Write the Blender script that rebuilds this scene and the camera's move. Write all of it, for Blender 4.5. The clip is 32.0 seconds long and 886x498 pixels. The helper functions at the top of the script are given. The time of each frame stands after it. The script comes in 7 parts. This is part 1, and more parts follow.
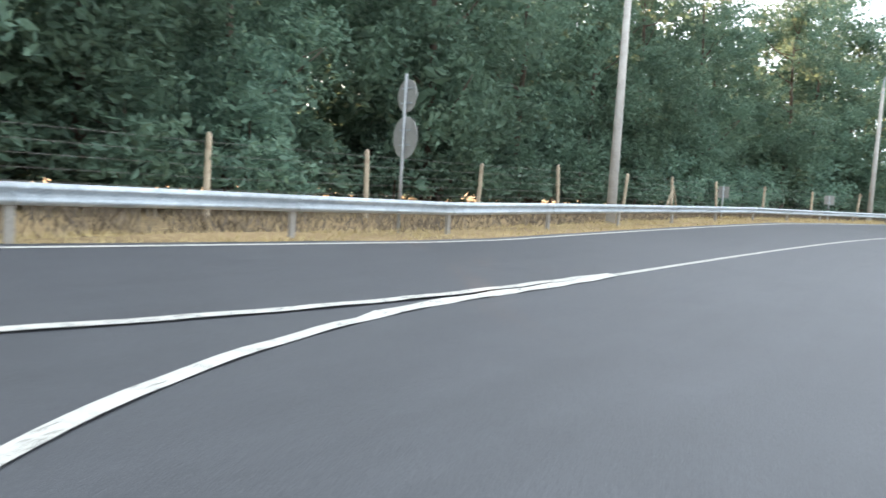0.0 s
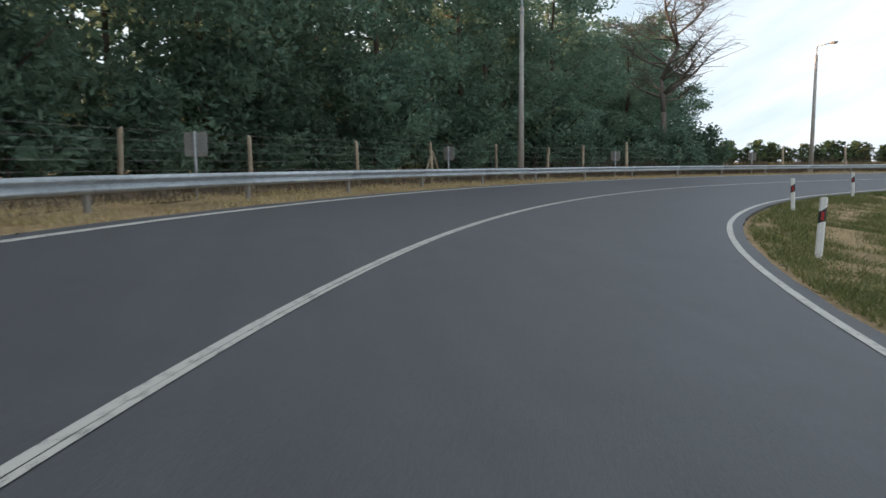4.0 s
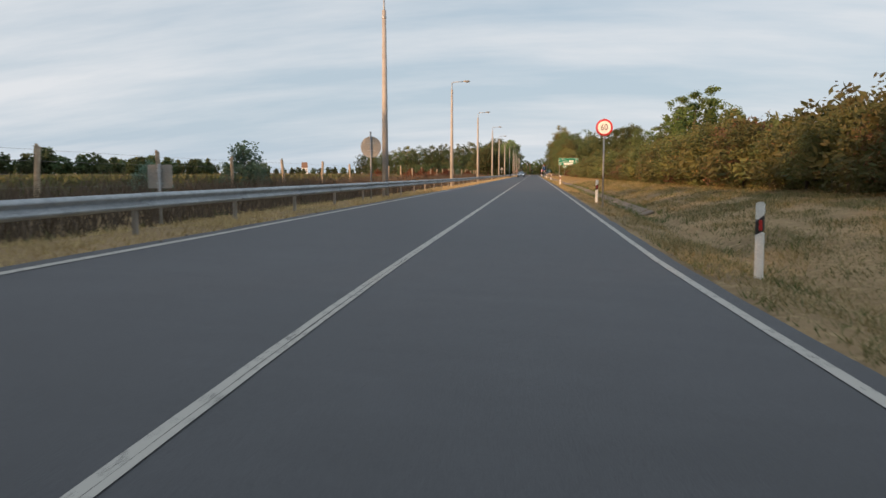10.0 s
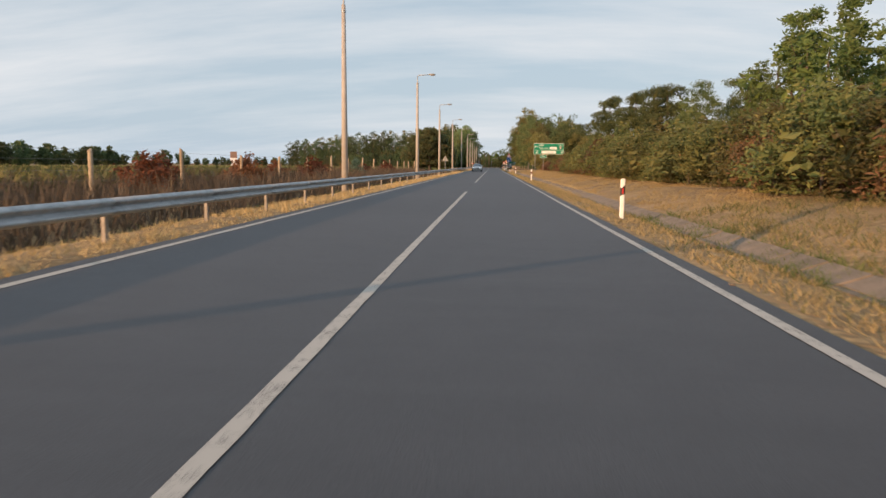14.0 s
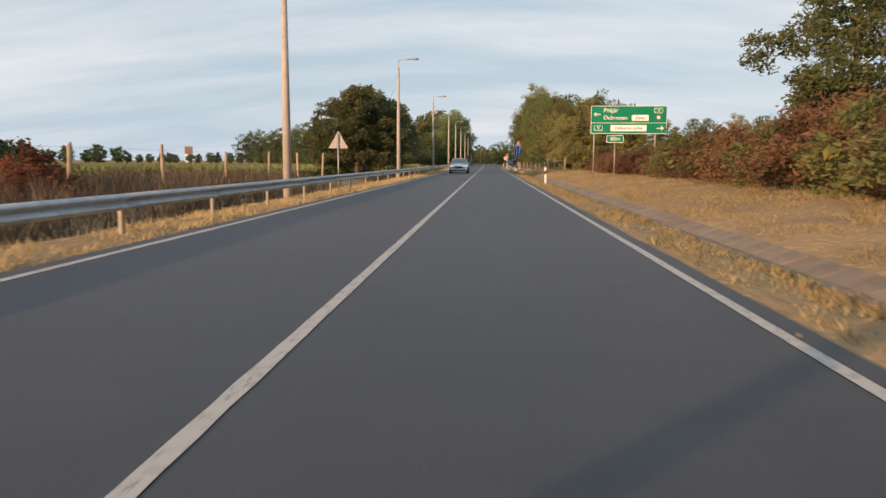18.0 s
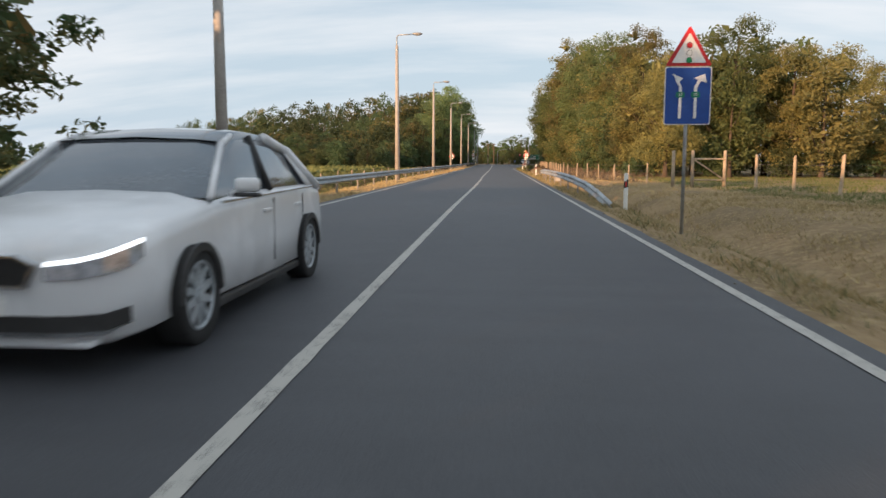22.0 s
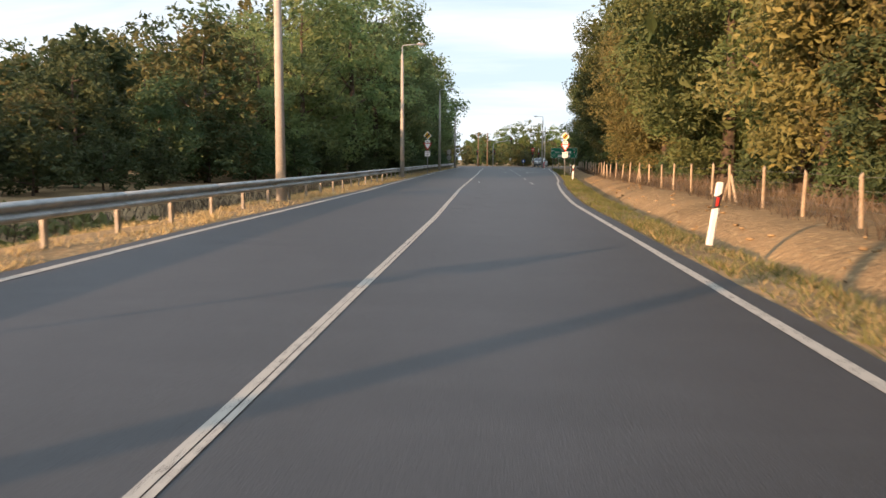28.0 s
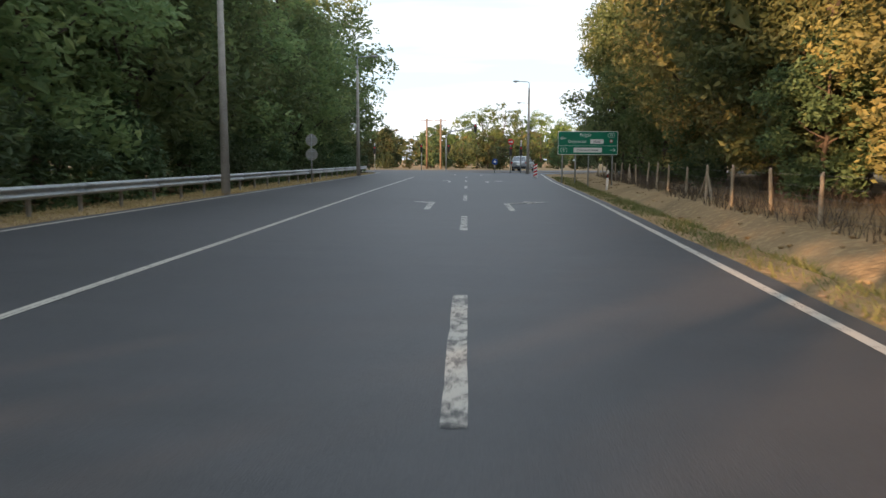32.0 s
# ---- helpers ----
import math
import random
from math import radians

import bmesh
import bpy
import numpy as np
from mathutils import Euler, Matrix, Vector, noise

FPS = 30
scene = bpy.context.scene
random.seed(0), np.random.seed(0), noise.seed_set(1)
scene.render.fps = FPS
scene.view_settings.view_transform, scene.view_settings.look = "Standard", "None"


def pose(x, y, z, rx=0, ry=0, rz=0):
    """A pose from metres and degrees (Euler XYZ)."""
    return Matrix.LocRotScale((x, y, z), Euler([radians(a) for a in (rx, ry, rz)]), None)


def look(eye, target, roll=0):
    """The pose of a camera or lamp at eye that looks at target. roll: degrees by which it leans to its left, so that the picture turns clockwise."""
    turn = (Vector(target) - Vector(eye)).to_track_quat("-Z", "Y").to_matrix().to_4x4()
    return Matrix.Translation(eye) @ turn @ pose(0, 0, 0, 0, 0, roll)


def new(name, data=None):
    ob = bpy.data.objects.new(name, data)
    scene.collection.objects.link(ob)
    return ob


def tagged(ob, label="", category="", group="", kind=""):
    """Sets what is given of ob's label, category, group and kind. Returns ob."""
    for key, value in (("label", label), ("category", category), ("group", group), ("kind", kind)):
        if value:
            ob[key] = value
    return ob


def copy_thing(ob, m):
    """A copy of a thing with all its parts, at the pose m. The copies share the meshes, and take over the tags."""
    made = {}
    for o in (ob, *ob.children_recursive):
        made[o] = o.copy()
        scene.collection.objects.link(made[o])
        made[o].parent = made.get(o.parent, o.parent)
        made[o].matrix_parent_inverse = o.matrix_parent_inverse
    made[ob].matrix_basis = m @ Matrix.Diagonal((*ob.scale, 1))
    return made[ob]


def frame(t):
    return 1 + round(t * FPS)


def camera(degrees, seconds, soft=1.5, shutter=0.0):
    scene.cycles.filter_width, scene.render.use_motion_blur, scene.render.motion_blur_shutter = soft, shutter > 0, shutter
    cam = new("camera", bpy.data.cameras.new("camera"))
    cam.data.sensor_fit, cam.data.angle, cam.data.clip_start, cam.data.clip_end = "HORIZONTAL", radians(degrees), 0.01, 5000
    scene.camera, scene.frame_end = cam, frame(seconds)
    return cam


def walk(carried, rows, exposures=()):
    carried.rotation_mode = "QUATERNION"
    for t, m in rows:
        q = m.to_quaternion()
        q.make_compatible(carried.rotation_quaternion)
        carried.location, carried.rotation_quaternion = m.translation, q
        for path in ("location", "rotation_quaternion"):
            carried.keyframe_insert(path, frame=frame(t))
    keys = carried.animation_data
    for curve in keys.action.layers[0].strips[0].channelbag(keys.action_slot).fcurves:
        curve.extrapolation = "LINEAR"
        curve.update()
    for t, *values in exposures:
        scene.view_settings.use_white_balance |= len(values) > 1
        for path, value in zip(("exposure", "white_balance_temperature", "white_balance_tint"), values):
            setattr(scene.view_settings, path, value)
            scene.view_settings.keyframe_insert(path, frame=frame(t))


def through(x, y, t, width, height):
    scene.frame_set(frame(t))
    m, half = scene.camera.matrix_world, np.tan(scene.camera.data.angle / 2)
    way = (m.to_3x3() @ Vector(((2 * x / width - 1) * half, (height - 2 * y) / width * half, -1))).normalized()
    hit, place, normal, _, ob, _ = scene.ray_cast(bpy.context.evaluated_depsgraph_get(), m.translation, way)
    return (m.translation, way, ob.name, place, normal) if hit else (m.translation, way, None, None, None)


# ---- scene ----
# The camera rides in a car: round a right-hand bend, then along a straight road to a junction.
PATH = [
    (0, (84.015, -69.720, 1.038), (75.797, -75.351, 0.167), 3.53),
    (0.5, (79.638, -71.231, 1.139), (70.426, -75.022, 0.256), 2.82),
    (1, (74.772, -72.060, 1.177), (65.022, -74.066, 0.228), 2.25),
    (1.5, (69.764, -72.182, 1.183), (59.852, -73.017, 0.160), 1.55),
    (2, (64.496, -72.018, 1.170), (54.554, -72.114, 0.093), 0.90),
    (2.5, (59.015, -71.655, 1.132), (49.078, -71.352, 0.049), 0.05),
    (3, (53.340, -70.960, 1.130), (43.425, -70.279, 0.026), -0.45),
    (3.5, (47.637, -69.975, 1.104), (37.772, -68.783, -0.022), -0.76),
    (4, (42.015, -68.472, 1.042), (32.252, -66.637, -0.105), -0.28),
    (4.5, (36.436, -66.535, 1.043), (26.864, -63.890, -0.130), -0.02),
    (6.5, (17.276, -53.710, 1.043), (9.693, -47.291, -0.094), 0.94),
    (7, (13.155, -48.724, 1.026), (6.477, -41.369, -0.113), 0.84),
    (7.5, (9.746, -43.225, 1.057), (4.024, -35.101, -0.059), 0.83),
    (8, (6.909, -37.426, 1.058), (2.178, -28.683, -0.030), 0.62),
    (8.5, (4.652, -31.263, 1.088), (0.962, -22.029, 0.032), 0.15),
    (9, (3.108, -24.712, 1.076), (0.468, -15.123, 0.035), 0.37),
    (9.5, (2.197, -18.017, 1.101), (0.412, -8.231, 0.073), 0.14),
    (10, (1.665, -11.135, 1.126), (0.468, -1.260, 0.107), 0.02),
    (10.5, (1.442, -3.950, 1.144), (0.476, 5.948, 0.101), 0.16),
    (11, (1.273, 3.378, 1.176), (0.385, 13.281, 0.106), 0.08),
    (11.5, (1.167, 10.698, 1.163), (0.340, 20.601, 0.047), -0.07),
    (12, (1.151, 18.165, 1.177), (0.391, 28.070, 0.032), 0.25),
    (12.5, (1.185, 25.768, 1.189), (0.473, 35.676, 0.043), 0.47),
    (13, (1.218, 33.460, 1.193), (0.534, 43.372, 0.060), 0.19),
    (13.5, (1.179, 41.296, 1.197), (0.511, 51.210, 0.069), 0.26),
    (14, (1.151, 49.260, 1.201), (0.506, 59.175, 0.077), 0.39),
    (14.5, (1.168, 57.347, 1.204), (0.520, 67.261, 0.070), 0.21),
    (16.5, (1.199, 90.896, 1.206), (0.557, 100.811, 0.070), -0.03),
    (17, (1.201, 99.317, 1.206), (0.580, 109.233, 0.066), 0.04),
    (17.5, (1.207, 107.817, 1.206), (0.628, 117.733, 0.048), 0.17),
    (18, (1.309, 116.334, 1.206), (0.700, 126.247, 0.032), 0.20),
    (18.5, (1.330, 124.812, 1.206), (0.725, 134.725, 0.040), 0.25),
    (19, (1.309, 133.351, 1.206), (0.701, 143.266, 0.057), 0.19),
    (19.5, (1.282, 142.016, 1.206), (0.658, 151.931, 0.071), 0.14),
    (20, (1.236, 150.684, 1.206), (0.574, 160.598, 0.082), 0.12),
    (20.5, (1.183, 159.379, 1.206), (0.476, 169.290, 0.077), 0.21),
    (21, (1.149, 168.136, 1.206), (0.438, 178.045, 0.059), 0.23),
    (21.5, (1.171, 176.870, 1.206), (0.428, 186.775, 0.051), 0.21),
    (22, (1.177, 185.514, 1.206), (0.442, 195.417, 0.024), 0.17),
    (22.5, (1.156, 193.993, 1.206), (0.433, 203.895, 0.016), 0.14),
    (23, (1.167, 202.477, 1.206), (0.445, 212.379, 0.015), 0.22),
    (23.5, (1.161, 210.892, 1.206), (0.426, 220.793, 0.007), 0.31),
    (24, (1.105, 219.226, 1.206), (0.353, 229.124, -0.009), 0.37),
    (24.5, (1.016, 227.590, 1.206), (0.257, 237.487, -0.007), 0.30),
    (25, (0.956, 235.971, 1.206), (0.211, 245.867, -0.021), 0.31),
    (25.5, (1.023, 244.325, 1.206), (0.295, 254.222, -0.028), 0.35),
    (27.5, (1.248, 277.034, 1.206), (0.522, 286.936, 0.016), 0.19),
    (28, (1.252, 284.597, 1.206), (0.560, 294.502, 0.014), 0.32),
    (28.5, (1.378, 291.880, 1.206), (0.736, 301.789, 0.026), 0.42),
    (29, (1.568, 299.006, 1.206), (0.960, 308.920, 0.041), 0.32),
    (29.5, (1.817, 306.016, 1.206), (1.363, 315.934, 0.008), 0.46),
    (30, (2.094, 313.009, 1.206), (1.667, 322.929, 0.013), 0.45),
    (30.5, (2.363, 319.947, 1.206), (1.965, 329.867, 0.008), 0.34),
    (31, (2.721, 326.764, 1.206), (2.345, 336.687, 0.023), 0.30),
    (31.5, (2.970, 333.289, 1.206), (2.628, 343.212, 0.019), 0.33),
    (32, (3.256, 339.552, 1.206), (2.939, 349.476, 0.016), 0.20),
]
cam = camera(61.6, 32.0, soft=1.5, shutter=0.15)
walk(cam, [(t, look(eye, target, roll)) for t, eye, target, roll in PATH],
     exposures=[(0.0, 2.2), (0.5, 1.72), (1.0, 1.27), (2.0, 0.82), (3.0, 0.65), (4.0, 0.58), (7.0, 0.05), (9.0, -0.08), (14.0, -0.05), (20.0, 0.05), (25.0, 0.35), (28.0, 0.58), (31.0, 0.8), (32.0, 0.85)])

# ---- light ----
SUN_AZ, SUN_EL = 140.0, 10.6  # degrees to the left of +y, and above the horizon
sun_dir = Vector((-math.sin(radians(SUN_AZ)) * math.cos(radians(SUN_EL)), math.cos(radians(SUN_AZ)) * math.cos(radians(SUN_EL)), math.sin(radians(SUN_EL))))


def make_world():
    world = bpy.data.worlds.new("sky")
    scene.world = world
    world.use_nodes = True
    nt = world.node_tree
    nt.nodes.clear()
    out = nt.nodes.new("ShaderNodeOutputWorld")
    bg = nt.nodes.new("ShaderNodeBackground")
    bg.inputs["Strength"].default_value = 0.113
    sky = nt.nodes.new("ShaderNodeTexSky")
    sky.sky_type = "NISHITA"
    sky.sun_disc = False
    sky.sun_elevation = radians(SUN_EL)
    sky.sun_rotation = math.atan2(sun_dir.x, sun_dir.y)
    sky.air_density, sky.dust_density, sky.ozone_density = 1.0, 1.6, 1.2
    co = nt.nodes.new("ShaderNodeTexCoord")
    sep = nt.nodes.new("ShaderNodeSeparateXYZ")
    nt.links.new(co.outputs["Generated"], sep.inputs[0])
    # thin high cloud, laid on a flat sheet overhead
    add = nt.nodes.new("ShaderNodeMath")
    add.operation = "ADD"
    add.inputs[1].default_value = 0.26
    nt.links.new(sep.outputs["Z"], add.inputs[0])
    comb = nt.nodes.new("ShaderNodeCombineXYZ")
    for axis in "XY":
        div = nt.nodes.new("ShaderNodeMath")
        div.operation = "DIVIDE"
        nt.links.new(sep.outputs[axis], div.inputs[0])
        nt.links.new(add.outputs[0], div.inputs[1])
        nt.links.new(div.outputs[0], comb.inputs[axis])
    mp = nt.nodes.new("ShaderNodeMapping")
    mp.inputs["Scale"].default_value = (0.42, 1.5, 1.0)
    mp.inputs["Rotation"].default_value = (0, 0, 0.2)
    nt.links.new(comb.outputs[0], mp.inputs["Vector"])
    n1 = nt.nodes.new("ShaderNodeTexNoise")
    n1.inputs["Scale"].default_value = 1.15
    n1.inputs["Detail"].default_value = 7
    n1.inputs["Roughness"].default_value = 0.58
    nt.links.new(mp.outputs[0], n1.inputs["Vector"])
    ramp = nt.nodes.new("ShaderNodeValToRGB")
    ramp.color_ramp.elements[0].position = 0.40
    ramp.color_ramp.elements[0].color = (0.05, 0.05, 0.05, 1)
    ramp.color_ramp.elements[1].position = 0.66
    ramp.color_ramp.elements[1].color = (0.85, 0.85, 0.85, 1)
    nt.links.new(n1.outputs["Fac"], ramp.inputs[0])
    mix = nt.nodes.new("ShaderNodeMix")
    mix.data_type = "RGBA"
    mix.inputs["B"].default_value = (7.5, 7.6, 7.8, 1)
    nt.links.new(ramp.outputs["Color"], mix.inputs["Factor"])
    # pale haze, thickest towards the horizon, and a veil of high cloud overhead
    hz = nt.nodes.new("ShaderNodeValToRGB")
    for pos, v in ((0.22, 0.72), (0.40, 0.55), (0.70, 0.85)):
        e = hz.color_ramp.elements.new(pos)
        e.color = (v, v, v, 1)
    hz.color_ramp.elements[0].color, hz.color_ramp.elements[-1].color = (0.9, 0.9, 0.9, 1), (0.85, 0.85, 0.85, 1)
    nt.links.new(sep.outputs["Z"], hz.inputs[0])
    haze = nt.nodes.new("ShaderNodeMix")
    haze.data_type = "RGBA"
    haze.inputs["B"].default_value = (4.85, 5.9, 6.95, 1)
    nt.links.new(hz.outputs[0], haze.inputs["Factor"])
    nt.links.new(sky.outputs[0], haze.inputs["A"])
    nt.links.new(haze.outputs["Result"], mix.inputs["A"])
    nt.links.new(mix.outputs["Result"], bg.inputs["Color"])
    nt.links.new(bg.outputs[0], out.inputs[0])
    lamp = bpy.data.lights.new("sun", "SUN")
    lamp.energy, lamp.angle, lamp.color = 6.6, radians(0.6), (1.0, 0.57, 0.30)
    ob = new("sun", lamp)
    ob.matrix_world = look(sun_dir * 100, (0, 0, 0))


make_world()

# ---- materials ----
def links(nt, a, b):
    nt.links.new(a, b)


def material(name, base, second=None, scale=4.0, rough=0.7, metal=0.0, bump=0.0, bump_scale=60.0, third=None, fine=40.0, spread=0.0, spec=0.5, detail=5.0):
    """A surface with two scales of colour change, roughness change and a fine relief. spread: change from object to object."""
    m = bpy.data.materials.new(name)
    m.use_nodes = True
    nt = m.node_tree
    b = nt.nodes["Principled BSDF"]
    b.inputs["Metallic"].default_value = metal
    b.inputs["Specular IOR Level"].default_value = spec
    co = nt.nodes.new("ShaderNodeTexCoord")
    second = second or tuple(c * 0.75 for c in base)
    third = third or tuple(min(1, c * 1.2) for c in base)
    n1 = nt.nodes.new("ShaderNodeTexNoise")
    n1.inputs["Scale"].default_value, n1.inputs["Detail"].default_value = scale, detail
    links(nt, co.outputs["Object"], n1.inputs["Vector"])
    r1 = nt.nodes.new("ShaderNodeValToRGB")
    r1.color_ramp.elements[0].position, r1.color_ramp.elements[1].position = 0.38, 0.64
    r1.color_ramp.elements[0].color, r1.color_ramp.elements[1].color = (*base, 1), (*second, 1)
    links(nt, n1.outputs["Fac"], r1.inputs[0])
    n2 = nt.nodes.new("ShaderNodeTexNoise")
    n2.inputs["Scale"].default_value, n2.inputs["Detail"].default_value = fine, 4
    links(nt, co.outputs["Object"], n2.inputs["Vector"])
    r2 = nt.nodes.new("ShaderNodeMapRange")
    r2.inputs["From Min"].default_value, r2.inputs["From Max"].default_value = 0.5, 0.75
    links(nt, n2.outputs["Fac"], r2.inputs["Value"])
    mix = nt.nodes.new("ShaderNodeMix")
    mix.data_type = "RGBA"
    mix.inputs["B"].default_value = (*third, 1)
    links(nt, r2.outputs[0], mix.inputs["Factor"])
    links(nt, r1.outputs["Color"], mix.inputs["A"])
    colour = mix.outputs["Result"]
    if spread:
        info = nt.nodes.new("ShaderNodeObjectInfo")
        mr = nt.nodes.new("ShaderNodeMapRange")
        mr.inputs["To Min"].default_value, mr.inputs["To Max"].default_value = 1 - spread, 1 + spread
        links(nt, info.outputs["Random"], mr.inputs["Value"])
        hsv = nt.nodes.new("ShaderNodeHueSaturation")
        links(nt, mr.outputs[0], hsv.inputs["Value"])
        links(nt, colour, hsv.inputs["Color"])
        colour = hsv.outputs["Color"]
    links(nt, colour, b.inputs["Base Color"])
    rr = nt.nodes.new("ShaderNodeMapRange")
    rr.inputs["To Min"].default_value, rr.inputs["To Max"].default_value = rough - 0.08, min(1.0, rough + 0.1)
    links(nt, n1.outputs["Fac"], rr.inputs["Value"])
    links(nt, rr.outputs[0], b.inputs["Roughness"])
    if bump:
        n3 = nt.nodes.new("ShaderNodeTexNoise")
        n3.inputs["Scale"].default_value, n3.inputs["Detail"].default_value = bump_scale, 3
        links(nt, co.outputs["Object"], n3.inputs["Vector"])
        bp = nt.nodes.new("ShaderNodeBump")
        bp.inputs["Strength"].default_value, bp.inputs["Distance"].default_value = bump, 0.02 if bump < 1 else 0.06
        links(nt, n3.outputs["Fac"], bp.inputs["Height"])
        links(nt, bp.outputs[0], b.inputs["Normal"])
    return m


def leaf_material(name, c1, c2, c3, through=0.35, hue=0.02, low=0.45):
    """Leaves: each leaf takes its own shade, each tree its own tone, and light comes through."""
    m = bpy.data.materials.new(name)
    m.use_nodes = True
    nt = m.node_tree
    b = nt.nodes["Principled BSDF"]
    out = nt.nodes["Material Output"]
    geo = nt.nodes.new("ShaderNodeNewGeometry")
    ramp = nt.nodes.new("ShaderNodeValToRGB")
    ramp.color_ramp.elements[0].color, ramp.color_ramp.elements[1].color = (*c1, 1), (*c3, 1)
    e = ramp.color_ramp.elements.new(0.6)
    e.color = (*c2, 1)
    co = nt.nodes.new("ShaderNodeTexCoord")
    n1 = nt.nodes.new("ShaderNodeTexNoise")
    n1.inputs["Scale"].default_value, n1.inputs["Detail"].default_value = 0.7, 2
    links(nt, co.outputs["Object"], n1.inputs["Vector"])
    am = nt.nodes.new("ShaderNodeMath")
    am.operation = "MULTIPLY_ADD"
    am.inputs[1].default_value, am.inputs[2].default_value = 0.5, -0.02
    links(nt, geo.outputs["Random Per Island"], am.inputs[0])
    ad = nt.nodes.new("ShaderNodeMath")
    ad.operation = "MULTIPLY_ADD"
    ad.inputs[1].default_value = 1.1
    links(nt, n1.outputs["Fac"], ad.inputs[0])
    sub = nt.nodes.new("ShaderNodeMath")
    sub.operation = "SUBTRACT"
    sub.inputs[1].default_value = low
    links(nt, am.outputs[0], ad.inputs[2])
    links(nt, ad.outputs[0], sub.inputs[0])
    links(nt, sub.outputs[0], ramp.inputs[0])
    info = nt.nodes.new("ShaderNodeObjectInfo")
    mr = nt.nodes.new("ShaderNodeMapRange")
    mr.inputs["To Min"].default_value, mr.inputs["To Max"].default_value = 0.7, 1.4
    links(nt, info.outputs["Random"], mr.inputs["Value"])
    mh = nt.nodes.new("ShaderNodeMapRange")
    mh.inputs["To Min"].default_value, mh.inputs["To Max"].default_value = 0.5 - hue, 0.5 + hue
    links(nt, info.outputs["Random"], mh.inputs["Value"])
    hsv = nt.nodes.new("ShaderNodeHueSaturation")
    links(nt, mr.outputs[0], hsv.inputs["Value"])
    links(nt, mh.outputs[0], hsv.inputs["Hue"])
    links(nt, ramp.outputs["Color"], hsv.inputs["Color"])
    links(nt, hsv.outputs["Color"], b.inputs["Base Color"])
    b.inputs["Roughness"].default_value = 0.6
    b.inputs["Specular IOR Level"].default_value = 0.25
    tr = nt.nodes.new("ShaderNodeBsdfTranslucent")
    links(nt, hsv.outputs["Color"], tr.inputs["Color"])
    mx = nt.nodes.new("ShaderNodeMixShader")
    mx.inputs[0].default_value = through
    links(nt, b.outputs[0], mx.inputs[1])
    links(nt, tr.outputs[0], mx.inputs[2])
    links(nt, mx.outputs[0], out.inputs["Surface"])
    return m


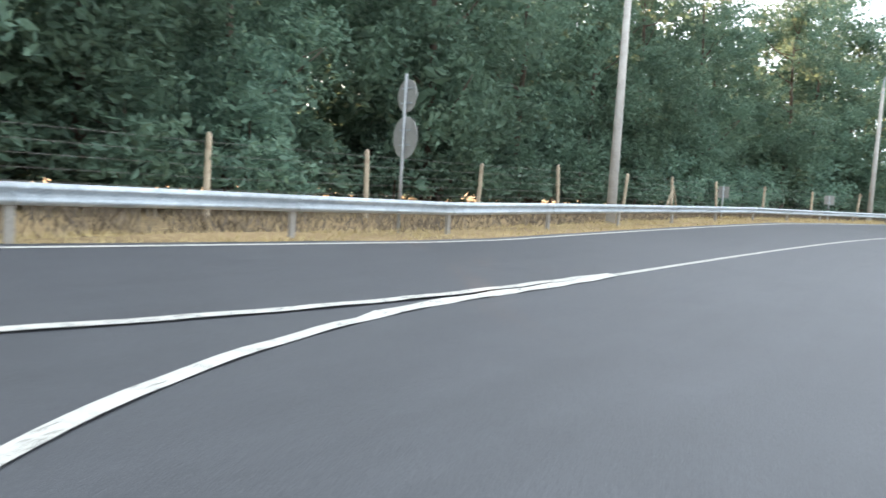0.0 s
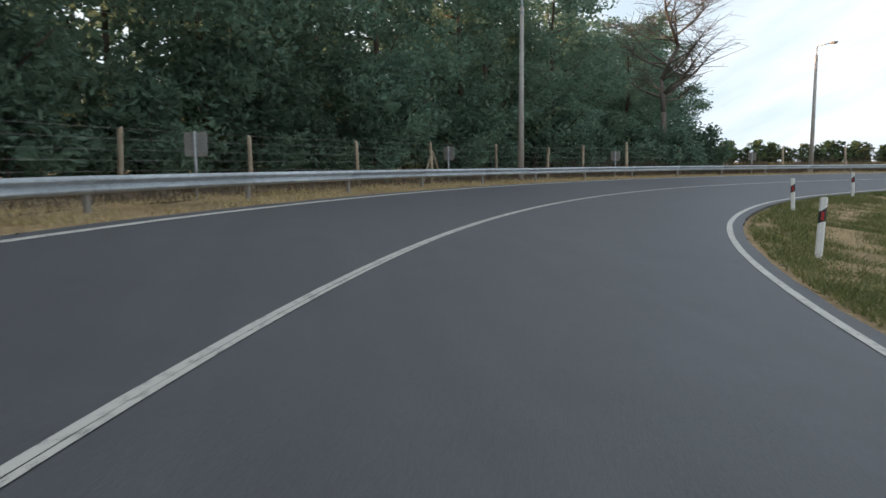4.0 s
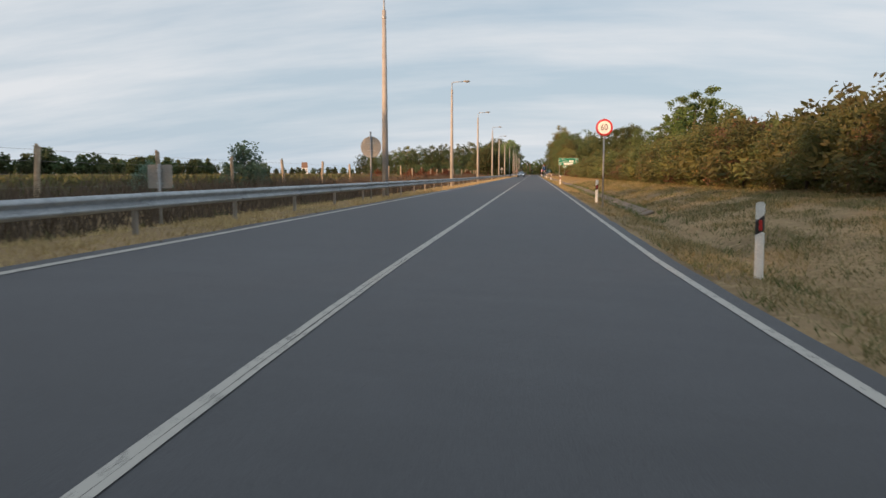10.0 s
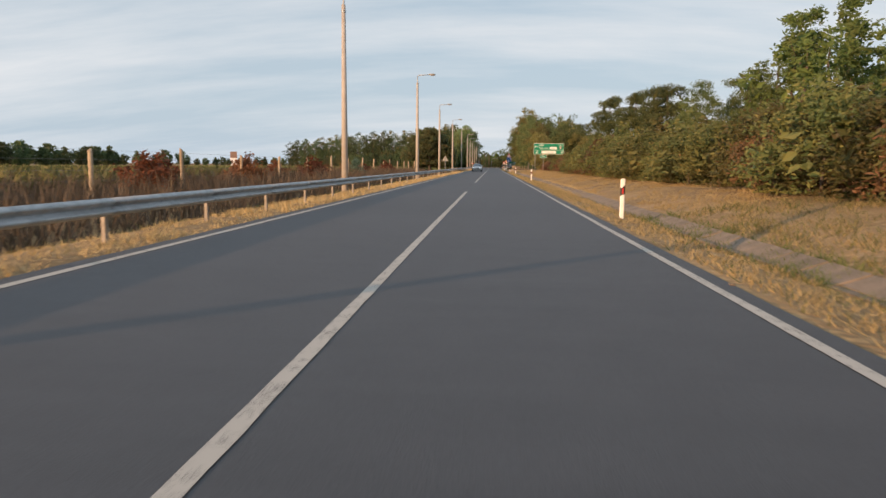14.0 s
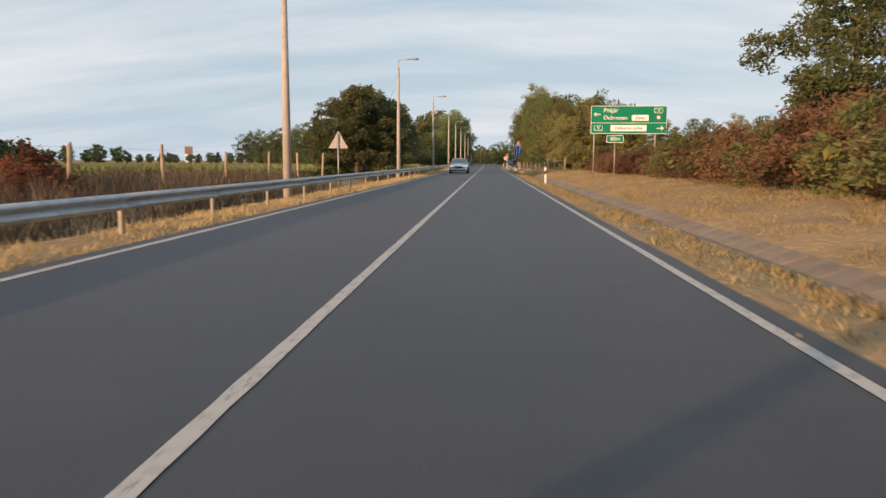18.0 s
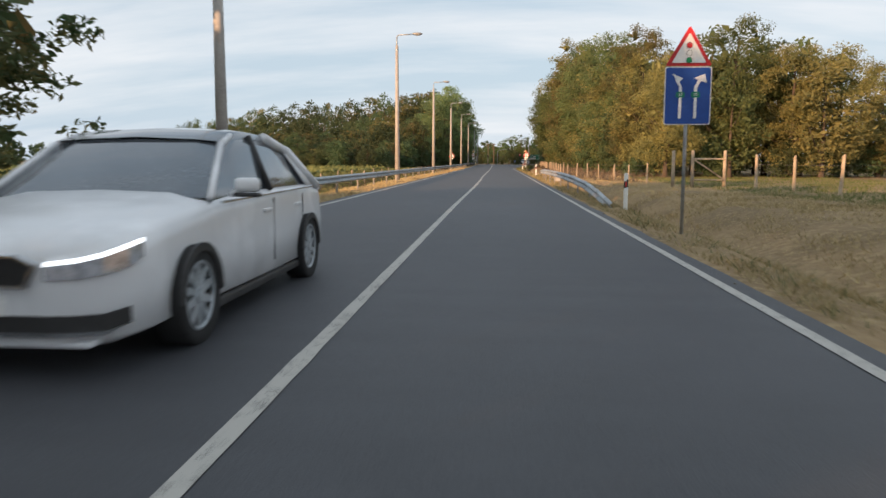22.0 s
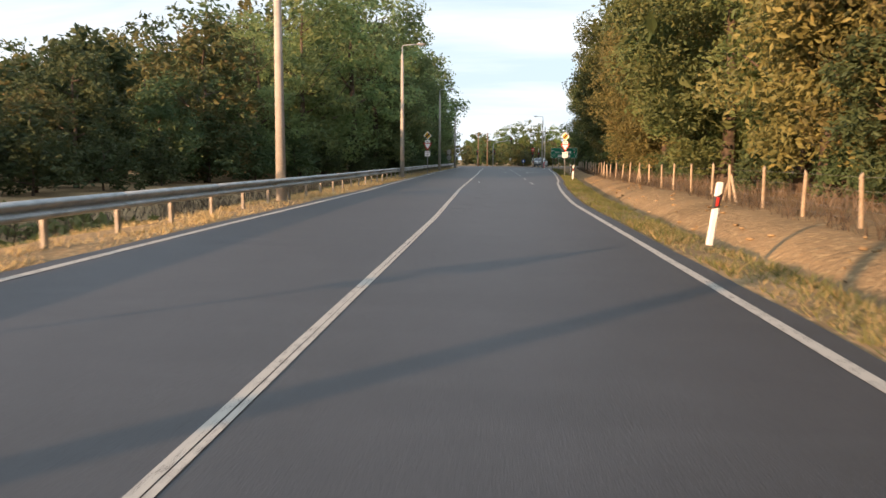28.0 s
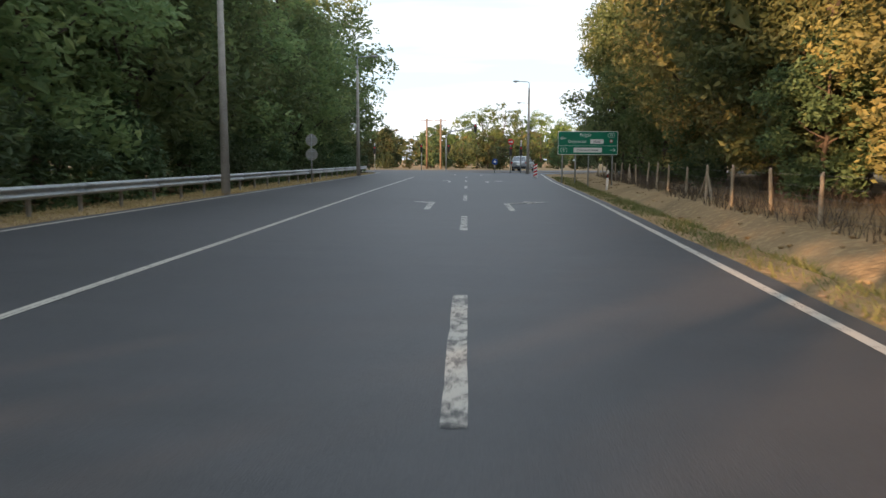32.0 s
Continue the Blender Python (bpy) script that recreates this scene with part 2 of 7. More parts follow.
def asphalt_material():
    m = bpy.data.materials.new("asphalt")
    m.use_nodes = True
    nt = m.node_tree
    b = nt.nodes["Principled BSDF"]
    co = nt.nodes.new("ShaderNodeTexCoord")
    big = nt.nodes.new("ShaderNodeTexNoise")
    big.inputs["Scale"].default_value, big.inputs["Detail"].default_value = 0.12, 5
    links(nt, co.outputs["Object"], big.inputs["Vector"])
    grain = nt.nodes.new("ShaderNodeTexVoronoi")
    grain.inputs["Scale"].default_value = 90
    links(nt, co.outputs["Object"], grain.inputs["Vector"])
    mid = nt.nodes.new("ShaderNodeTexNoise")
    mid.inputs["Scale"].default_value, mid.inputs["Detail"].default_value = 1.6, 6
    links(nt, co.outputs["Object"], mid.inputs["Vector"])
    r = nt.nodes.new("ShaderNodeValToRGB")
    r.color_ramp.elements[0].position, r.color_ramp.elements[1].position = 0.3, 0.75
    r.color_ramp.elements[0].color, r.color_ramp.elements[1].color = (0.0365, 0.0385, 0.0440, 1), (0.0510, 0.0530, 0.0590, 1)
    links(nt, big.outputs["Fac"], r.inputs[0])
    mr = nt.nodes.new("ShaderNodeMapRange")
    mr.inputs["To Min"].default_value, mr.inputs["To Max"].default_value = 0.8, 1.22
    links(nt, mid.outputs["Fac"], mr.inputs["Value"])
    sp = nt.nodes.new("ShaderNodeMapRange")
    sp.inputs["To Min"].default_value, sp.inputs["To Max"].default_value = 0.75, 1.3
    links(nt, grain.outputs["Color"], sp.inputs["Value"])
    mul = nt.nodes.new("ShaderNodeMath")
    mul.operation = "MULTIPLY"
    links(nt, mr.outputs[0], mul.inputs[0])
    links(nt, sp.outputs[0], mul.inputs[1])
    hsv = nt.nodes.new("ShaderNodeHueSaturation")
    links(nt, r.outputs["Color"], hsv.inputs["Color"])
    links(nt, mul.outputs[0], hsv.inputs["Value"])
    links(nt, hsv.outputs["Color"], b.inputs["Base Color"])
    b.inputs["Roughness"].default_value = 0.60
    b.inputs["Specular IOR Level"].default_value = 0.5
    # worn wheel tracks and faint tar streaks across the road
    mp = nt.nodes.new("ShaderNodeMapping")
    mp.inputs["Scale"].default_value = (0.22, 3.2, 1.0)
    links(nt, co.outputs["Object"], mp.inputs["Vector"])
    tar = nt.nodes.new("ShaderNodeTexNoise")
    tar.inputs["Scale"].default_value, tar.inputs["Detail"].default_value = 1.0, 4
    links(nt, mp.outputs[0], tar.inputs["Vector"])
    tm = nt.nodes.new("ShaderNodeMapRange")
    tm.inputs["From Min"].default_value, tm.inputs["From Max"].default_value = 0.3, 0.72
    tm.inputs["To Min"].default_value, tm.inputs["To Max"].default_value = 0.92, 1.08
    links(nt, tar.outputs["Fac"], tm.inputs["Value"])
    mu = nt.nodes.new("ShaderNodeMath")
    mu.operation = "MULTIPLY"
    links(nt, mul.outputs[0], mu.inputs[0])
    links(nt, tm.outputs[0], mu.inputs[1])
    links(nt, mu.outputs[0], hsv.inputs["Value"])
    bp = nt.nodes.new("ShaderNodeBump")
    bp.inputs["Strength"].default_value, bp.inputs["Distance"].default_value = 0.3, 0.006
    links(nt, grain.outputs["Distance"], bp.inputs["Height"])
    links(nt, bp.outputs[0], b.inputs["Normal"])
    return m


def paint_material(worn=0.0):
    """White road paint, worn through to the asphalt in flakes and cracks."""
    m = bpy.data.materials.new("road_paint" if not worn else "flaked_paint")
    m.use_nodes = True
    nt = m.node_tree
    b = nt.nodes["Principled BSDF"]
    co = nt.nodes.new("ShaderNodeTexCoord")
    n = nt.nodes.new("ShaderNodeTexNoise")
    n.inputs["Scale"].default_value, n.inputs["Detail"].default_value, n.inputs["Roughness"].default_value = 3.5, 8, 0.7
    links(nt, co.outputs["Object"], n.inputs["Vector"])
    fl = nt.nodes.new("ShaderNodeTexNoise")
    fl.inputs["Scale"].default_value, fl.inputs["Detail"].default_value, fl.inputs["Roughness"].default_value = 26, 6, 0.75
    links(nt, co.outputs["Object"], fl.inputs["Vector"])
    mm = nt.nodes.new("ShaderNodeMath")
    mm.operation = "MULTIPLY_ADD"
    mm.inputs[1].default_value = 0.55
    links(nt, n.outputs["Fac"], mm.inputs[0])
    hf = nt.nodes.new("ShaderNodeMath")
    hf.operation = "MULTIPLY"
    hf.inputs[1].default_value = 0.45
    links(nt, fl.outputs["Fac"], hf.inputs[0])
    links(nt, hf.outputs[0], mm.inputs[2])
    r = nt.nodes.new("ShaderNodeValToRGB")
    r.color_ramp.elements[0].position, r.color_ramp.elements[1].position = 0.34 + worn, 0.44 + worn * 0.6
    r.color_ramp.elements[0].color, r.color_ramp.elements[1].color = (0.07, 0.07, 0.07, 1), (0.43, 0.415, 0.375, 1)
    e = r.color_ramp.elements.new(0.39 + worn * 0.9)
    e.color = (0.30, 0.29, 0.265, 1)
    links(nt, mm.outputs[0], r.inputs[0])
    ck = nt.nodes.new("ShaderNodeTexNoise")
    ck.inputs["Scale"].default_value, ck.inputs["Detail"].default_value, ck.inputs["Roughness"].default_value = 2.6, 7, 0.62
    links(nt, co.outputs["Object"], ck.inputs["Vector"])
    off = nt.nodes.new("ShaderNodeMath")
    off.operation = "SUBTRACT"
    off.inputs[1].default_value = 0.5
    links(nt, ck.outputs["Fac"], off.inputs[0])
    size = nt.nodes.new("ShaderNodeMath")
    size.operation = "ABSOLUTE"
    links(nt, off.outputs[0], size.inputs[0])
    thin = nt.nodes.new("ShaderNodeMapRange")
    thin.inputs["From Min"].default_value, thin.inputs["From Max"].default_value = 0.002, 0.008
    links(nt, size.outputs[0], thin.inputs["Value"])
    cr = nt.nodes.new("ShaderNodeMix")
    cr.data_type = "RGBA"
    cr.inputs["A"].default_value = (0.05, 0.05, 0.05, 1)
    links(nt, thin.outputs[0], cr.inputs["Factor"])
    links(nt, r.outputs["Color"], cr.inputs["B"])
    links(nt, cr.outputs["Result"], b.inputs["Base Color"])
    b.inputs["Roughness"].default_value = 0.65
    return m


ASPHALT = asphalt_material()
PAINT = paint_material()
FLAKED = paint_material(0.115)
FADED = material("ground_off_paint", (0.120, 0.120, 0.121), (0.185, 0.182, 0.178), scale=7.0, fine=45.0, rough=0.6)
# what is left of the old paint: patches that fade into the asphalt
faded_nodes = FADED.node_tree
speck = faded_nodes.nodes.new("ShaderNodeTexNoise")
speck.inputs["Scale"].default_value, speck.inputs["Detail"].default_value, speck.inputs["Roughness"].default_value = 5.0, 8, 0.7
cover = faded_nodes.nodes.new("ShaderNodeMapRange")
cover.inputs["From Min"].default_value, cover.inputs["From Max"].default_value, cover.inputs["To Max"].default_value = 0.41, 0.64, 0.5
place = faded_nodes.nodes.new("ShaderNodeTexCoord")
links(faded_nodes, place.outputs["Object"], speck.inputs["Vector"])
links(faded_nodes, speck.outputs["Fac"], cover.inputs["Value"])
links(faded_nodes, cover.outputs[0], faded_nodes.nodes["Principled BSDF"].inputs["Alpha"])
SOIL = material("dry_ground", (0.31, 0.220, 0.122), (0.205, 0.148, 0.084), scale=0.35, fine=6.0, third=(0.40, 0.300, 0.165), rough=0.95, bump=1.0, bump_scale=7.0, spec=0.1)
CONCRETE = material("concrete", (0.20, 0.16, 0.12), (0.13, 0.108, 0.080), scale=2.0, rough=0.85, bump=0.2, bump_scale=40, spread=0.12)
CULVERT = material("culvert_concrete", (0.40, 0.38, 0.35), (0.29, 0.27, 0.24), scale=2.5, rough=0.85, bump=0.3, bump_scale=30)
POLE = material("pole_concrete", (0.40, 0.38, 0.35), (0.33, 0.31, 0.285), scale=3.0, fine=25, rough=0.8, bump=0.1)
ZINC = material("galvanised_steel", (0.42, 0.45, 0.47), (0.33, 0.36, 0.38), scale=5.0, fine=30, rough=0.6, metal=0.55, spread=0.08)
POSTZINC = material("dull_rail_post", (0.30, 0.28, 0.25), (0.22, 0.20, 0.175), scale=4.0, fine=30, rough=0.6, metal=0.3)
STEEL = material("grey_sign_post", (0.34, 0.35, 0.35), rough=0.5, metal=0.5, scale=8)
SIGNBACK = material("bare_sign_back", (0.34, 0.34, 0.32), (0.28, 0.28, 0.27), scale=3, rough=0.5, metal=0.4)
WOOD = material("weathered_wood", (0.40, 0.33, 0.24), (0.28, 0.22, 0.155), scale=6, fine=45, rough=0.9, bump=0.4, bump_scale=50, spread=0.2)
BARK = material("bark", (0.10, 0.075, 0.055), (0.06, 0.05, 0.04), scale=5, rough=0.95, bump=0.6, bump_scale=14)
OLDWOOD = material("old_pole_wood", (0.16, 0.12, 0.085), (0.10, 0.078, 0.058), scale=6, rough=0.9)
WIRE = material("fence_wire", (0.22, 0.205, 0.19), rough=0.75, metal=0.3)
WHITE = material("white_plastic", (0.78, 0.78, 0.75), (0.68, 0.68, 0.65), scale=3, rough=0.45)
BLACK = material("black_plastic", (0.03, 0.03, 0.03), rough=0.45)
RED = material("red_reflector", (0.50, 0.035, 0.03), rough=0.35)
GREEN_SIGN = material("green_sign_sheet", (0.0, 0.20, 0.115), (0.0, 0.17, 0.10), scale=1.5, rough=0.4)
BLUE_SIGN = material("blue_sign_sheet", (0.012, 0.07, 0.32), (0.012, 0.06, 0.27), scale=1.5, rough=0.4)
SIGN_WHITE = material("white_sign_sheet", (0.82, 0.82, 0.80), (0.76, 0.76, 0.74), scale=2, rough=0.4)
SIGN_RED = material("red_sign_sheet", (0.55, 0.02, 0.025), rough=0.4)
SIGN_YELLOW = material("yellow_sign_sheet", (0.80, 0.45, 0.01), rough=0.4)
SIGN_BLACK = material("black_sign_sheet", (0.02, 0.02, 0.02), rough=0.45)
SIGN_GREEN = material("green_dot", (0.01, 0.30, 0.10), rough=0.4)
# acacia green made paler and bluer: windscreen haze put into the leaf colour
LEAF_ACACIA_HAZED = leaf_material("hazed_acacia_leaves", (0.098, 0.162, 0.120), (0.162, 0.246, 0.172), (0.250, 0.318, 0.196), through=0.47, hue=0.015)
LEAF_OAK = leaf_material("oak_leaves", (0.118, 0.126, 0.050), (0.235, 0.214, 0.082), (0.360, 0.272, 0.098), hue=0.012)
LEAF_GREENOAK = leaf_material("green_oak_leaves", (0.077, 0.118, 0.048), (0.158, 0.186, 0.072), (0.290, 0.246, 0.084), hue=0.015)
LEAF_RED = leaf_material("reddish_oak_leaves", (0.058, 0.098, 0.043), (0.136, 0.128, 0.053), (0.320, 0.150, 0.062), hue=0.012)
LEAF_SHRUB = leaf_material("shrub_leaves", (0.085, 0.110, 0.041), (0.168, 0.150, 0.054), (0.315, 0.138, 0.060), hue=0.03)
LEAF_DARK = leaf_material("far_leaves", (0.055, 0.090, 0.046), (0.100, 0.138, 0.060), (0.195, 0.185, 0.070), hue=0.02)
LEAF_POPLAR = leaf_material("poplar_leaves", (0.090, 0.143, 0.045), (0.150, 0.203, 0.060), (0.240, 0.240, 0.075), hue=0.015)
LEAF_HEDGE = leaf_material("red_hedge_leaves", (0.115, 0.074, 0.042), (0.195, 0.103, 0.058), (0.290, 0.158, 0.075), hue=0.012)
BAREWOOD = material("dead_wood", (0.15, 0.13, 0.11), (0.10, 0.088, 0.075), scale=4, rough=0.9)
LEAF_TALL = leaf_material("tall_wood_leaves", (0.142, 0.210, 0.098), (0.240, 0.298, 0.125), (0.370, 0.345, 0.145), through=0.5, hue=0.012)
LEAF_RUST = leaf_material("rusty_leaves", (0.12, 0.055, 0.03), (0.24, 0.09, 0.04), (0.34, 0.16, 0.06), hue=0.01)
GRASS_DRY = leaf_material("dry_grass", (0.290, 0.225, 0.110), (0.430, 0.340, 0.175), (0.540, 0.440, 0.245), through=0.2, hue=0.0)
GRASS_GREEN = leaf_material("green_grass", (0.070, 0.095, 0.030), (0.14, 0.15, 0.050), (0.30, 0.24, 0.09), through=0.25, hue=0.0)
GRASS_MIX = leaf_material("mixed_grass", (0.105, 0.135, 0.042), (0.220, 0.215, 0.082), (0.390, 0.340, 0.160), through=0.25, hue=0.0)
GRASS_LIVE = leaf_material("living_grass", (0.085, 0.120, 0.038), (0.145, 0.175, 0.058), (0.250, 0.230, 0.090), through=0.25, hue=0.0)
WEED = leaf_material("dry_weeds", (0.085, 0.068, 0.050), (0.150, 0.115, 0.082), (0.240, 0.195, 0.120), through=0.15, hue=0.0)
CROP = leaf_material("field_crop", (0.130, 0.160, 0.058), (0.210, 0.228, 0.088), (0.310, 0.300, 0.128), through=0.3, hue=0.0)
CAR_WHITE = material("white_car_paint", (0.72, 0.73, 0.74), (0.70, 0.71, 0.72), scale=1, fine=2, rough=0.2, spec=0.6)
CAR_SILVER = material("silver_car_paint", (0.42, 0.44, 0.46), rough=0.28, metal=0.5, scale=1, fine=2)
CAR_GLASS = material("dark_car_glass", (0.16, 0.18, 0.20), rough=0.05, metal=0.6, spec=0.9, scale=1)
TYRE = material("tyre_rubber", (0.022, 0.022, 0.022), rough=0.85, scale=10)
CHROME = material("chrome", (0.62, 0.63, 0.64), rough=0.15, metal=1.0, scale=2)
LIGHT_GLASS = material("headlight_glass", (0.70, 0.74, 0.80), (0.4, 0.42, 0.46), scale=14, rough=0.08, metal=0.6)
LIGHT_ON = material("lit_headlight_strip", (0.9, 0.92, 0.95), rough=0.2, scale=2)
LIGHT_ON.node_tree.nodes["Principled BSDF"].inputs["Emission Color"].default_value = (0.9, 0.95, 1.0, 1)
LIGHT_ON.node_tree.nodes["Principled BSDF"].inputs["Emission Strength"].default_value = 1.6
TAIL = material("tail_light_glass", (0.38, 0.01, 0.01), rough=0.2)

# ---- the road's line and the lie of the land ----
# Curvature of the bend, every 14 m back from where the straight begins at y = 0.
KNOT = 14.0
CURVE = (0.001476, 0.007525, 0.013536, 0.016734, 0.022148, 0.018250, 0.018521, 0.009967, 0.002943, 0.001418, 0.002790, 0.003025, 0.003010, 0.003, 0.003)
_u = np.arange(0, 191, 1.0)
_k = np.interp(_u, np.arange(len(CURVE)) * KNOT, CURVE)
_th = np.r_[0, np.cumsum((_k[1:] + _k[:-1]) / 2)]
_cx = np.r_[0, np.cumsum((np.sin(_th[1:]) + np.sin(_th[:-1])) / 2)]
_cy = -np.r_[0, np.cumsum((np.cos(_th[1:]) + np.cos(_th[:-1])) / 2)]
BANK_U, BANK = (-90.0, -55.0, -25.0, 0.0, 20.0, 40.0, 60.0, 80.0, 100.0, 120.0, 140.0), (0.011, 0.0123, 0.0260, 0.0401, 0.0749, 0.0737, 0.0752, 0.0912, 0.0832, 0.0200, 0.0655)
S0, S1 = -170.0, 417.0


def heading(s):
    return 0.0 if s >= 0 else float(np.interp(-s, _u, _th))


def bank(s):
    return np.interp(-np.asarray(s, float), BANK_U, BANK)


def tilt_z(s, o):
    return -bank(s) * np.clip(o, -5.6, 5.6)


def xy(s, o):
    """World place of the point o metres to the right of the road's axis, s metres along it."""
    if s >= 0:
        return o, s
    h = heading(s)
    return float(np.interp(-s, _u, _cx)) + o * math.cos(h), float(np.interp(-s, _u, _cy)) + o * math.sin(h)


def places(s, o):
    """World places of many points beside the road."""
    h = np.where(s >= 0, 0.0, np.interp(-s, _u, _th))
    x0 = np.where(s >= 0, 0.0, np.interp(-s, _u, _cx))
    y0 = np.where(s >= 0, s, np.interp(-s, _u, _cy))
    return np.c_[x0 + o * np.cos(h), y0 + o * np.sin(h)]


def along(x, y):
    """s and o of world places (arrays)."""
    x, y = np.asarray(x, float), np.asarray(y, float)
    s, o = y.copy(), x.copy()
    low = y < 0
    if low.any():
        d = (x[low][:, None] - _cx) ** 2 + (y[low][:, None] - _cy) ** 2
        j = d.argmin(1)
        s[low] = -_u[j]
        ol = (x[low] - _cx[j]) * np.cos(_th[j]) + (y[low] - _cy[j]) * np.sin(_th[j])
        ol = np.where(np.abs(ol) < 0.999 * np.sqrt(d.min(1)), np.sign(ol) * np.sqrt(d.min(1)), ol)
        o[low] = ol
    return s, o


def right_line(s):
    return np.interp(s, (-150, -128, -122, -112, -104, -96, -88, -80, -70, -60, -50, -44, -38, -32, -26, -20, -14, -7, 0, 288, 298, 306, 311, 317, 326, 331, 343, 362, 385, 408, 417),
                     (11, 6.0, 3.32, 3.60, 4.03, 4.33, 4.36, 4.38, 4.22, 4.22, 4.30, 4.18, 4.04, 4.16, 4.15, 3.94, 3.74, 3.64, 3.46, 3.42, 3.47, 3.50, 3.72, 4.05, 4.66, 5.14, 5.98, 7.20, 8.4, 10, 16))


def left_line(s):
    return np.interp(s, (-150, -130, -122, 0, 290, 297, 312, 322, 331, 340, 352, 405, 417), (-6.5, -4.1, -3.40, -3.40, -3.42, -3.53, -3.56, -3.79, -3.92, -3.97, -4.2, -4.4, -9))


def centre_line(s):
    return np.interp(s, (-123, -120, 205, 220, 232, 240, 300, 316, 350, 367, 410), (0, 0, 0, 0.07, 0.06, -0.02, 0, -0.22, -0.3, -0.45, -0.5))


def land(s, o):
    """Height of the ground beside the road."""
    s, o = np.asarray(s, float), np.asarray(o, float)
    s = np.clip(s, S0, 600)
    rl, ll = right_line(np.clip(s, -120, 400)), left_line(np.clip(s, -120, 400))
    z = tilt_z(s, o)
    d = o - rl  # right of the edge line
    # three cross-sections on the right: inside the bend, bank with a gutter, deep ditch
    bend = np.interp(d, (0.3, 1.4, 2.4, 5, 12, 30), (0, -0.05, -0.28, -0.42, -0.30, -0.15))
    gutter = np.interp(d, (0.3, 1.2, 1.75, 2.1, 2.45, 3.0, 4.0, 6.0, 12, 30), (0, -0.07, -0.19, -0.2, -0.07, 0.05, 0.22, 0.42, 0.55, 0.3))
    ditch = np.interp(d, (0.3, 1.4, 1.9, 2.3, 3.2, 4.0, 6.0, 12, 30), (0, -0.07, -0.68, -0.72, -0.20, 0.0, 0.03, 0.0, 0.0))
    slope = np.interp(d, (0.3, 1.4, 2.1, 2.6, 3.3, 4.5, 12, 30), (0, -0.06, -0.22, -0.22, -0.02, 0.02, 0.0, 0.0))
    t = np.interp(s, (236, 246, 266, 284), (0, 1, 1, 0))
    ditch = ditch * (1 - t) + slope * t
    shallow = np.interp(d, (0.3, 1.2, 1.8, 2.2, 3.1, 4.0, 12, 30), (0, -0.06, -0.46, -0.50, -0.10, 0.02, 0.0, 0.0))
    flat = np.interp(d, (0.3, 3, 30), (0, -0.05, 0))
    w = [np.interp(s, a, b) for a, b in (((-14, 6), (1, 0)), ((-14, 6, 185, 212), (0, 1, 1, 0)), ((185, 212, 318, 345), (0, 1, 1, 0)),
                                         ((318, 345, 372, 390), (0, 1, 1, 0)), ((372, 390), (0, 1)))]
    right = w[0] * bend + w[1] * gutter + w[2] * ditch + w[3] * shallow + w[4] * flat
    e = ll - o  # left of the edge line
    fall = np.interp(s, (-200, -30, 20, 300, 330), (0.25, 0.25, 0.55, 0.55, 0.3))
    left = np.interp(e, (0.3, 1.7, 3.2, 4.2, 5.8, 12), (0, -0.06, -1, -1, -0.35, -0.25))
    left = np.where(left < -0.06, left * fall, left)
    fade = np.interp(np.abs(o), (6, 22), (1, 0))
    z = z * fade + np.where(d > 0.3, right, 0) + np.where(e > 0.3, left, 0)
    return np.where((d <= 0.34) & (e <= 0.34), z - 0.09, z - 0.012)


def top(s, o):
    """Ground height for things that stand beside the road."""
    return float(land(np.array([s]), np.array([o]))[0])


def fence_offset(s):
    return np.interp(s, (222, 236, 248, 258, 300, 314, 340, 353, 366, 400), (10.5, 8.2, 6.6, 6.9, 8.2, 9.0, 9.6, 10.5, 11.2, 14.0))


def mesh_object(name, verts, faces, mat, parent=None, label="", smooth=False):
    me = bpy.data.meshes.new(name)
    me.from_pydata([tuple(map(float, v)) for v in verts] if not isinstance(verts, np.ndarray) else verts.tolist(), [], faces if not isinstance(faces, np.ndarray) else faces.tolist())
    me.materials.append(mat)
    if smooth:
        me.polygons.foreach_set("use_smooth", [True] * len(me.polygons))
    me.update()
    ob = new(name, me)
    if parent is not None:
        ob.parent = parent
    if label:
        ob["label"] = label
    return ob


def part(name, bm, mat, parent=None, label="", smooth=False):
    me = bpy.data.meshes.new(name)
    if smooth:
        for f in bm.faces:
            f.smooth = True
    bm.to_mesh(me)
    bm.free()
    me.materials.append(mat)
    ob = new(name, me)
    if parent is not None:
        ob.parent = parent
    if label:
        ob["label"] = label
    return ob


def shared(name, me, parent, m, label=""):
    ob = new(name, me)
    ob.parent = parent
    ob.matrix_basis = m
    if label:
        ob["label"] = label
    return ob


def box(bm, cx, cy, cz, sx, sy, sz, bevel=0.0, m=None):
    r = bmesh.ops.create_cube(bm, size=1.0, matrix=(m or Matrix()) @ Matrix.Translation((cx, cy, cz)) @ Matrix.Diagonal((sx, sy, sz, 1)))
    if bevel:
        es = list({e for v in r["verts"] for e in v.link_edges})
        bmesh.ops.bevel(bm, geom=es, offset=bevel, segments=2, affect="EDGES", profile=0.6)


def tube(bm, a, b, r1, r2=None, n=10):
    a, b = Vector(a), Vector(b)
    d = b - a
    m = Matrix.Translation((a + b) / 2) @ d.to_track_quat("Z", "Y").to_matrix().to_4x4()
    bmesh.ops.create_cone(bm, cap_ends=True, segments=n, radius1=r1, radius2=r1 if r2 is None else r2, depth=d.length, matrix=m)


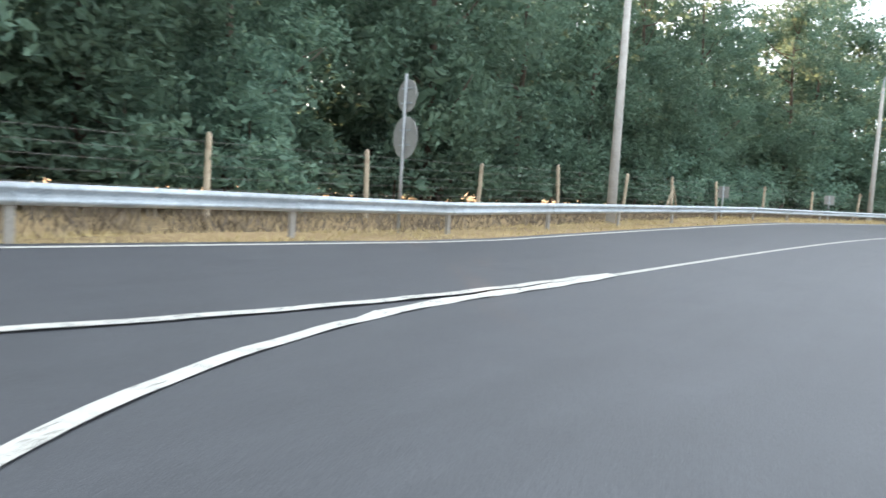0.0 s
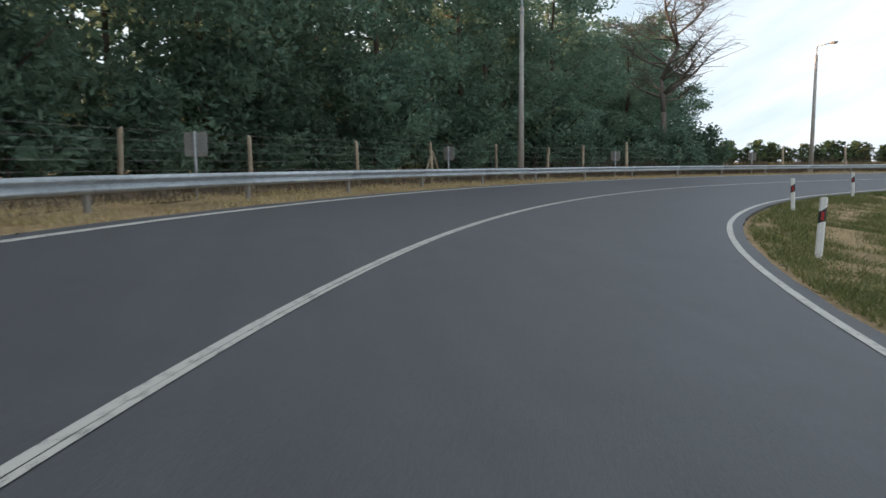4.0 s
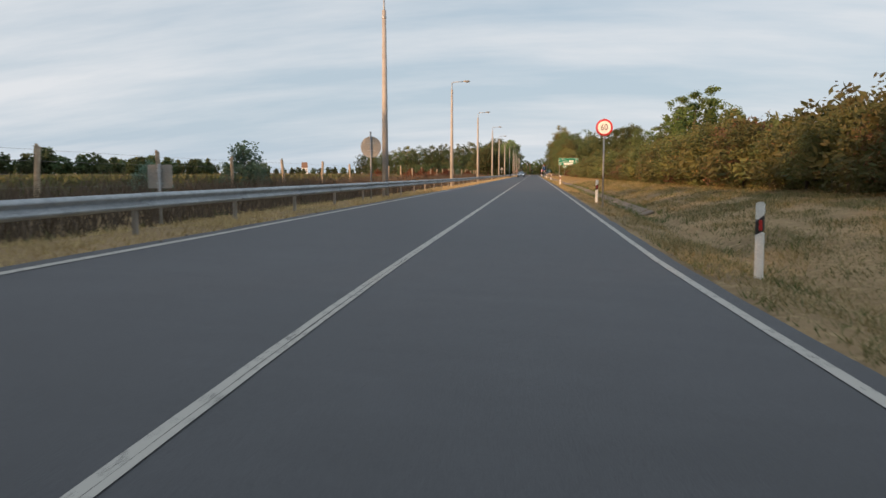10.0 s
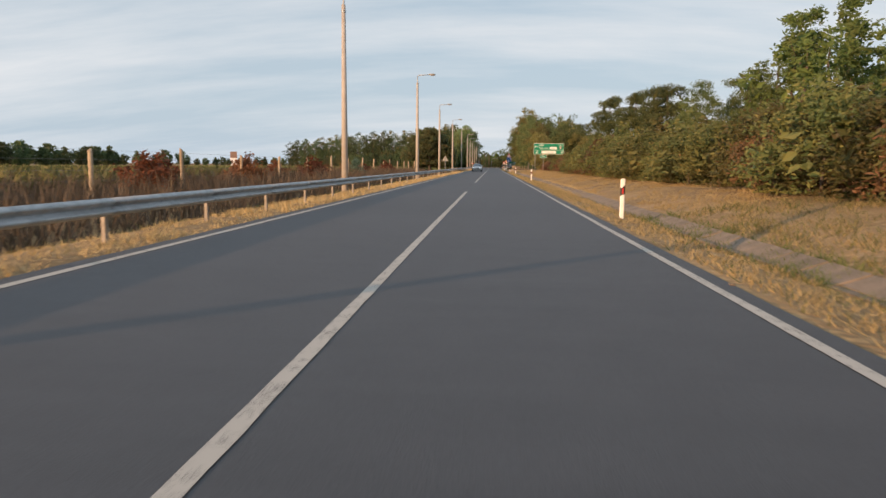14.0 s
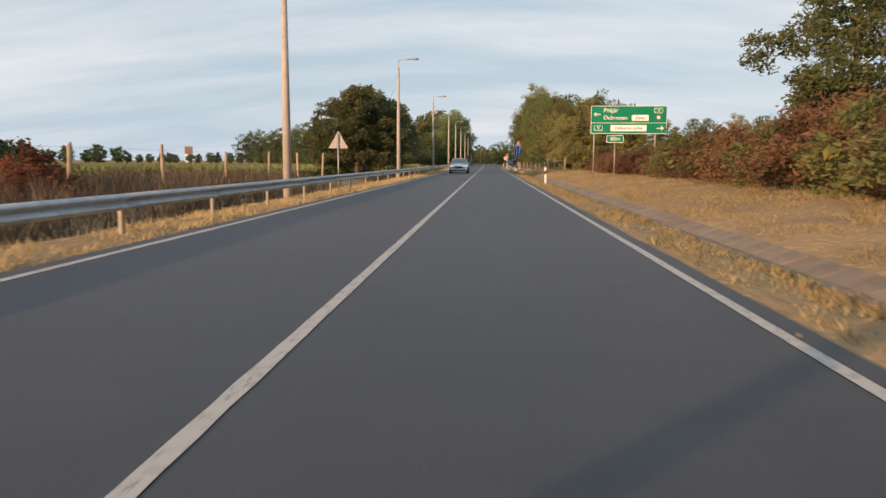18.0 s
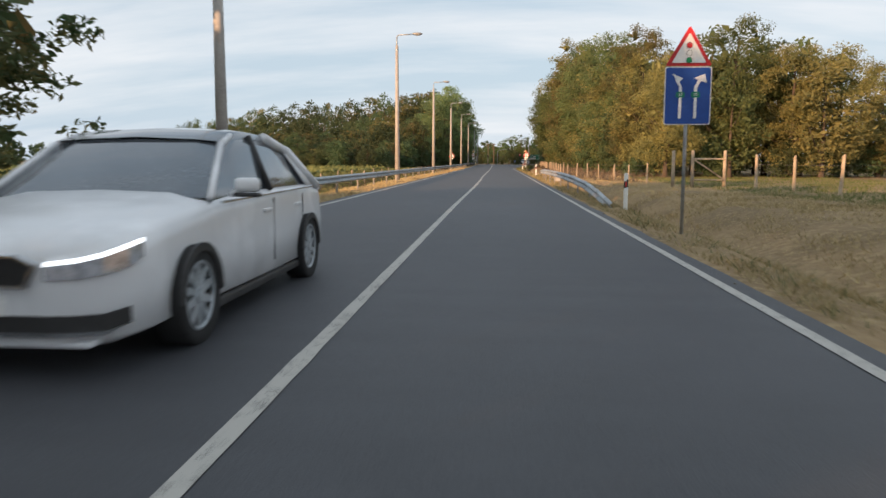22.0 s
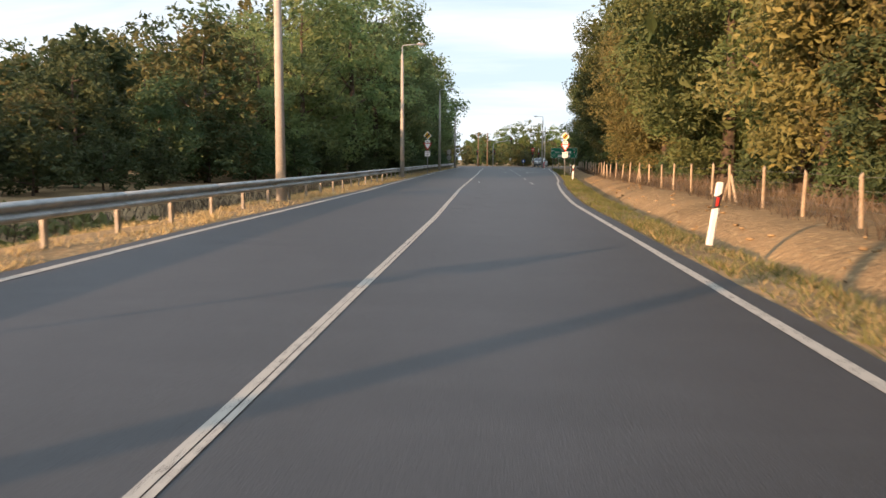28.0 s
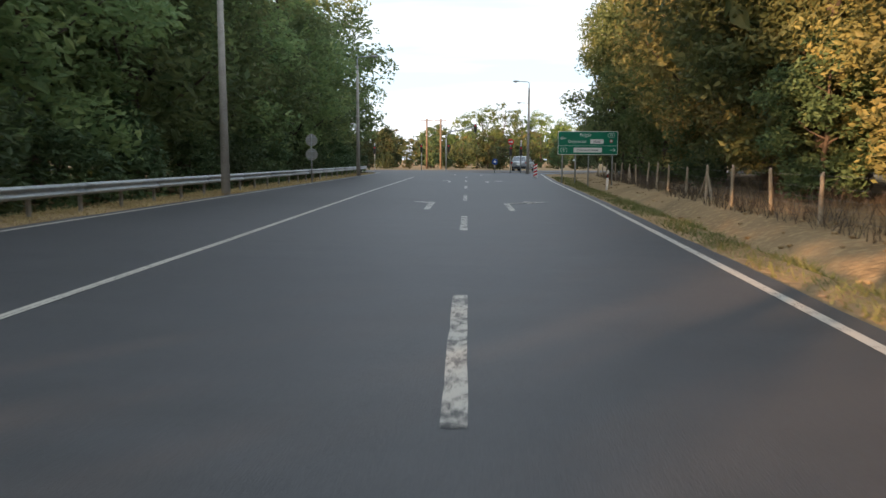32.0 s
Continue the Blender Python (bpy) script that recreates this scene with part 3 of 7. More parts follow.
def plate(bm, outline, y0, y1):
    """A flat plate: an outline of (x, z) between two depths."""
    f = [bm.verts.new((x, y0, z)) for x, z in outline]
    g = [bm.verts.new((x, y1, z)) for x, z in outline]
    bm.faces.new(f)
    bm.faces.new(g[::-1])
    n = len(f)
    for i in range(n):
        bm.faces.new((f[i], g[i], g[(i + 1) % n], f[(i + 1) % n]))
    bmesh.ops.recalc_face_normals(bm, faces=bm.faces)


def rounded(w, h, r, cx=0.0, cz=0.0, n=5):
    pts = []
    for qx, qz, a0 in ((1, 1, 0), (-1, 1, 90), (-1, -1, 180), (1, -1, 270)):
        for i in range(n + 1):
            a = radians(a0 + 90 * i / n)
            pts.append((cx + qx * (w / 2 - r) + r * math.cos(a), cz + qz * (h / 2 - r) + r * math.sin(a)))
    return pts


def disc(r, cx=0.0, cz=0.0, n=40):
    return [(cx + r * math.cos(2 * math.pi * i / n), cz + r * math.sin(2 * math.pi * i / n)) for i in range(n)]


def triangle(side, cz=0.0, down=False, r=0.05, cx=0.0):
    h = side * math.sqrt(3) / 2
    q = -1 if down else 1
    base = [(-side / 2, -h / 3), (side / 2, -h / 3), (0, 2 * h / 3)]
    pts = []
    for i in range(3):
        p, a, b = Vector(base[i]), Vector(base[i - 1]), Vector(base[(i + 1) % 3])
        u, v = (a - p).normalized() * r, (b - p).normalized() * r
        for t in (0, 0.25, 0.5, 0.75, 1):
            c = p + u * (1 - t) ** 2 + v * t ** 2
            pts.append((cx + c.x, cz + q * c.y))
    return pts


def writing(text, size, mat, parent, x, y, z, align="CENTER", squeeze=1.0, label=""):
    cu = bpy.data.curves.new("writing", "FONT")
    cu.body, cu.size, cu.align_x, cu.align_y = text, size, align, "CENTER"
    cu.extrude = 0.0015
    tmp = bpy.data.objects.new("writing", cu)
    me = bpy.data.meshes.new_from_object(tmp)
    bpy.data.objects.remove(tmp)
    me.materials.clear()
    me.materials.append(mat)
    ob = new("writing", me)
    ob.parent = parent
    ob.matrix_basis = pose(x, y, z, 90) @ Matrix.Diagonal((squeeze, 1, 1, 1))
    ob["label"] = label or ("text reading " + text)
    return ob


def thing(name, m, label, category, group=""):
    ob = new(name)
    ob.matrix_basis = m
    ob.empty_display_size = 0.2
    return tagged(ob, label, category, group)

# ---- ground, road, markings ----
def spaced(*spans):
    out = []
    for a, b, step in spans:
        out += list(np.arange(a, b, step))
    return np.array(out + [spans[-1][1]])


def build_ground():
    gx = spaced((-3000, -600, 400), (-600, -160, 55), (-160, -40, 12), (-40, -16, 3), (-16, 3.2, 0.6), (3.2, 11, 0.3), (11, 20, 0.6), (20, 112, 1.6), (112, 200, 11), (200, 600, 80), (600, 3000, 400))
    gy = spaced((-3000, -600, 400), (-600, -160, 55), (-160, -112, 8), (-112, 4, 1.4), (4, 440, 3.0), (440, 600, 16), (600, 1400, 80), (1400, 4200, 400))
    X, Y = np.meshgrid(gx, gy)
    s, o = along(X.ravel(), Y.ravel())
    z = land(s, o)
    near = (np.abs(o) < 40) & (s > -168)
    wob = np.array([noise.noise((x * 0.35, y * 0.35, 0.0)) * 0.07 + noise.noise((x * 1.3, y * 1.3, 3.0)) * 0.03 if n else noise.noise((x * 0.01, y * 0.01, 5.0)) * 0.3
                    for x, y, n in zip(X.ravel(), Y.ravel(), near)])
    rl, ll = right_line(np.clip(s, -150, 417)), left_line(np.clip(s, -150, 417))
    off = np.maximum(o - rl, ll - o)
    z = z + wob * np.interp(off, (0.5, 2.0), (0, 1))
    z = np.where(Y.ravel() > 405, np.interp(np.abs(o), (12, 16), (-0.09, -0.03)) + np.where(np.abs(o) > 16, wob, 0), z)
    z = np.where((Y.ravel() > 414) & (Y.ravel() < 431), -0.09, z)
    n, m = len(gx), len(gy)
    i = np.arange((m - 1) * n).reshape(m - 1, n)[:, :-1].ravel()
    mesh_object("ground", np.c_[X.ravel(), Y.ravel(), z], np.c_[i, i + 1, i + n + 1, i + n], SOIL, smooth=True)
    tagged(bpy.data.objects["ground"], "dry brown earth with short burnt grass", "ground", kind="structure")


def ribbon(name, stations, left, right, lift, mat, cols=1, kind="structure", label="", category="", thick=0.0):
    verts, faces = [], []
    for s in stations:
        a, b = float(left(s)), float(right(s))
        for c in range(cols + 1):
            o = a + (b - a) * c / cols
            x, y = xy(s, o)
            verts.append((x, y, float(tilt_z(s, o)) + lift))
    w = cols + 1
    for i in range(len(stations) - 1):
        for c in range(cols):
            faces.append((i * w + c, i * w + c + 1, (i + 1) * w + c + 1, (i + 1) * w + c))
    if thick:
        n0 = len(verts)
        for i in range(len(stations)):
            for c in (0, cols):
                x, y, z = verts[i * w + c]
                verts.append((x, y, z - thick))
        for i in range(len(stations) - 1):
            faces.append((i * w, (i + 1) * w, n0 + (i + 1) * 2, n0 + i * 2))
            faces.append((i * w + cols, n0 + i * 2 + 1, n0 + (i + 1) * 2 + 1, (i + 1) * w + cols))
    ob = mesh_object(name, verts, faces, mat)
    return tagged(ob, label, category, kind=kind)


def ragged(s, seed):
    return 0.05 * noise.noise((s * 0.6, seed, 0)) + 0.025 * noise.noise((s * 2.7, seed, 4))


STATIONS = list(np.arange(-160, 0, 1.0)) + list(np.arange(0, 418, 1.0))


def build_road():
    ribbon("road", STATIONS, lambda s: left_line(s) - 0.30 + ragged(s, 1), lambda s: right_line(s) + (0.27 if s < 270 else 0.30) + ragged(s, 7), 0.0, ASPHALT, cols=10,
           label="dark grey asphalt road with worn wheel tracks", category="road", thick=0.14)
    # the crossing road at the junction
    bm = bmesh.new()
    vs = [bm.verts.new((x, y, 0.003)) for x, y in ((-260, 417.2), (260, 417.2), (260, 428), (-260, 428))]
    bm.faces.new(vs)
    ob = part("crossing_road", bm, ASPHALT)
    tagged(ob, "grey asphalt main road crossing at the junction", "road", kind="structure")

    def stripe(name, s0, s1, off, w, label, step=0.5, mat=None):
        st = list(np.arange(s0, s1, step)) + [s1]
        f = off if callable(off) else (lambda s: off)
        g = tagged(ribbon(name, st, lambda s: f(s) - w / 2 - 0.10 * w * noise.noise((s * 1.9, w, 1)), lambda s: f(s) + w / 2 + 0.10 * w * noise.noise((s * 1.9, w, 6)), 0.006, mat or PAINT), label, "road marking", kind="structure")
        return g

    stripe("edge_line", -150, 414, left_line, 0.12, "worn white line along the road's edge", 1.0)
    stripe("edge_line", -150, 412, right_line, 0.115, "worn white line along the road's edge", 1.0)
    for a, b in ((-122.6, 0), (230, 392)):
        stripe("centre_line", a, b, lambda s: centre_line(s) - 0.024, 0.060, "worn unbroken white centre line with cracked paint")
        stripe("centre_line", a, b, lambda s: centre_line(s) + 0.034 + 0.003 * math.sin(s * 0.9), 0.042, "worn unbroken white centre line with cracked paint")
    for a, b in ((0, 83), (101, 230)):
        stripe("centre_line", a, b, centre_line, 0.112, "worn unbroken white centre line with ragged edges", 0.4)
    # the lines part where the side road joins
    for pts, label in (((74.6, -73.28), (75.93, -73.37), (76.79, -73.42), (78.27, -73.52), (79.63, -73.70), (80.61, -73.87), (81.36, -74.02), (81.97, -74.17), (86.5, -75.4), (92, -77.2)), "white line parting from the centre line"), \
            (((74.6, -73.25), (76.17, -73.24), (77.2, -73.27), (78.44, -73.36), (79.37, -73.33), (80.11, -73.25), (80.75, -73.14), (81.29, -73.03), (81.76, -72.88), (82.14, -72.75), (82.66, -72.53), (84.6, -71.4), (88.5, -68.6)), "white line curving away to a side road"):
        bm, prev = bmesh.new(), None
        at = np.cumsum([0.0] + [math.hypot(q[0] - p[0], q[1] - p[1]) for p, q in zip(pts[:-1], pts[1:])])
        fine = np.arange(0, at[-1], 0.25)
        soft = np.exp(-((fine[:, None] - fine[None, :]) / 0.7) ** 2)
        soft /= soft.sum(1)[:, None]
        pts = list(zip(soft @ np.interp(fine, at, [p[0] for p in pts]), soft @ np.interp(fine, at, [p[1] for p in pts])))
        for i, (x, y) in enumerate(pts):
            (x0, y0), (x1, y1) = pts[max(0, i - 1)], pts[min(len(pts) - 1, i + 1)]
            d = math.hypot(x1 - x0, y1 - y0)
            nx, ny = -(y1 - y0) / d * 0.06, (x1 - x0) / d * 0.06
            row = []
            for q in (-1, 1):
                s, o = (float(v[0]) for v in along(np.array([x + q * nx]), np.array([y + q * ny])))
                row.append(bm.verts.new((x + q * nx, y + q * ny, float(tilt_z(s, o)) + 0.016)))
            if prev:
                f = bm.faces.new((prev[0], row[0], row[1], prev[1]))
            prev = row
        tagged(part("merging_line", bm, PAINT), label, "road marking", kind="structure")
    for i in range(8):
        a = 323.4 + 9.75 * i
        stripe("lane_dash", a, a + 3.4, 3.2, 0.135, "flaking white lane dash on the asphalt", 0.34, FLAKED)
    # old hatching ground off beside the centre line
    hatch = thing("old_hatching", Matrix(), "faint remains of hatched marking ground off the asphalt", "road marking")
    hatch["kind"] = "structure"
    rnd = random.Random(31)
    for i in range(26):
        y = 301.5 + 0.8 * i + rnd.uniform(-0.12, 0.12)
        x0 = float(centre_line(y)) + 0.18
        w, l, lean = rnd.uniform(0.10, 0.26), rnd.uniform(0.2, 0.6), rnd.uniform(-0.2, 0.1)
        x0 += rnd.uniform(0, 0.9)
        pts, e = [], [rnd.uniform(-0.05, 0.05) for _ in range(10)]
        n = 4
        for j in range(n + 1):
            pts.append((x0 + l * j / n, y + lean * j / n + e[j] * 0.6))
        for j in range(n, -1, -1):
            pts.append((x0 + l * j / n + e[j], y + w + lean * j / n + e[5 + j] * 0.6))
        mesh_object("stripe", [(px, py, float(tilt_z(py, px)) + 0.004) for px, py in pts], [tuple(range(len(pts)))], FADED, hatch)
    for a in (358.0, 380.5, 400.0):
        for x, q in ((2.25, -1), (4.4, 1)):
            bm = bmesh.new()
            z = 0.006 - bank(a) * x
            for poly in (((-0.08, 0), (0.08, 0), (0.08, 3.2), (-0.08, 3.4)), ((-0.08, 2.9), (q * 0.7, 3.55), (q * 0.7, 3.85), (0.08, 3.4)),
                         ((q * 0.6, 3.1), (q * 1.35, 4.1), (q * 0.55, 4.25))):
                vs = [bm.verts.new((x + u, a + v, z)) for u, v in (poly if q > 0 else poly[::-1])]
                bm.faces.new(vs)
            bmesh.ops.recalc_face_normals(bm, faces=bm.faces)
            for f in bm.faces:
                if f.normal.z < 0:
                    f.normal_flip()
            tagged(part("turn_arrow", bm, FLAKED), "white turn arrow painted on the lane", "road marking", kind="structure")


def build_litter():
    """Scraps and pebbles lying on the road and its edge."""
    r = random.Random(21)
    bm = bmesh.new()
    for i in range(240):
        s = r.uniform(-140, 400)
        side = r.random()
        o = float(right_line(s)) + r.uniform(0.1, 0.5) if side < 0.6 else float(left_line(s)) - r.uniform(0.1, 0.4)
        x, y = xy(s, o)
        k = r.uniform(0.008, 0.028)
        bmesh.ops.create_icosphere(bm, subdivisions=1, radius=k, matrix=Matrix.Translation((x, y, float(tilt_z(s, o)) + k * 0.3)) @ Matrix.Rotation(r.uniform(0, 6), 4, "Z") @ Matrix.Diagonal((1.6, 1, 0.6, 1)))
    tagged(part("pebbles", bm, CONCRETE), "small stones and scraps along the road's edge", "gravel", kind="stuff")
    bm = bmesh.new()
    for i in range(520):
        s = r.uniform(282, 396)
        o = float(right_line(s)) + r.uniform(1.7, 4.6)
        k = r.uniform(0.02, 0.07)
        bmesh.ops.create_icosphere(bm, subdivisions=1, radius=k, matrix=Matrix.Translation((o, s, top(s, o) + k * 0.25)) @ Matrix.Rotation(r.uniform(0, 6), 4, "Z") @ Matrix.Diagonal((1.5, 1, 0.6, 1)))
    tagged(part("earth_clods", bm, SOIL), "dry clods of brown earth on the ditch's bank", "earth", kind="stuff")
    for s, o in ((325.4, 0.35), (-44.0, 5.0), (-113.0, 4.2), (-109.0, 4.6), (330.0, -4.3)):
        x, y = xy(s, o)
        bm = bmesh.new()
        bmesh.ops.create_grid(bm, x_segments=4, y_segments=4, size=0.055)
        for v in bm.verts:
            v.co.z = 0.02 * r.random()
            v.co.x += r.uniform(-0.012, 0.012)
        bmesh.ops.solidify(bm, geom=bm.faces[:], thickness=0.002)
        ob = part("paper_scrap", bm, SIGN_WHITE)
        ob.matrix_basis = pose(x, y, (float(tilt_z(s, o)) if abs(o) < 3 else top(s, o)) + 0.006, 0, 0, s * 13)
        tagged(ob, "crumpled white paper scrap lying on the ground", "litter")


build_ground()
build_road()
build_litter()

# ---- trees, shrubs, grass ----
def leaf_mesh(name, centres, size, mat, rng, squash=0.6, up=0.0, long=1.5):
    """One small folded leaf spray at each centre."""
    n = len(centres)
    a = rng.normal(size=(n, 3))
    a[:, 2] = a[:, 2] * squash + up
    a /= np.linalg.norm(a, axis=1)[:, None]
    b = np.cross(a, rng.normal(size=(n, 3)))
    b /= np.linalg.norm(b, axis=1)[:, None]
    c = np.cross(a, b)
    sz = (size if np.isscalar(size) else np.asarray(size)[:, None]) * rng.uniform(0.6, 1.35, (n, 1))
    v = np.stack([centres - a * sz * long / 2, centres + b * sz * 0.34 + c * sz * 0.14, centres + a * sz * long / 2, centres - b * sz * 0.34 + c * sz * 0.14], 1).reshape(-1, 3)
    i = np.arange(n) * 4
    f = np.concatenate([np.c_[i, i + 1, i + 2], np.c_[i, i + 2, i + 3]])
    me = bpy.data.meshes.new(name)
    me.from_pydata(v.tolist(), [], f.tolist())
    me.materials.append(mat)
    me.update()
    return me


def crown_points(rng, height, radius, base, clumps, per, clump_r, shape="round", low=0.35, hearts=12):
    """Leaf places: clumps on limbs that fill an uneven crown, leaving gaps."""
    pts, lobes = [], []
    for i in range(15 if shape != "column" else 12):
        t = (i + rng.uniform(0, 1)) / (15 if shape != "column" else 12)
        prof = {"round": math.sin(math.pi * (0.12 + 0.80 * t)) ** 0.7, "column": (1 - t) ** 0.5 * min(1, 0.5 + 3 * t), "dome": (1 - t * t) ** 0.6}[shape]
        a = i * 2.4 + rng.uniform(-0.6, 0.6)
        lr = radius * rng.uniform(0.30, 0.52) * (1.0 - 0.3 * t)
        rc = max(0.0, radius * prof * rng.uniform(0.75, 1.12) - lr * 0.8) * rng.uniform(0.7, 1.1)
        lobes.append((np.array((rc * math.cos(a), rc * math.sin(a), base + lr * 0.5 + (height - base - lr * 1.3) * t)), lr))
    w = np.array([q[1] ** 2 for q in lobes])
    for j in rng.choice(len(lobes), clumps, p=w / w.sum()):
        c0, lr = lobes[j]
        d = rng.normal(size=3)
        d /= np.linalg.norm(d)
        c = c0 + d * lr * np.array((1, 1, 0.8)) * (1 - (1 - rng.uniform(low, 1)) ** 2 * 0.9)
        k = rng.integers(int(per * 0.6), int(per * 1.4) + 1)
        v = rng.normal(size=(k, 3))
        v *= (rng.uniform(0, 1, k) ** 0.45 * 1.75 / np.linalg.norm(v, axis=1))[:, None]
        pts.append(c + v * clump_r * np.array((1, 1, 0.6)))
    p = np.concatenate(pts)
    heart = np.concatenate([c0 + rng.normal(size=(hearts, 3)) * lr * 0.24 for c0, lr in lobes])
    sizes = np.r_[np.ones(len(p)), np.full(len(heart), -1.0)]
    p = np.concatenate([p, heart])
    p[:, 2] = np.maximum(p[:, 2], base * 0.6 + 0.05)
    return p, sizes


def limb_mesh(name, rng, height, radius, base, girth, limbs=9, lean=0.3, twigs=0):
    bm = bmesh.new()
    p = Vector((0, 0, -0.25))
    steps, pts = 6, []
    for i in range(steps + 1):
        t = i / steps
        pts.append((p + Vector((rng.normal() * lean * t * 0.5, rng.normal() * lean * t * 0.5, t * height * 0.85)), girth * (1 - 0.8 * t) * (1.25 if i == 0 else 1)))
    for (a, r1), (b, r2) in zip(pts[:-1], pts[1:]):
        tube(bm, a, b, r1, r2, 8)
    for j in range(limbs):
        t = rng.uniform(max(0.2, base / height), 0.92)
        i = min(steps - 1, int(t * steps))
        o = pts[i][0].lerp(pts[i + 1][0], t * steps - i)
        g = girth * (1 - 0.8 * t) * 0.55
        a = rng.uniform(0, 6.28)
        reach = radius * rng.uniform(0.5, 0.85) * (1.0 if twigs else 1 - 0.55 * t * t)
        d = Vector((math.cos(a) * reach, math.sin(a) * reach, reach * rng.uniform(0.3, 1.1)))
        if not twigs:
            d.z = min(d.z, max(0.0, height * 0.86 - o.z))
        mid = o + d * 0.5 + Vector((0, 0, -0.1 * reach))
        tube(bm, o, mid, g, g * 0.6, 6)
        tube(bm, mid, o + d, g * 0.6, g * 0.2, 5)
        for _ in range(twigs):
            e = mid.lerp(o + d, rng.uniform(0, 1))
            q = Vector((rng.normal(), rng.normal(), rng.uniform(0.1, 1.2))) * reach * 0.3
            tube(bm, e, e + q, max(0.016, g * 0.3), 0.01, 4)
            for _ in range(2):
                w = e + q * rng.uniform(0.3, 1)
                tube(bm, w, w + Vector((rng.normal(), rng.normal(), rng.uniform(-0.3, 0.8))) * reach * 0.2, 0.011, 0.006, 3)
    me = bpy.data.meshes.new(name)
    for f in bm.faces:
        f.smooth = True
    bm.to_mesh(me)
    bm.free()
    me.materials.append(BARK)
    return me


def tree_kind(seed, mat, height, radius, base, girth, clumps, per, leaf, clump_r, shape="round", low=0.35, limbs=9, heart=12):
    rng = np.random.default_rng(seed)
    limbs_mesh = limb_mesh("trunk", rng, height, radius, base, girth, limbs)
    p, sizes = crown_points(rng, height, radius, base, clumps, per, clump_r, shape, low, heart)
    return limbs_mesh, leaf_mesh("crown", p, np.where(sizes > 0, leaf, 0.11 * radius + 0.04), mat, rng)


def plant(kind, x, y, scale=1.0, turn=0.0, name="tree", label="", category="tree", group="", tall=1.0):
    s, o = along(np.array([x]), np.array([y]))
    z = float(land(s, o)[0])
    ob = thing(name, pose(x, y, z - 0.02, 0, 0, turn) @ Matrix.Diagonal((scale, scale, scale * tall, 1)), label, category, group)
    if kind[0] is not None:
        shared("trunk", kind[0], ob, Matrix())
    shared("crown", kind[1], ob, Matrix())
    return ob


def kinds(seed, n, mat, height, radius, base, girth, near, mid, leaf, shape="round", limbs=9, coarse=1.8, heart=12):
    """Near and distant versions of one sort of tree: (clumps, leaves in each)."""
    mats = mat if isinstance(mat, (list, tuple)) else [mat]
    a = [tree_kind(seed + i, mats[i % len(mats)], height * (0.93 + 0.07 * i), radius, base, girth, near[0], near[1], leaf, 0.1 * radius + 0.06, shape, 0.45, limbs, heart) for i in range(n)]
    b = [tree_kind(seed + 9 + i, mats[i % len(mats)], height * (0.93 + 0.07 * i), radius, base, girth, mid[0], mid[1], leaf * coarse, 0.13 * radius, shape, 0.5, 4, heart) for i in range(2)]
    return a, b


ACACIA, ACACIA_BACK = kinds(20, 3, LEAF_ACACIA_HAZED, 12.5, 3.9, 0.7, 0.17, (300, 50), (140, 19), 0.155, coarse=2.0, heart=8)
UNDER, UNDER_BACK = kinds(130, 2, LEAF_ACACIA_HAZED, 4.2, 2.3, 0.2, 0.07, (110, 18), (40, 10), 0.18, "dome", 4)
# darker leaves here: shade at the woods' foot put into the bushes' colour
UNDER_DARK, _ = kinds(150, 2, LEAF_DARK, 4.2, 2.4, 0.1, 0.07, (110, 18), (40, 10), 0.2, "dome", 4)
TALL, _ = kinds(300, 3, LEAF_TALL, 15.0, 4.6, 0.8, 0.26, (280, 26), (95, 16), 0.23, heart=4)
_, TALL_BACK = kinds(300, 1, (LEAF_DARK, LEAF_OAK), 15.0, 4.6, 0.8, 0.26, (10, 4), (120, 22), 0.2, heart=6)
OAK, OAK_BACK = kinds(40, 4, (LEAF_OAK, LEAF_GREENOAK), 12.8, 4.5, 0.8, 0.26, (200, 108), (110, 32), 0.138, heart=12, coarse=1.9)
GOLDOAK = tree_kind(61, LEAF_OAK, 6.7, 2.7, 0.3, 0.12, 150, 100, 0.14, 0.34, "round", 0.5)
NEAROAK = tree_kind(46, LEAF_GREENOAK, 12.8, 4.6, 0.8, 0.26, 290, 130, 0.15, 0.46, "round", 0.5)
REDOAK = [tree_kind(50, LEAF_RED, 10.8, 6.3, 1.5, 0.26, 330, 98, 0.18, 0.40, "dome", low=0.5, limbs=12)]
MIXED, MIXED_BACK = kinds(260, 3, (LEAF_DARK, LEAF_RED, LEAF_DARK), 9.5, 3.7, 0.4, 0.18, (230, 26), (90, 18), 0.23)
LOOSE = [tree_kind(74 + i, LEAF_POPLAR, 10.0, 3.4, 1.6, 0.2, 150, 16, 0.24, 0.30, low=0.3) for i in range(2)]
POPLAR = [tree_kind(70, LEAF_POPLAR, 14.0, 2.0, 1.0, 0.22, 190, 22, 0.26, 0.40, "column", low=0.3)]
SHRUB, SHRUB_BACK = kinds(180, 3, LEAF_SHRUB, 3.0, 1.9, 0.1, 0.05, (110, 30), (50, 14), 0.095, "dome", 5)
REDHEDGE = [tree_kind(196 + i, LEAF_HEDGE, 2.6, 1.7, 0.05, 0.04, 80, 28, 0.10, 0.2, "dome", limbs=5) for i in range(2)]
RUSTY = [tree_kind(95, LEAF_RUST, 2.4, 1.7, 0.1, 0.05, 80, 16, 0.15, 0.24, "dome", limbs=4)]
FAR = [tree_kind(90 + i, LEAF_DARK, 8.0, 4.2, 0.3, 0.2, 80, 10, 0.9, 0.6, limbs=3) for i in range(2)]


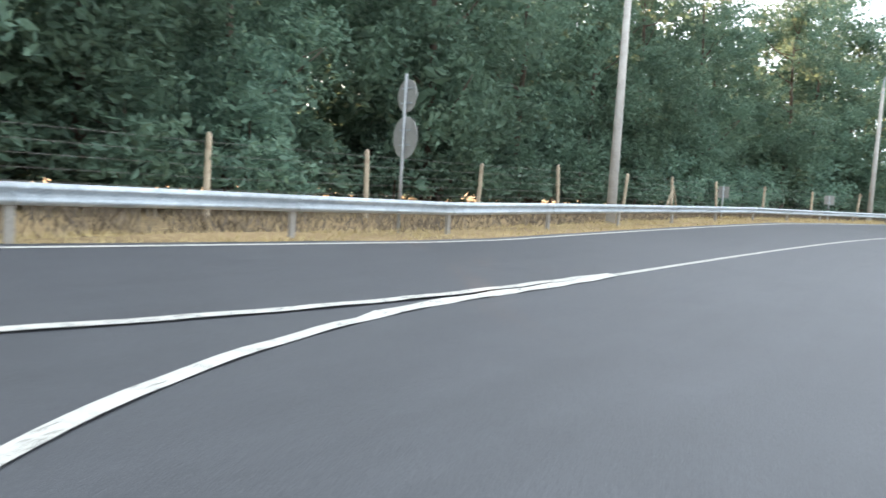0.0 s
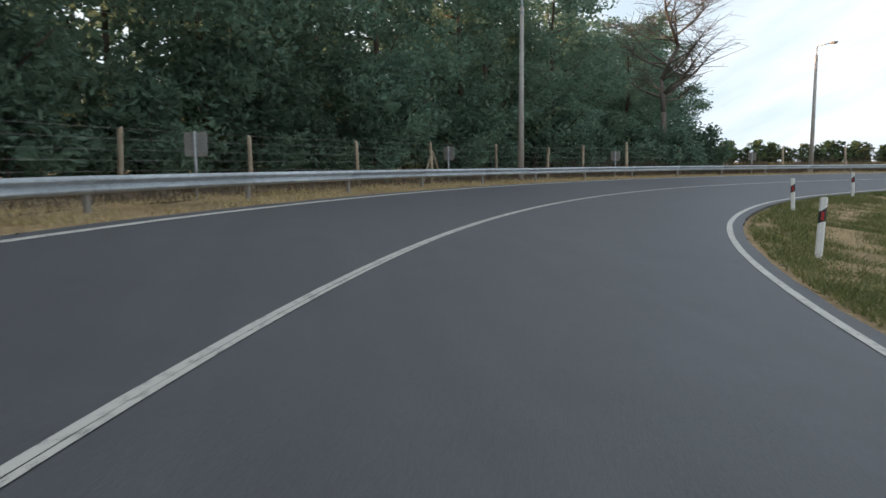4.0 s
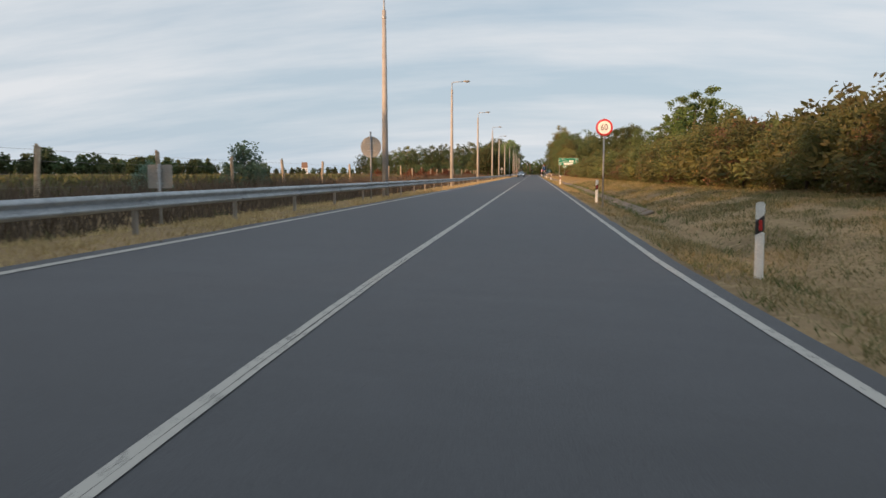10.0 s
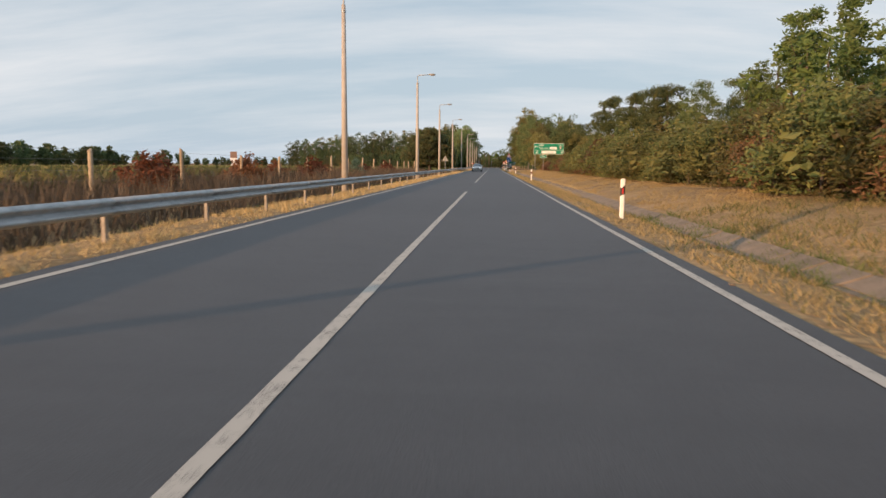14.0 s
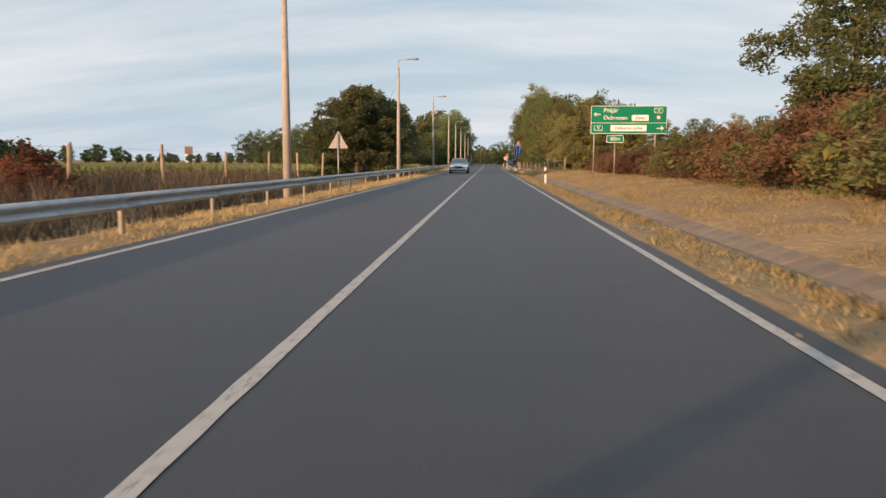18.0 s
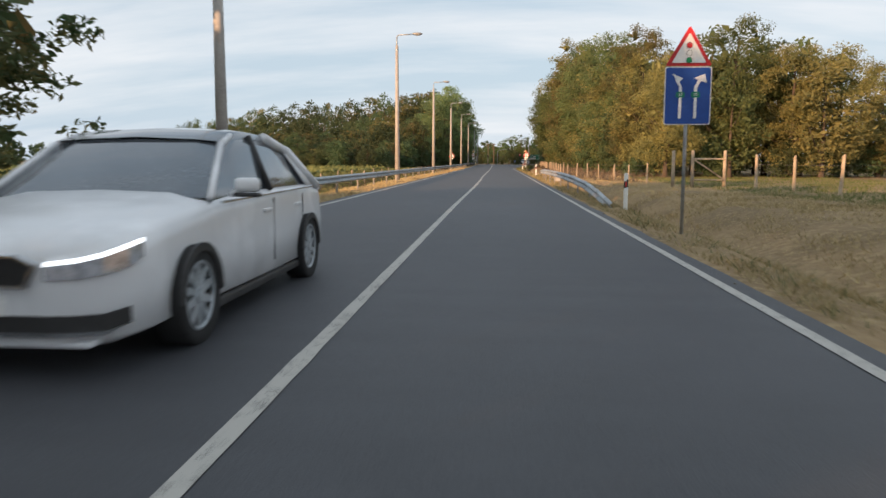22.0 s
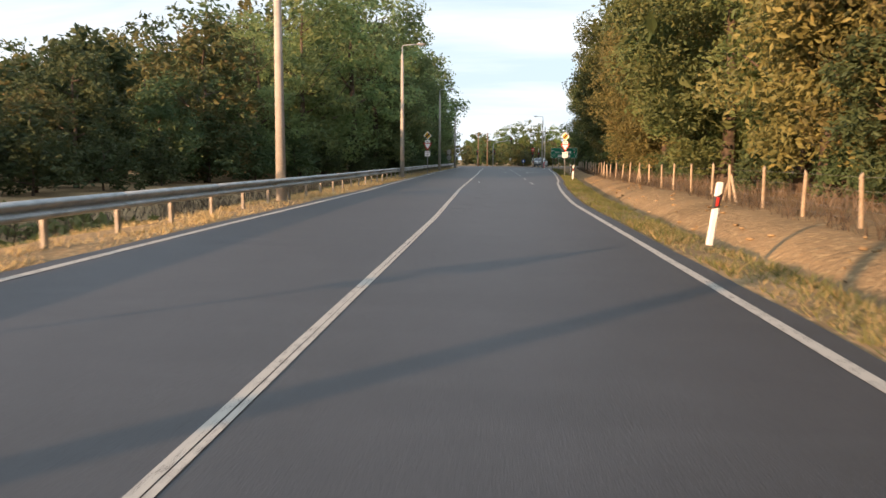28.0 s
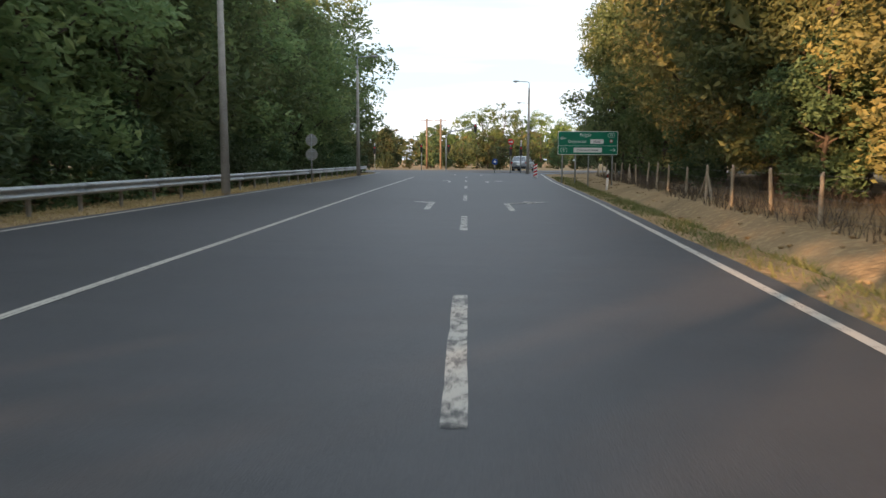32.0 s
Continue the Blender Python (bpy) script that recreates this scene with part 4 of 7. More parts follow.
def build_woods():
    r = random.Random(5)
    acacia = "dark green acacia tree in the dense wood behind the fence"
    # the wood outside the bend: a dense front, and thinner rows behind it
    n = 0
    for s in np.arange(-166, -46.5, 4.4):
        for row, o in enumerate((-13.2, -18.0, -23.0, -28.5)):
            x, y = xy(s + r.uniform(-1.8, 1.8), o + r.uniform(-1.5, 1.3))
            plant((ACACIA[n % 3] if row == 0 else ACACIA_BACK[n % 2]), x, y, r.uniform(0.92, 1.24), r.uniform(0, 360), "acacia_tree", acacia, group="wood outside the bend", tall=r.uniform(0.98, 1.2) * float(np.interp(s, (-125, -105, -55), (1.0, 1.16, 1.1))))
            n += 1
    # added bushes, hidden behind the trees, that stop low sun coming through
    for s in np.arange(-168, -60, 2.7):
        x, y = xy(s, -27.0 + r.uniform(-2, 2))
        plant(UNDER_BACK[n % 2], x, y, r.uniform(0.7, 1.0), r.uniform(0, 360), "undergrowth_bush", "added dark green bush blocking low sun deep in the wood", "bush", "wood outside the bend")
        n += 1
    # undergrowth; the rows at -23 and -29 are added to block low sunlight
    for s in np.arange(-160, -44, 3.3):
        for o in (-11.4, -17.0, -23.0, -29.0):
            x, y = xy(s + r.uniform(-1, 1), o + r.uniform(-0.8, 0.5))
            plant((UNDER if o > -12 else UNDER_BACK)[n % 2], x, y, r.uniform(0.7, 1.2) * (1.25 if o < -12 else 1), r.uniform(0, 360), "undergrowth_bush", "dark green undergrowth bush of the wood's edge and its added light-blocking rows", "bush", "wood outside the bend")
            n += 1
    # the wood's other edge runs away from the road and stands between the sun and the first of the straight
    for i in range(15):
        for row in range(4):
            t = 4 + i * 5.0 + r.uniform(-1.5, 1.5)
            d = row * 6.0 + r.uniform(-1.5, 1.5)
            x, y = -6 - 0.9 * t - 0.43 * d, -46 + 0.43 * t - 0.9 * d
            plant((ACACIA[n % 3] if row == 0 and i < 5 else ACACIA_BACK[n % 2]), x, y, r.uniform(1.0, 1.16) * (0.62 if math.hypot(x + 4, y + 43.5) < 4.5 else 1), r.uniform(0, 360), "acacia_tree", acacia, group="wood outside the bend", tall=1.0 if i < 4 else 1.2)
            n += 1
    for x, y, k in ((-3.4, -42.0, 0.9), (-5.6, -42.6, 1.0), (-2.6, -44.6, 0.9), (-7.6, -42.0, 0.8), (-4.4, -46.5, 1.2)):
        plant(UNDER[n % 2], x, y, k, x * 50, "undergrowth_bush", "dark green undergrowth bush of the wood's edge and its added light-blocking rows", "bush", "wood outside the bend")
        n += 1
    # right-hand wood
    n = 0
    for i in range(13):
        for row in range(2):
            plant((OAK[r.randrange(4)] if row == 0 else OAK_BACK[n % 2]), 19 + i * 4.0 + r.uniform(-1, 1), 246 + row * 6 + r.uniform(-1.5, 1.5), float(np.interp(i, (0, 1.5, 3, 12), (0.98, 1.0, 0.66, 0.6))) * r.uniform(0.85, 1.1), r.uniform(0, 360), "oak_tree", "oak with yellowing green and brown leaves", group="oak wood beside the road")
            n += 1
    for i in range(20):
        plant(UNDER_DARK[i % 2], 14 + i * 2.9 + r.uniform(-0.8, 0.8), 244 + r.uniform(-1.0, 4.0), r.uniform(0.65, 0.95), r.uniform(0, 360), "undergrowth_bush", "green and brown bush at the edge of the oak wood", "bush", "oak wood beside the road")
    for s in np.arange(244, 412, 4.6):
        edge = float(np.interp(s, (244, 260, 300, 345, 400), (13.2, 12.6, 13.2, 14.6, 17.5)))
        for row in range(3):
            x = edge + row * 6.0 + r.uniform(-1.2, 1.2)
            plant((OAK[r.randrange(4)] if row == 0 else OAK_BACK[n % 2]), x, s + r.uniform(-1.9, 1.9), r.uniform(0.85, 1.15) * float(np.interp(s, (244, 256, 275), ((0.72, 0.68, 0.68)[row], 0.84, 1.0))) * float(np.interp(s, (278, 296), (1.0, 1.22))), r.uniform(0, 360), "oak_tree", "oak with yellowing green and brown leaves", group="oak wood beside the road", tall=r.uniform(0.95, 1.2))
            n += 1
        if r.random() < 0.6:
            plant((UNDER_DARK[n % 2] if r.random() < 0.5 else MIXED[(n * 7) % 3]), edge - 1.0 + r.uniform(-0.9, 0.6), s + 2 + r.uniform(-1.5, 1.5), r.uniform(0.35, 0.65), r.uniform(0, 360), "undergrowth_bush", "green and brown bush at the edge of the oak wood", "bush", "oak wood beside the road")
    plant(GOLDOAK, 10.4, 187.6, 1.0, 70, "oak_tree", "golden oak standing apart at the hedge's end", group="oak wood beside the road")
    # left-hand wood: its edge along the road, then its edge along the field
    road_x, road_y, road_h = (-17, -16.5, -16, -12, -9.8, -9.8), (289, 311, 320, 335, 350, 415), (0.40, 0.46, 0.72, 1.42, 1.5, 1.5)
    for y in np.arange(289, 416, 4.6):
        for row in range(4 if y < 346 else 3):
            k = float(np.interp(y, road_y, road_h)) * r.uniform(0.8, 1.1)
            x = float(np.interp(y, road_y, road_x)) - row * 5.0 + r.uniform(-1.3, 1.0)
            tall = y > 326
            if row and y < 346:
                k = min(k, 0.92)
            elif row in (1, 2):
                k *= r.uniform(0.85, 1.05)
            kind = (TALL[n % 3] if tall else MIXED[n % 3]) if row == 0 else (TALL_BACK[n % 2] if tall else MIXED_BACK[n % 2])
            plant(kind, x, y + r.uniform(-1.6, 1.6) + row * (1.5 if y < 300 else 0), k * (float(np.interp(y, (328, 342), (0.62, 0.80))) if tall else 1), r.uniform(0, 360), "wood_tree", "dark green and rusty tree at the field's edge", group="wood along the field")
            n += 1
        plant(UNDER_DARK[n % 2], float(np.interp(y, road_y, road_x)) + 1.6 + r.uniform(-0.5, 0.5), y + 2 + r.uniform(-1, 1), r.uniform(0.6, 0.95), r.uniform(0, 360), "undergrowth_bush", "dark green bush at the foot of the wood", "bush", "wood along the field")
    for i in range(34):
        t = i * 3.3
        x0, y0 = (-17 - t * 0.84, 291 + t * 0.54) if t < 24 else (-37 - (t - 24) * 0.50, 304 + (t - 24) * 0.86)
        for row in range(3):
            k = float(np.interp(t, (0, 8, 20, 60, 110), (0.42, 0.50, 0.64, 0.54, 0.5))) * r.uniform(0.78, 1.12)
            plant(MIXED[n % 3] if row == 0 and i < 16 else MIXED_BACK[n % 2], x0 + row * 2.4 + r.uniform(-0.9, 0.9), y0 + row * 4.2 + r.uniform(-0.9, 0.9), k, r.uniform(0, 360), "wood_tree", "dark green and rusty tree at the field's edge", group="wood along the field")
            n += 1
    # taller trees deep in that wood
    for i in range(20):
        for row in range(2):
            x = -24 - i * 3.9 + r.uniform(-1.5, 1.5)
            plant(TALL_BACK[n % 2], x, 352 + row * 16 + i * 3.2 + r.uniform(-3, 3), float(np.interp(-x, (24, 45, 70, 115), (1.12, 1.05, 1.03, 0.8))) * r.uniform(0.88, 1.06), r.uniform(0, 360), "wood_tree", "tall tree deep in the wood along the field", group="wood along the field")
            n += 1
    # the big reddish trees beside the rail
    for x, y, k, turn in ((-9.7, 178.2, 0.76, 20), (-10.1, 184.4, 0.82, 250), (-10.6, 191.0, 0.82, 140), (-11.8, 198.5, 0.84, 75)):
        plant(REDOAK[0], x, y, k, turn, "red_oak_tree", "broad oak turning reddish brown beside the guardrail", group="reddish oaks")
    for x, y, k in ((-11.6, 182, 0.4), (-11.0, 190, 0.5), (-12.5, 195, 0.7), (-14, 188, 0.7)):
        plant(UNDER_DARK[int(y) % 2], x, y, k, y * 7, "undergrowth_bush", "dark green bush under the reddish oaks", "bush")
    # poplars and trees behind the hedge on the right
    for x, y, k in ((24.5, 110, 0.9), (27.0, 113, 0.98), (29.2, 111, 1.02), (34, 116, 0.8)):
        plant(POPLAR[0], x, y, k, x * 37, "poplar_tree", "tall slim poplar behind the hedge", group="poplars")
    for x, y, k in ((19, 128, 0.75), (17.6, 137, 0.76), (21, 142, 0.85), (16.5, 149, 0.8), (26, 122, 0.7), (20, 104, 0.55), (23, 116, 0.75), (18, 113, 0.55)):
        plant(NEAROAK if x < 20 and 125 < y < 150 else OAK[1 + 2 * (int(y) % 2)], x, y, k, y * 31, "oak_tree", "oak with yellowing green and brown leaves")
    # hedge of shrubs
    n = 0
    for s in np.arange(8, 162, 1.9):
        hi = float(np.interp(s, (8, 20, 60, 120, 150, 162), (1.08, 1.25, 1.05, 1.1, 0.9, 0.62)))
        ox = float(np.interp(s, (8, 40, 120, 150, 186), (14.0, 11.0, 10.2, 10.5, 11.5)))
        for row in range(3):
            plant((REDHEDGE[n % 2] if r.random() < float(np.interp(s, (110, 145), (0.18, 0.75))) else SHRUB[n % 3] if row == 0 else SHRUB_BACK[n % 2]), ox + row * 2.3 + r.uniform(-0.5, 0.5), s + r.uniform(-0.7, 0.7), hi * r.uniform(0.8, 1.15) * (1 + 0.13 * row * (s < 150)), r.uniform(0, 360), "shrub",
                  "shrub with green and reddish brown leaves in the hedge", "shrub", "hedge on the bank", tall=r.uniform(0.85, 1.1))
            n += 1
    for s in np.arange(160, 186, 1.5):
        ox = float(np.interp(s, (160, 168, 196), (10.6, 9.9, 12.2)))
        for row in range(3):
            plant(REDHEDGE[n % 2], ox + row * 1.9 + r.uniform(-0.4, 0.4), s + r.uniform(-0.6, 0.6), r.uniform(0.48, 0.66), r.uniform(0, 360), "shrub", "low reddish brown shrub in the hedge", "shrub", "low red hedge")
            n += 1
    for x, y, k in ((22.5, 103, 1.15), (26, 107, 1.25), (24.5, 113, 1.1), (30.5, 108, 1.2), (20.5, 121, 0.8)):
        plant(LOOSE[int(y) % 2], x, y, k, y * 53, "poplar_tree", "loose green poplar behind the hedge", group="poplars")
    # young trees in the weeds behind the left rail
    for s, o, k in ((-49, -10.5, 0.5), (-46, -11.5, 0.7), (16, -13, 0.42), (24.5, -12.6, 0.64), (27.0, -12.8, 0.42), (-8.5, -14, 0.52), (-5.0, -14.2, 0.58), (-2.2, -13.9, 0.66), (0.0, -14.6, 0.6), (1.6, -13.6, 0.5), (118, -11.5, 0.5)):
        x, y = xy(s, o)
        plant(UNDER[n % 2], x, y, k, s * 17, "young_tree", "young green tree among dry weeds behind the fence", "young tree", tall=1.1)
        n += 1
    for i in range(15):
        plant(RUSTY[0], -11 - r.uniform(0, 4.5), 64 + i * 5.6 + r.uniform(-2, 2), r.uniform(0.45, 0.85), r.uniform(0, 360), "shrub", "low rust-red shrub in the field's margin", "shrub", "field margin")
    # lines of trees far over the fields, and round the junction
    for i in range(46):
        plant(FAR[i % 2], -172 - i * 8.0 + r.uniform(-2, 2), 452 + 1.2 * i + r.uniform(-4, 4), r.uniform(0.75, 1.1), r.uniform(0, 360), "field_tree", "dark round tree in a far row across the field", group="far row of trees")
    for i in range(78):
        plant(FAR[i % 2], (-300 + 2.6 * i if i < 54 else -160 - 1.6 * (i - 54)) + r.uniform(-3, 3), (40 + 3.8 * i if i < 54 else 245 + 8 * (i - 54)) + r.uniform(-2, 2), r.uniform(0.7, 1.1) * (1.22 if i < 54 else 1.1), r.uniform(0, 360), "field_tree", "dark round tree in a far row across the field", group="far row of trees")
    for i in range(44):
        plant(FAR[i % 2], -90 + i * 4.3 + r.uniform(-2, 2), 505 + r.uniform(0, 40), r.uniform(0.85, 1.3), r.uniform(0, 360), "field_tree", "round green tree on the rise beyond the junction", group="trees beyond the junction")
    for i in range(90):
        plant((UNDER_DARK[i % 2] if i % 4 == 0 else MIXED_BACK[i % 2]), -70 + i * 1.75 + r.uniform(-1.5, 1.5), 442 + r.uniform(0, 22), r.uniform(0.46, 0.78), r.uniform(0, 360), "wood_tree", "green tree beyond the junction", group="trees beyond the junction")
    for i in range(18):
        plant(FAR[i % 2], -176 + i * 5.5 + r.uniform(-1, 1), 478 - i * 1.5 + r.uniform(-3, 3), r.uniform(0.5, 0.72), r.uniform(0, 360), "field_tree", "dark round tree in a far row across the field", group="far row of trees")
    for x, y, k in ((2.5, 468, 0.95), (6, 472, 1.1), (9.5, 468, 1.12), (13, 474, 1.05), (16, 470, 1.0), (20, 470, 0.85), (25, 466, 0.8), (-17, 446, 0.95), (-22, 452, 0.8)):
        plant(LOOSE[int(x) % 2], x, y, k, x * 91, "poplar_tree", "tall loose poplar beyond the junction", group="trees beyond the junction")
    # a bare dead tree at the wood's end
    rng = np.random.default_rng(3)
    bare = limb_mesh("bare_crown", rng, 15.5, 4.8, 6.0, 0.26, limbs=34, lean=0.9, twigs=14)
    x, y = -4.9, -44.5
    ob = thing("bare_tree", pose(x, y, top(-43, -9.6)), "dead grey tree with bare drooping branches", "tree")
    bare.materials.clear()
    bare.materials.append(BAREWOOD)
    shared("bare_crown", bare, ob, Matrix(), "bare grey branches")


def build_grass():
    rng = np.random.default_rng(8)

    def blades(name, s0, s1, o0, o1, per, height, width, mat, label, beside=None, flat=0.7, seed=2.0):
        n = int((s1 - s0) * abs(o1 - o0) * per)
        s = rng.uniform(s0, s1, n)
        f = rng.uniform(0, 1, n)
        o = o0 + (o1 - o0) * f
        if beside is not None:
            o = o + beside(s)
        clump = np.array([noise.noise((a * 0.7, b * 1.3, seed)) for a, b in zip(s, o)])
        keep = clump > rng.uniform(-0.55, 0.25, n)
        s, o, clump = s[keep], o[keep], clump[keep]
        n = len(s)
        p = places(s, o)
        z = land(s, o) - 0.02
        h = height * rng.uniform(0.45, 1.3, n) * (1 + 0.8 * np.clip(clump, -0.4, 0.5))
        a = rng.uniform(0, 6.28, n)
        lean = rng.normal(size=(n, 2)) * flat * h[:, None]
        base = np.c_[p, z]
        d = np.c_[np.cos(a), np.sin(a), np.zeros(n)] * (width * rng.uniform(0.6, 1.4, n))[:, None]
        v = np.stack([base - d, base + d, base + np.c_[lean, h]], 1).reshape(-1, 3)
        i = np.arange(n) * 3
        ob = mesh_object(name, v, np.c_[i, i + 1, i + 2], mat)
        tagged(ob, label, "grass", kind="stuff")

    L = lambda s: left_line(np.clip(s, -150, 405))  # noqa: E731
    R = lambda s: right_line(np.clip(s, -150, 405))  # noqa: E731
    blades("verge_grass", -150, -20, -0.42, -2.2, 150, 0.10, 0.010, GRASS_DRY, "short dry grass on the verge under the guardrail", L)
    blades("verge_grass", -20, 405, -0.42, -2.6, 230, 0.11, 0.010, GRASS_DRY, "dry yellow grass on the verge under the guardrail", L)
    blades("verge_grass", -118, -42, 0.42, 7.5, 330, 0.11, 0.010, GRASS_MIX, "short green and dry grass inside the bend", R)
    blades("verge_grass", 0, 300, 0.42, 1.75, 270, 0.10, 0.010, GRASS_DRY, "dry yellow grass on the verge", R)
    blades("verge_grass", 0, 215, 2.65, 8.5, 190, 0.09, 0.010, GRASS_DRY, "short dry grass on the bank", R)
    blades("verge_grass", 195, 284, 2.4, 7.5, 80, 0.11, 0.010, GRASS_DRY, "dry grass on the ditch's bank", R)
    blades("verge_grass", 272, 395, 0.40, 1.9, 260, 0.12, 0.010, GRASS_MIX, "short green grass on the verge", R)
    blades("weeds", -52, 158, -3.6, -11.5, 60, 0.88, 0.017, WEED, "tall dry brown weeds between the rail and the field", L, 0.35)
    blades("weeds", -150, -50, -2.8, -8.5, 50, 0.34, 0.016, WEED, "dead brown weeds under the trees", L, 0.5)
    blades("weeds", 190, 330, -2.8, -5.5, 40, 0.4, 0.016, WEED, "dry weeds behind the guardrail", L, 0.4)
    blades("verge_grass", 186, 244, 7.0, 22, 60, 0.14, 0.014, GRASS_GREEN, "dull green and brown grass beside the field track", R)
    blades("verge_grass", 0, 165, 8.5, 11.5, 60, 0.16, 0.012, GRASS_DRY, "dry grass under the hedge", R)
    blades("weeds", 230, 400, -0.5, 0.7, 60, 0.42, 0.010, WEED, "tall dry grass along the fence", fence_offset, 0.35)
    blades("weeds", 240, 400, 1.0, 6.0, 16, 0.5, 0.014, WEED, "dead brown undergrowth under the oaks", fence_offset, 0.5)
    blades("verge_grass", -6, 70, 2.4, 9.0, 110, 0.13, 0.010, GRASS_MIX, "green and straw-coloured grass on the bank", R)
    blades("verge_grass", -118, 4, 0.38, 7.5, 150, 0.10, 0.009, GRASS_MIX, "short straw and green grass inside the bend", R, 0.7, 9.0)
    blades("verge_grass", -45, 4, 0.5, 7.5, 220, 0.09, 0.009, GRASS_DRY, "short dry grass inside the bend", R, 0.7, 17.0)
    blades("weeds", 12, 70, 1.5, 2.6, 150, 0.16, 0.012, GRASS_LIVE, "green weeds at the foot of the gutter", R, 0.6)
    blades("verge_grass", 84, 116, 1.5, 2.7, 190, 0.13, 0.010, GRASS_DRY, "dry grass grown over the gutter", R, 0.8, 4.0)
    blades("weeds", 116, 190, 1.50, 1.78, 60, 0.12, 0.012, GRASS_LIVE, "green weeds along the gutter", R, 0.7)
    blades("weeds", 0, 300, 0.4, 2.2, 30, 0.12, 0.010, GRASS_LIVE, "green weed tufts in the verge", R, 1.0)
    blades("weeds", -112, -30, 0.6, 8, 150, 0.12, 0.009, GRASS_LIVE, "green weed tufts in the grass", R, 1.0)
    blades("weeds", -20, 405, -2.3, -3.6, 70, 0.22, 0.011, GRASS_LIVE, "green weeds in the ditch behind the rail", L, 0.8)
    # the crop in the field
    n = 90000
    x = -14 - 95 * rng.uniform(0, 1, n) ** 1.6
    x = np.round(x / 0.75) * 0.75 + rng.normal(size=n) * 0.09
    y = rng.uniform(20, 345, n)
    keep = y < np.interp(x, (-110, -60, -17, -12), (340, 312, 286, 286))
    x, y = x[keep], y[keep]
    z = rng.uniform(0.1, 0.75, len(x)) * np.interp(y, (150, 200), (1, 0.35)) - np.interp(y, (150, 200), (0.12, 0.02))
    for part_of, mat, label in ((y >= 165, CROP, "rows of green field crop"), (y < 165, GRASS_MIX, "rows of pale field crop going to straw")):
        me = leaf_mesh("crop", np.c_[x, y, z][part_of], 0.42, mat, rng, 0.8, 0.5, 2.0)
        tagged(new("field_crop", me), label, "crop", kind="stuff")
    n = 16000
    x, y = rng.uniform(-14, -6.4, n), rng.uniform(205, 302, n)
    s, o = along(x, y)
    me = leaf_mesh("crop", np.c_[x, y, land(s, o) + rng.uniform(0.02, 0.24, n)], 0.22, CROP, rng, 0.8, 0.4, 1.8)
    tagged(new("field_crop", me), "low green crop at the field's edge", "crop", kind="stuff")


build_woods()
build_grass()

# ---- guardrails ----
def beam_mesh(length):
    """A W-shaped steel beam along +x, its face to -y (the road)."""
    prof = [(0.0, 0.155), (-0.012, 0.150), (-0.075, 0.115), (-0.083, 0.085), (-0.075, 0.060), (-0.01, 0.018), (-0.01, -0.018), (-0.075, -0.060), (-0.083, -0.085), (-0.075, -0.115), (-0.012, -0.150), (0.0, -0.155)]
    back = [(y + 0.006, z) for y, z in prof]
    verts, faces = [], []
    xs = (-0.02, length + 0.14)
    for x in xs:
        verts += [(x, y, z) for y, z in prof + back[::-1]]
    n = len(prof) * 2
    for i in range(n):
        faces.append((i, (i + 1) % n, n + (i + 1) % n, n + i))
    faces.append(tuple(range(n))[::-1])
    faces.append(tuple(range(n, 2 * n)))
    me = bpy.data.meshes.new("beam")
    me.from_pydata(verts, [], faces)
    me.materials.append(ZINC)
    me.polygons.foreach_set("use_smooth", [True] * (n - 2) + [False] * (len(faces) - n + 2))
    me.update()
    return me


def post_mesh():
    bm = bmesh.new()
    box(bm, 0, 0.0, -0.05, 0.10, 0.008, 1.35)
    box(bm, -0.046, 0.027, -0.05, 0.008, 0.055, 1.35)
    box(bm, 0.046, 0.027, -0.05, 0.008, 0.055, 1.35)
    box(bm, 0, -0.03, 0.52, 0.08, 0.05, 0.16)
    me = bpy.data.meshes.new("post")
    bm.to_mesh(me)
    bm.free()
    me.materials.append(POSTZINC)
    return me


def bolt_mesh():
    bm = bmesh.new()
    bmesh.ops.create_cone(bm, cap_ends=True, segments=8, radius1=0.022, radius2=0.016, depth=0.02, matrix=pose(0, 0, 0, 90))
    me = bpy.data.meshes.new("bolt")
    bm.to_mesh(me)
    bm.free()
    me.materials.append(ZINC)
    return me


BEAM4, POST, BOLT = beam_mesh(4.0), post_mesh(), bolt_mesh()


def rail_z(s):
    """Height of the beam's middle above the road's edge."""
    return float(np.interp(s, (-150, -130, -118, -113, -108, -98, -92, -75, -50, -24, -18, -9, 0), (0.50, 0.49, 0.48, 0.45, 0.41, 0.35, 0.34, 0.36, 0.37, 0.35, 0.39, 0.42, 0.49)))



def rail_offset(s):
    return float(left_line(np.clip(s, -122, 405))) - 1.12


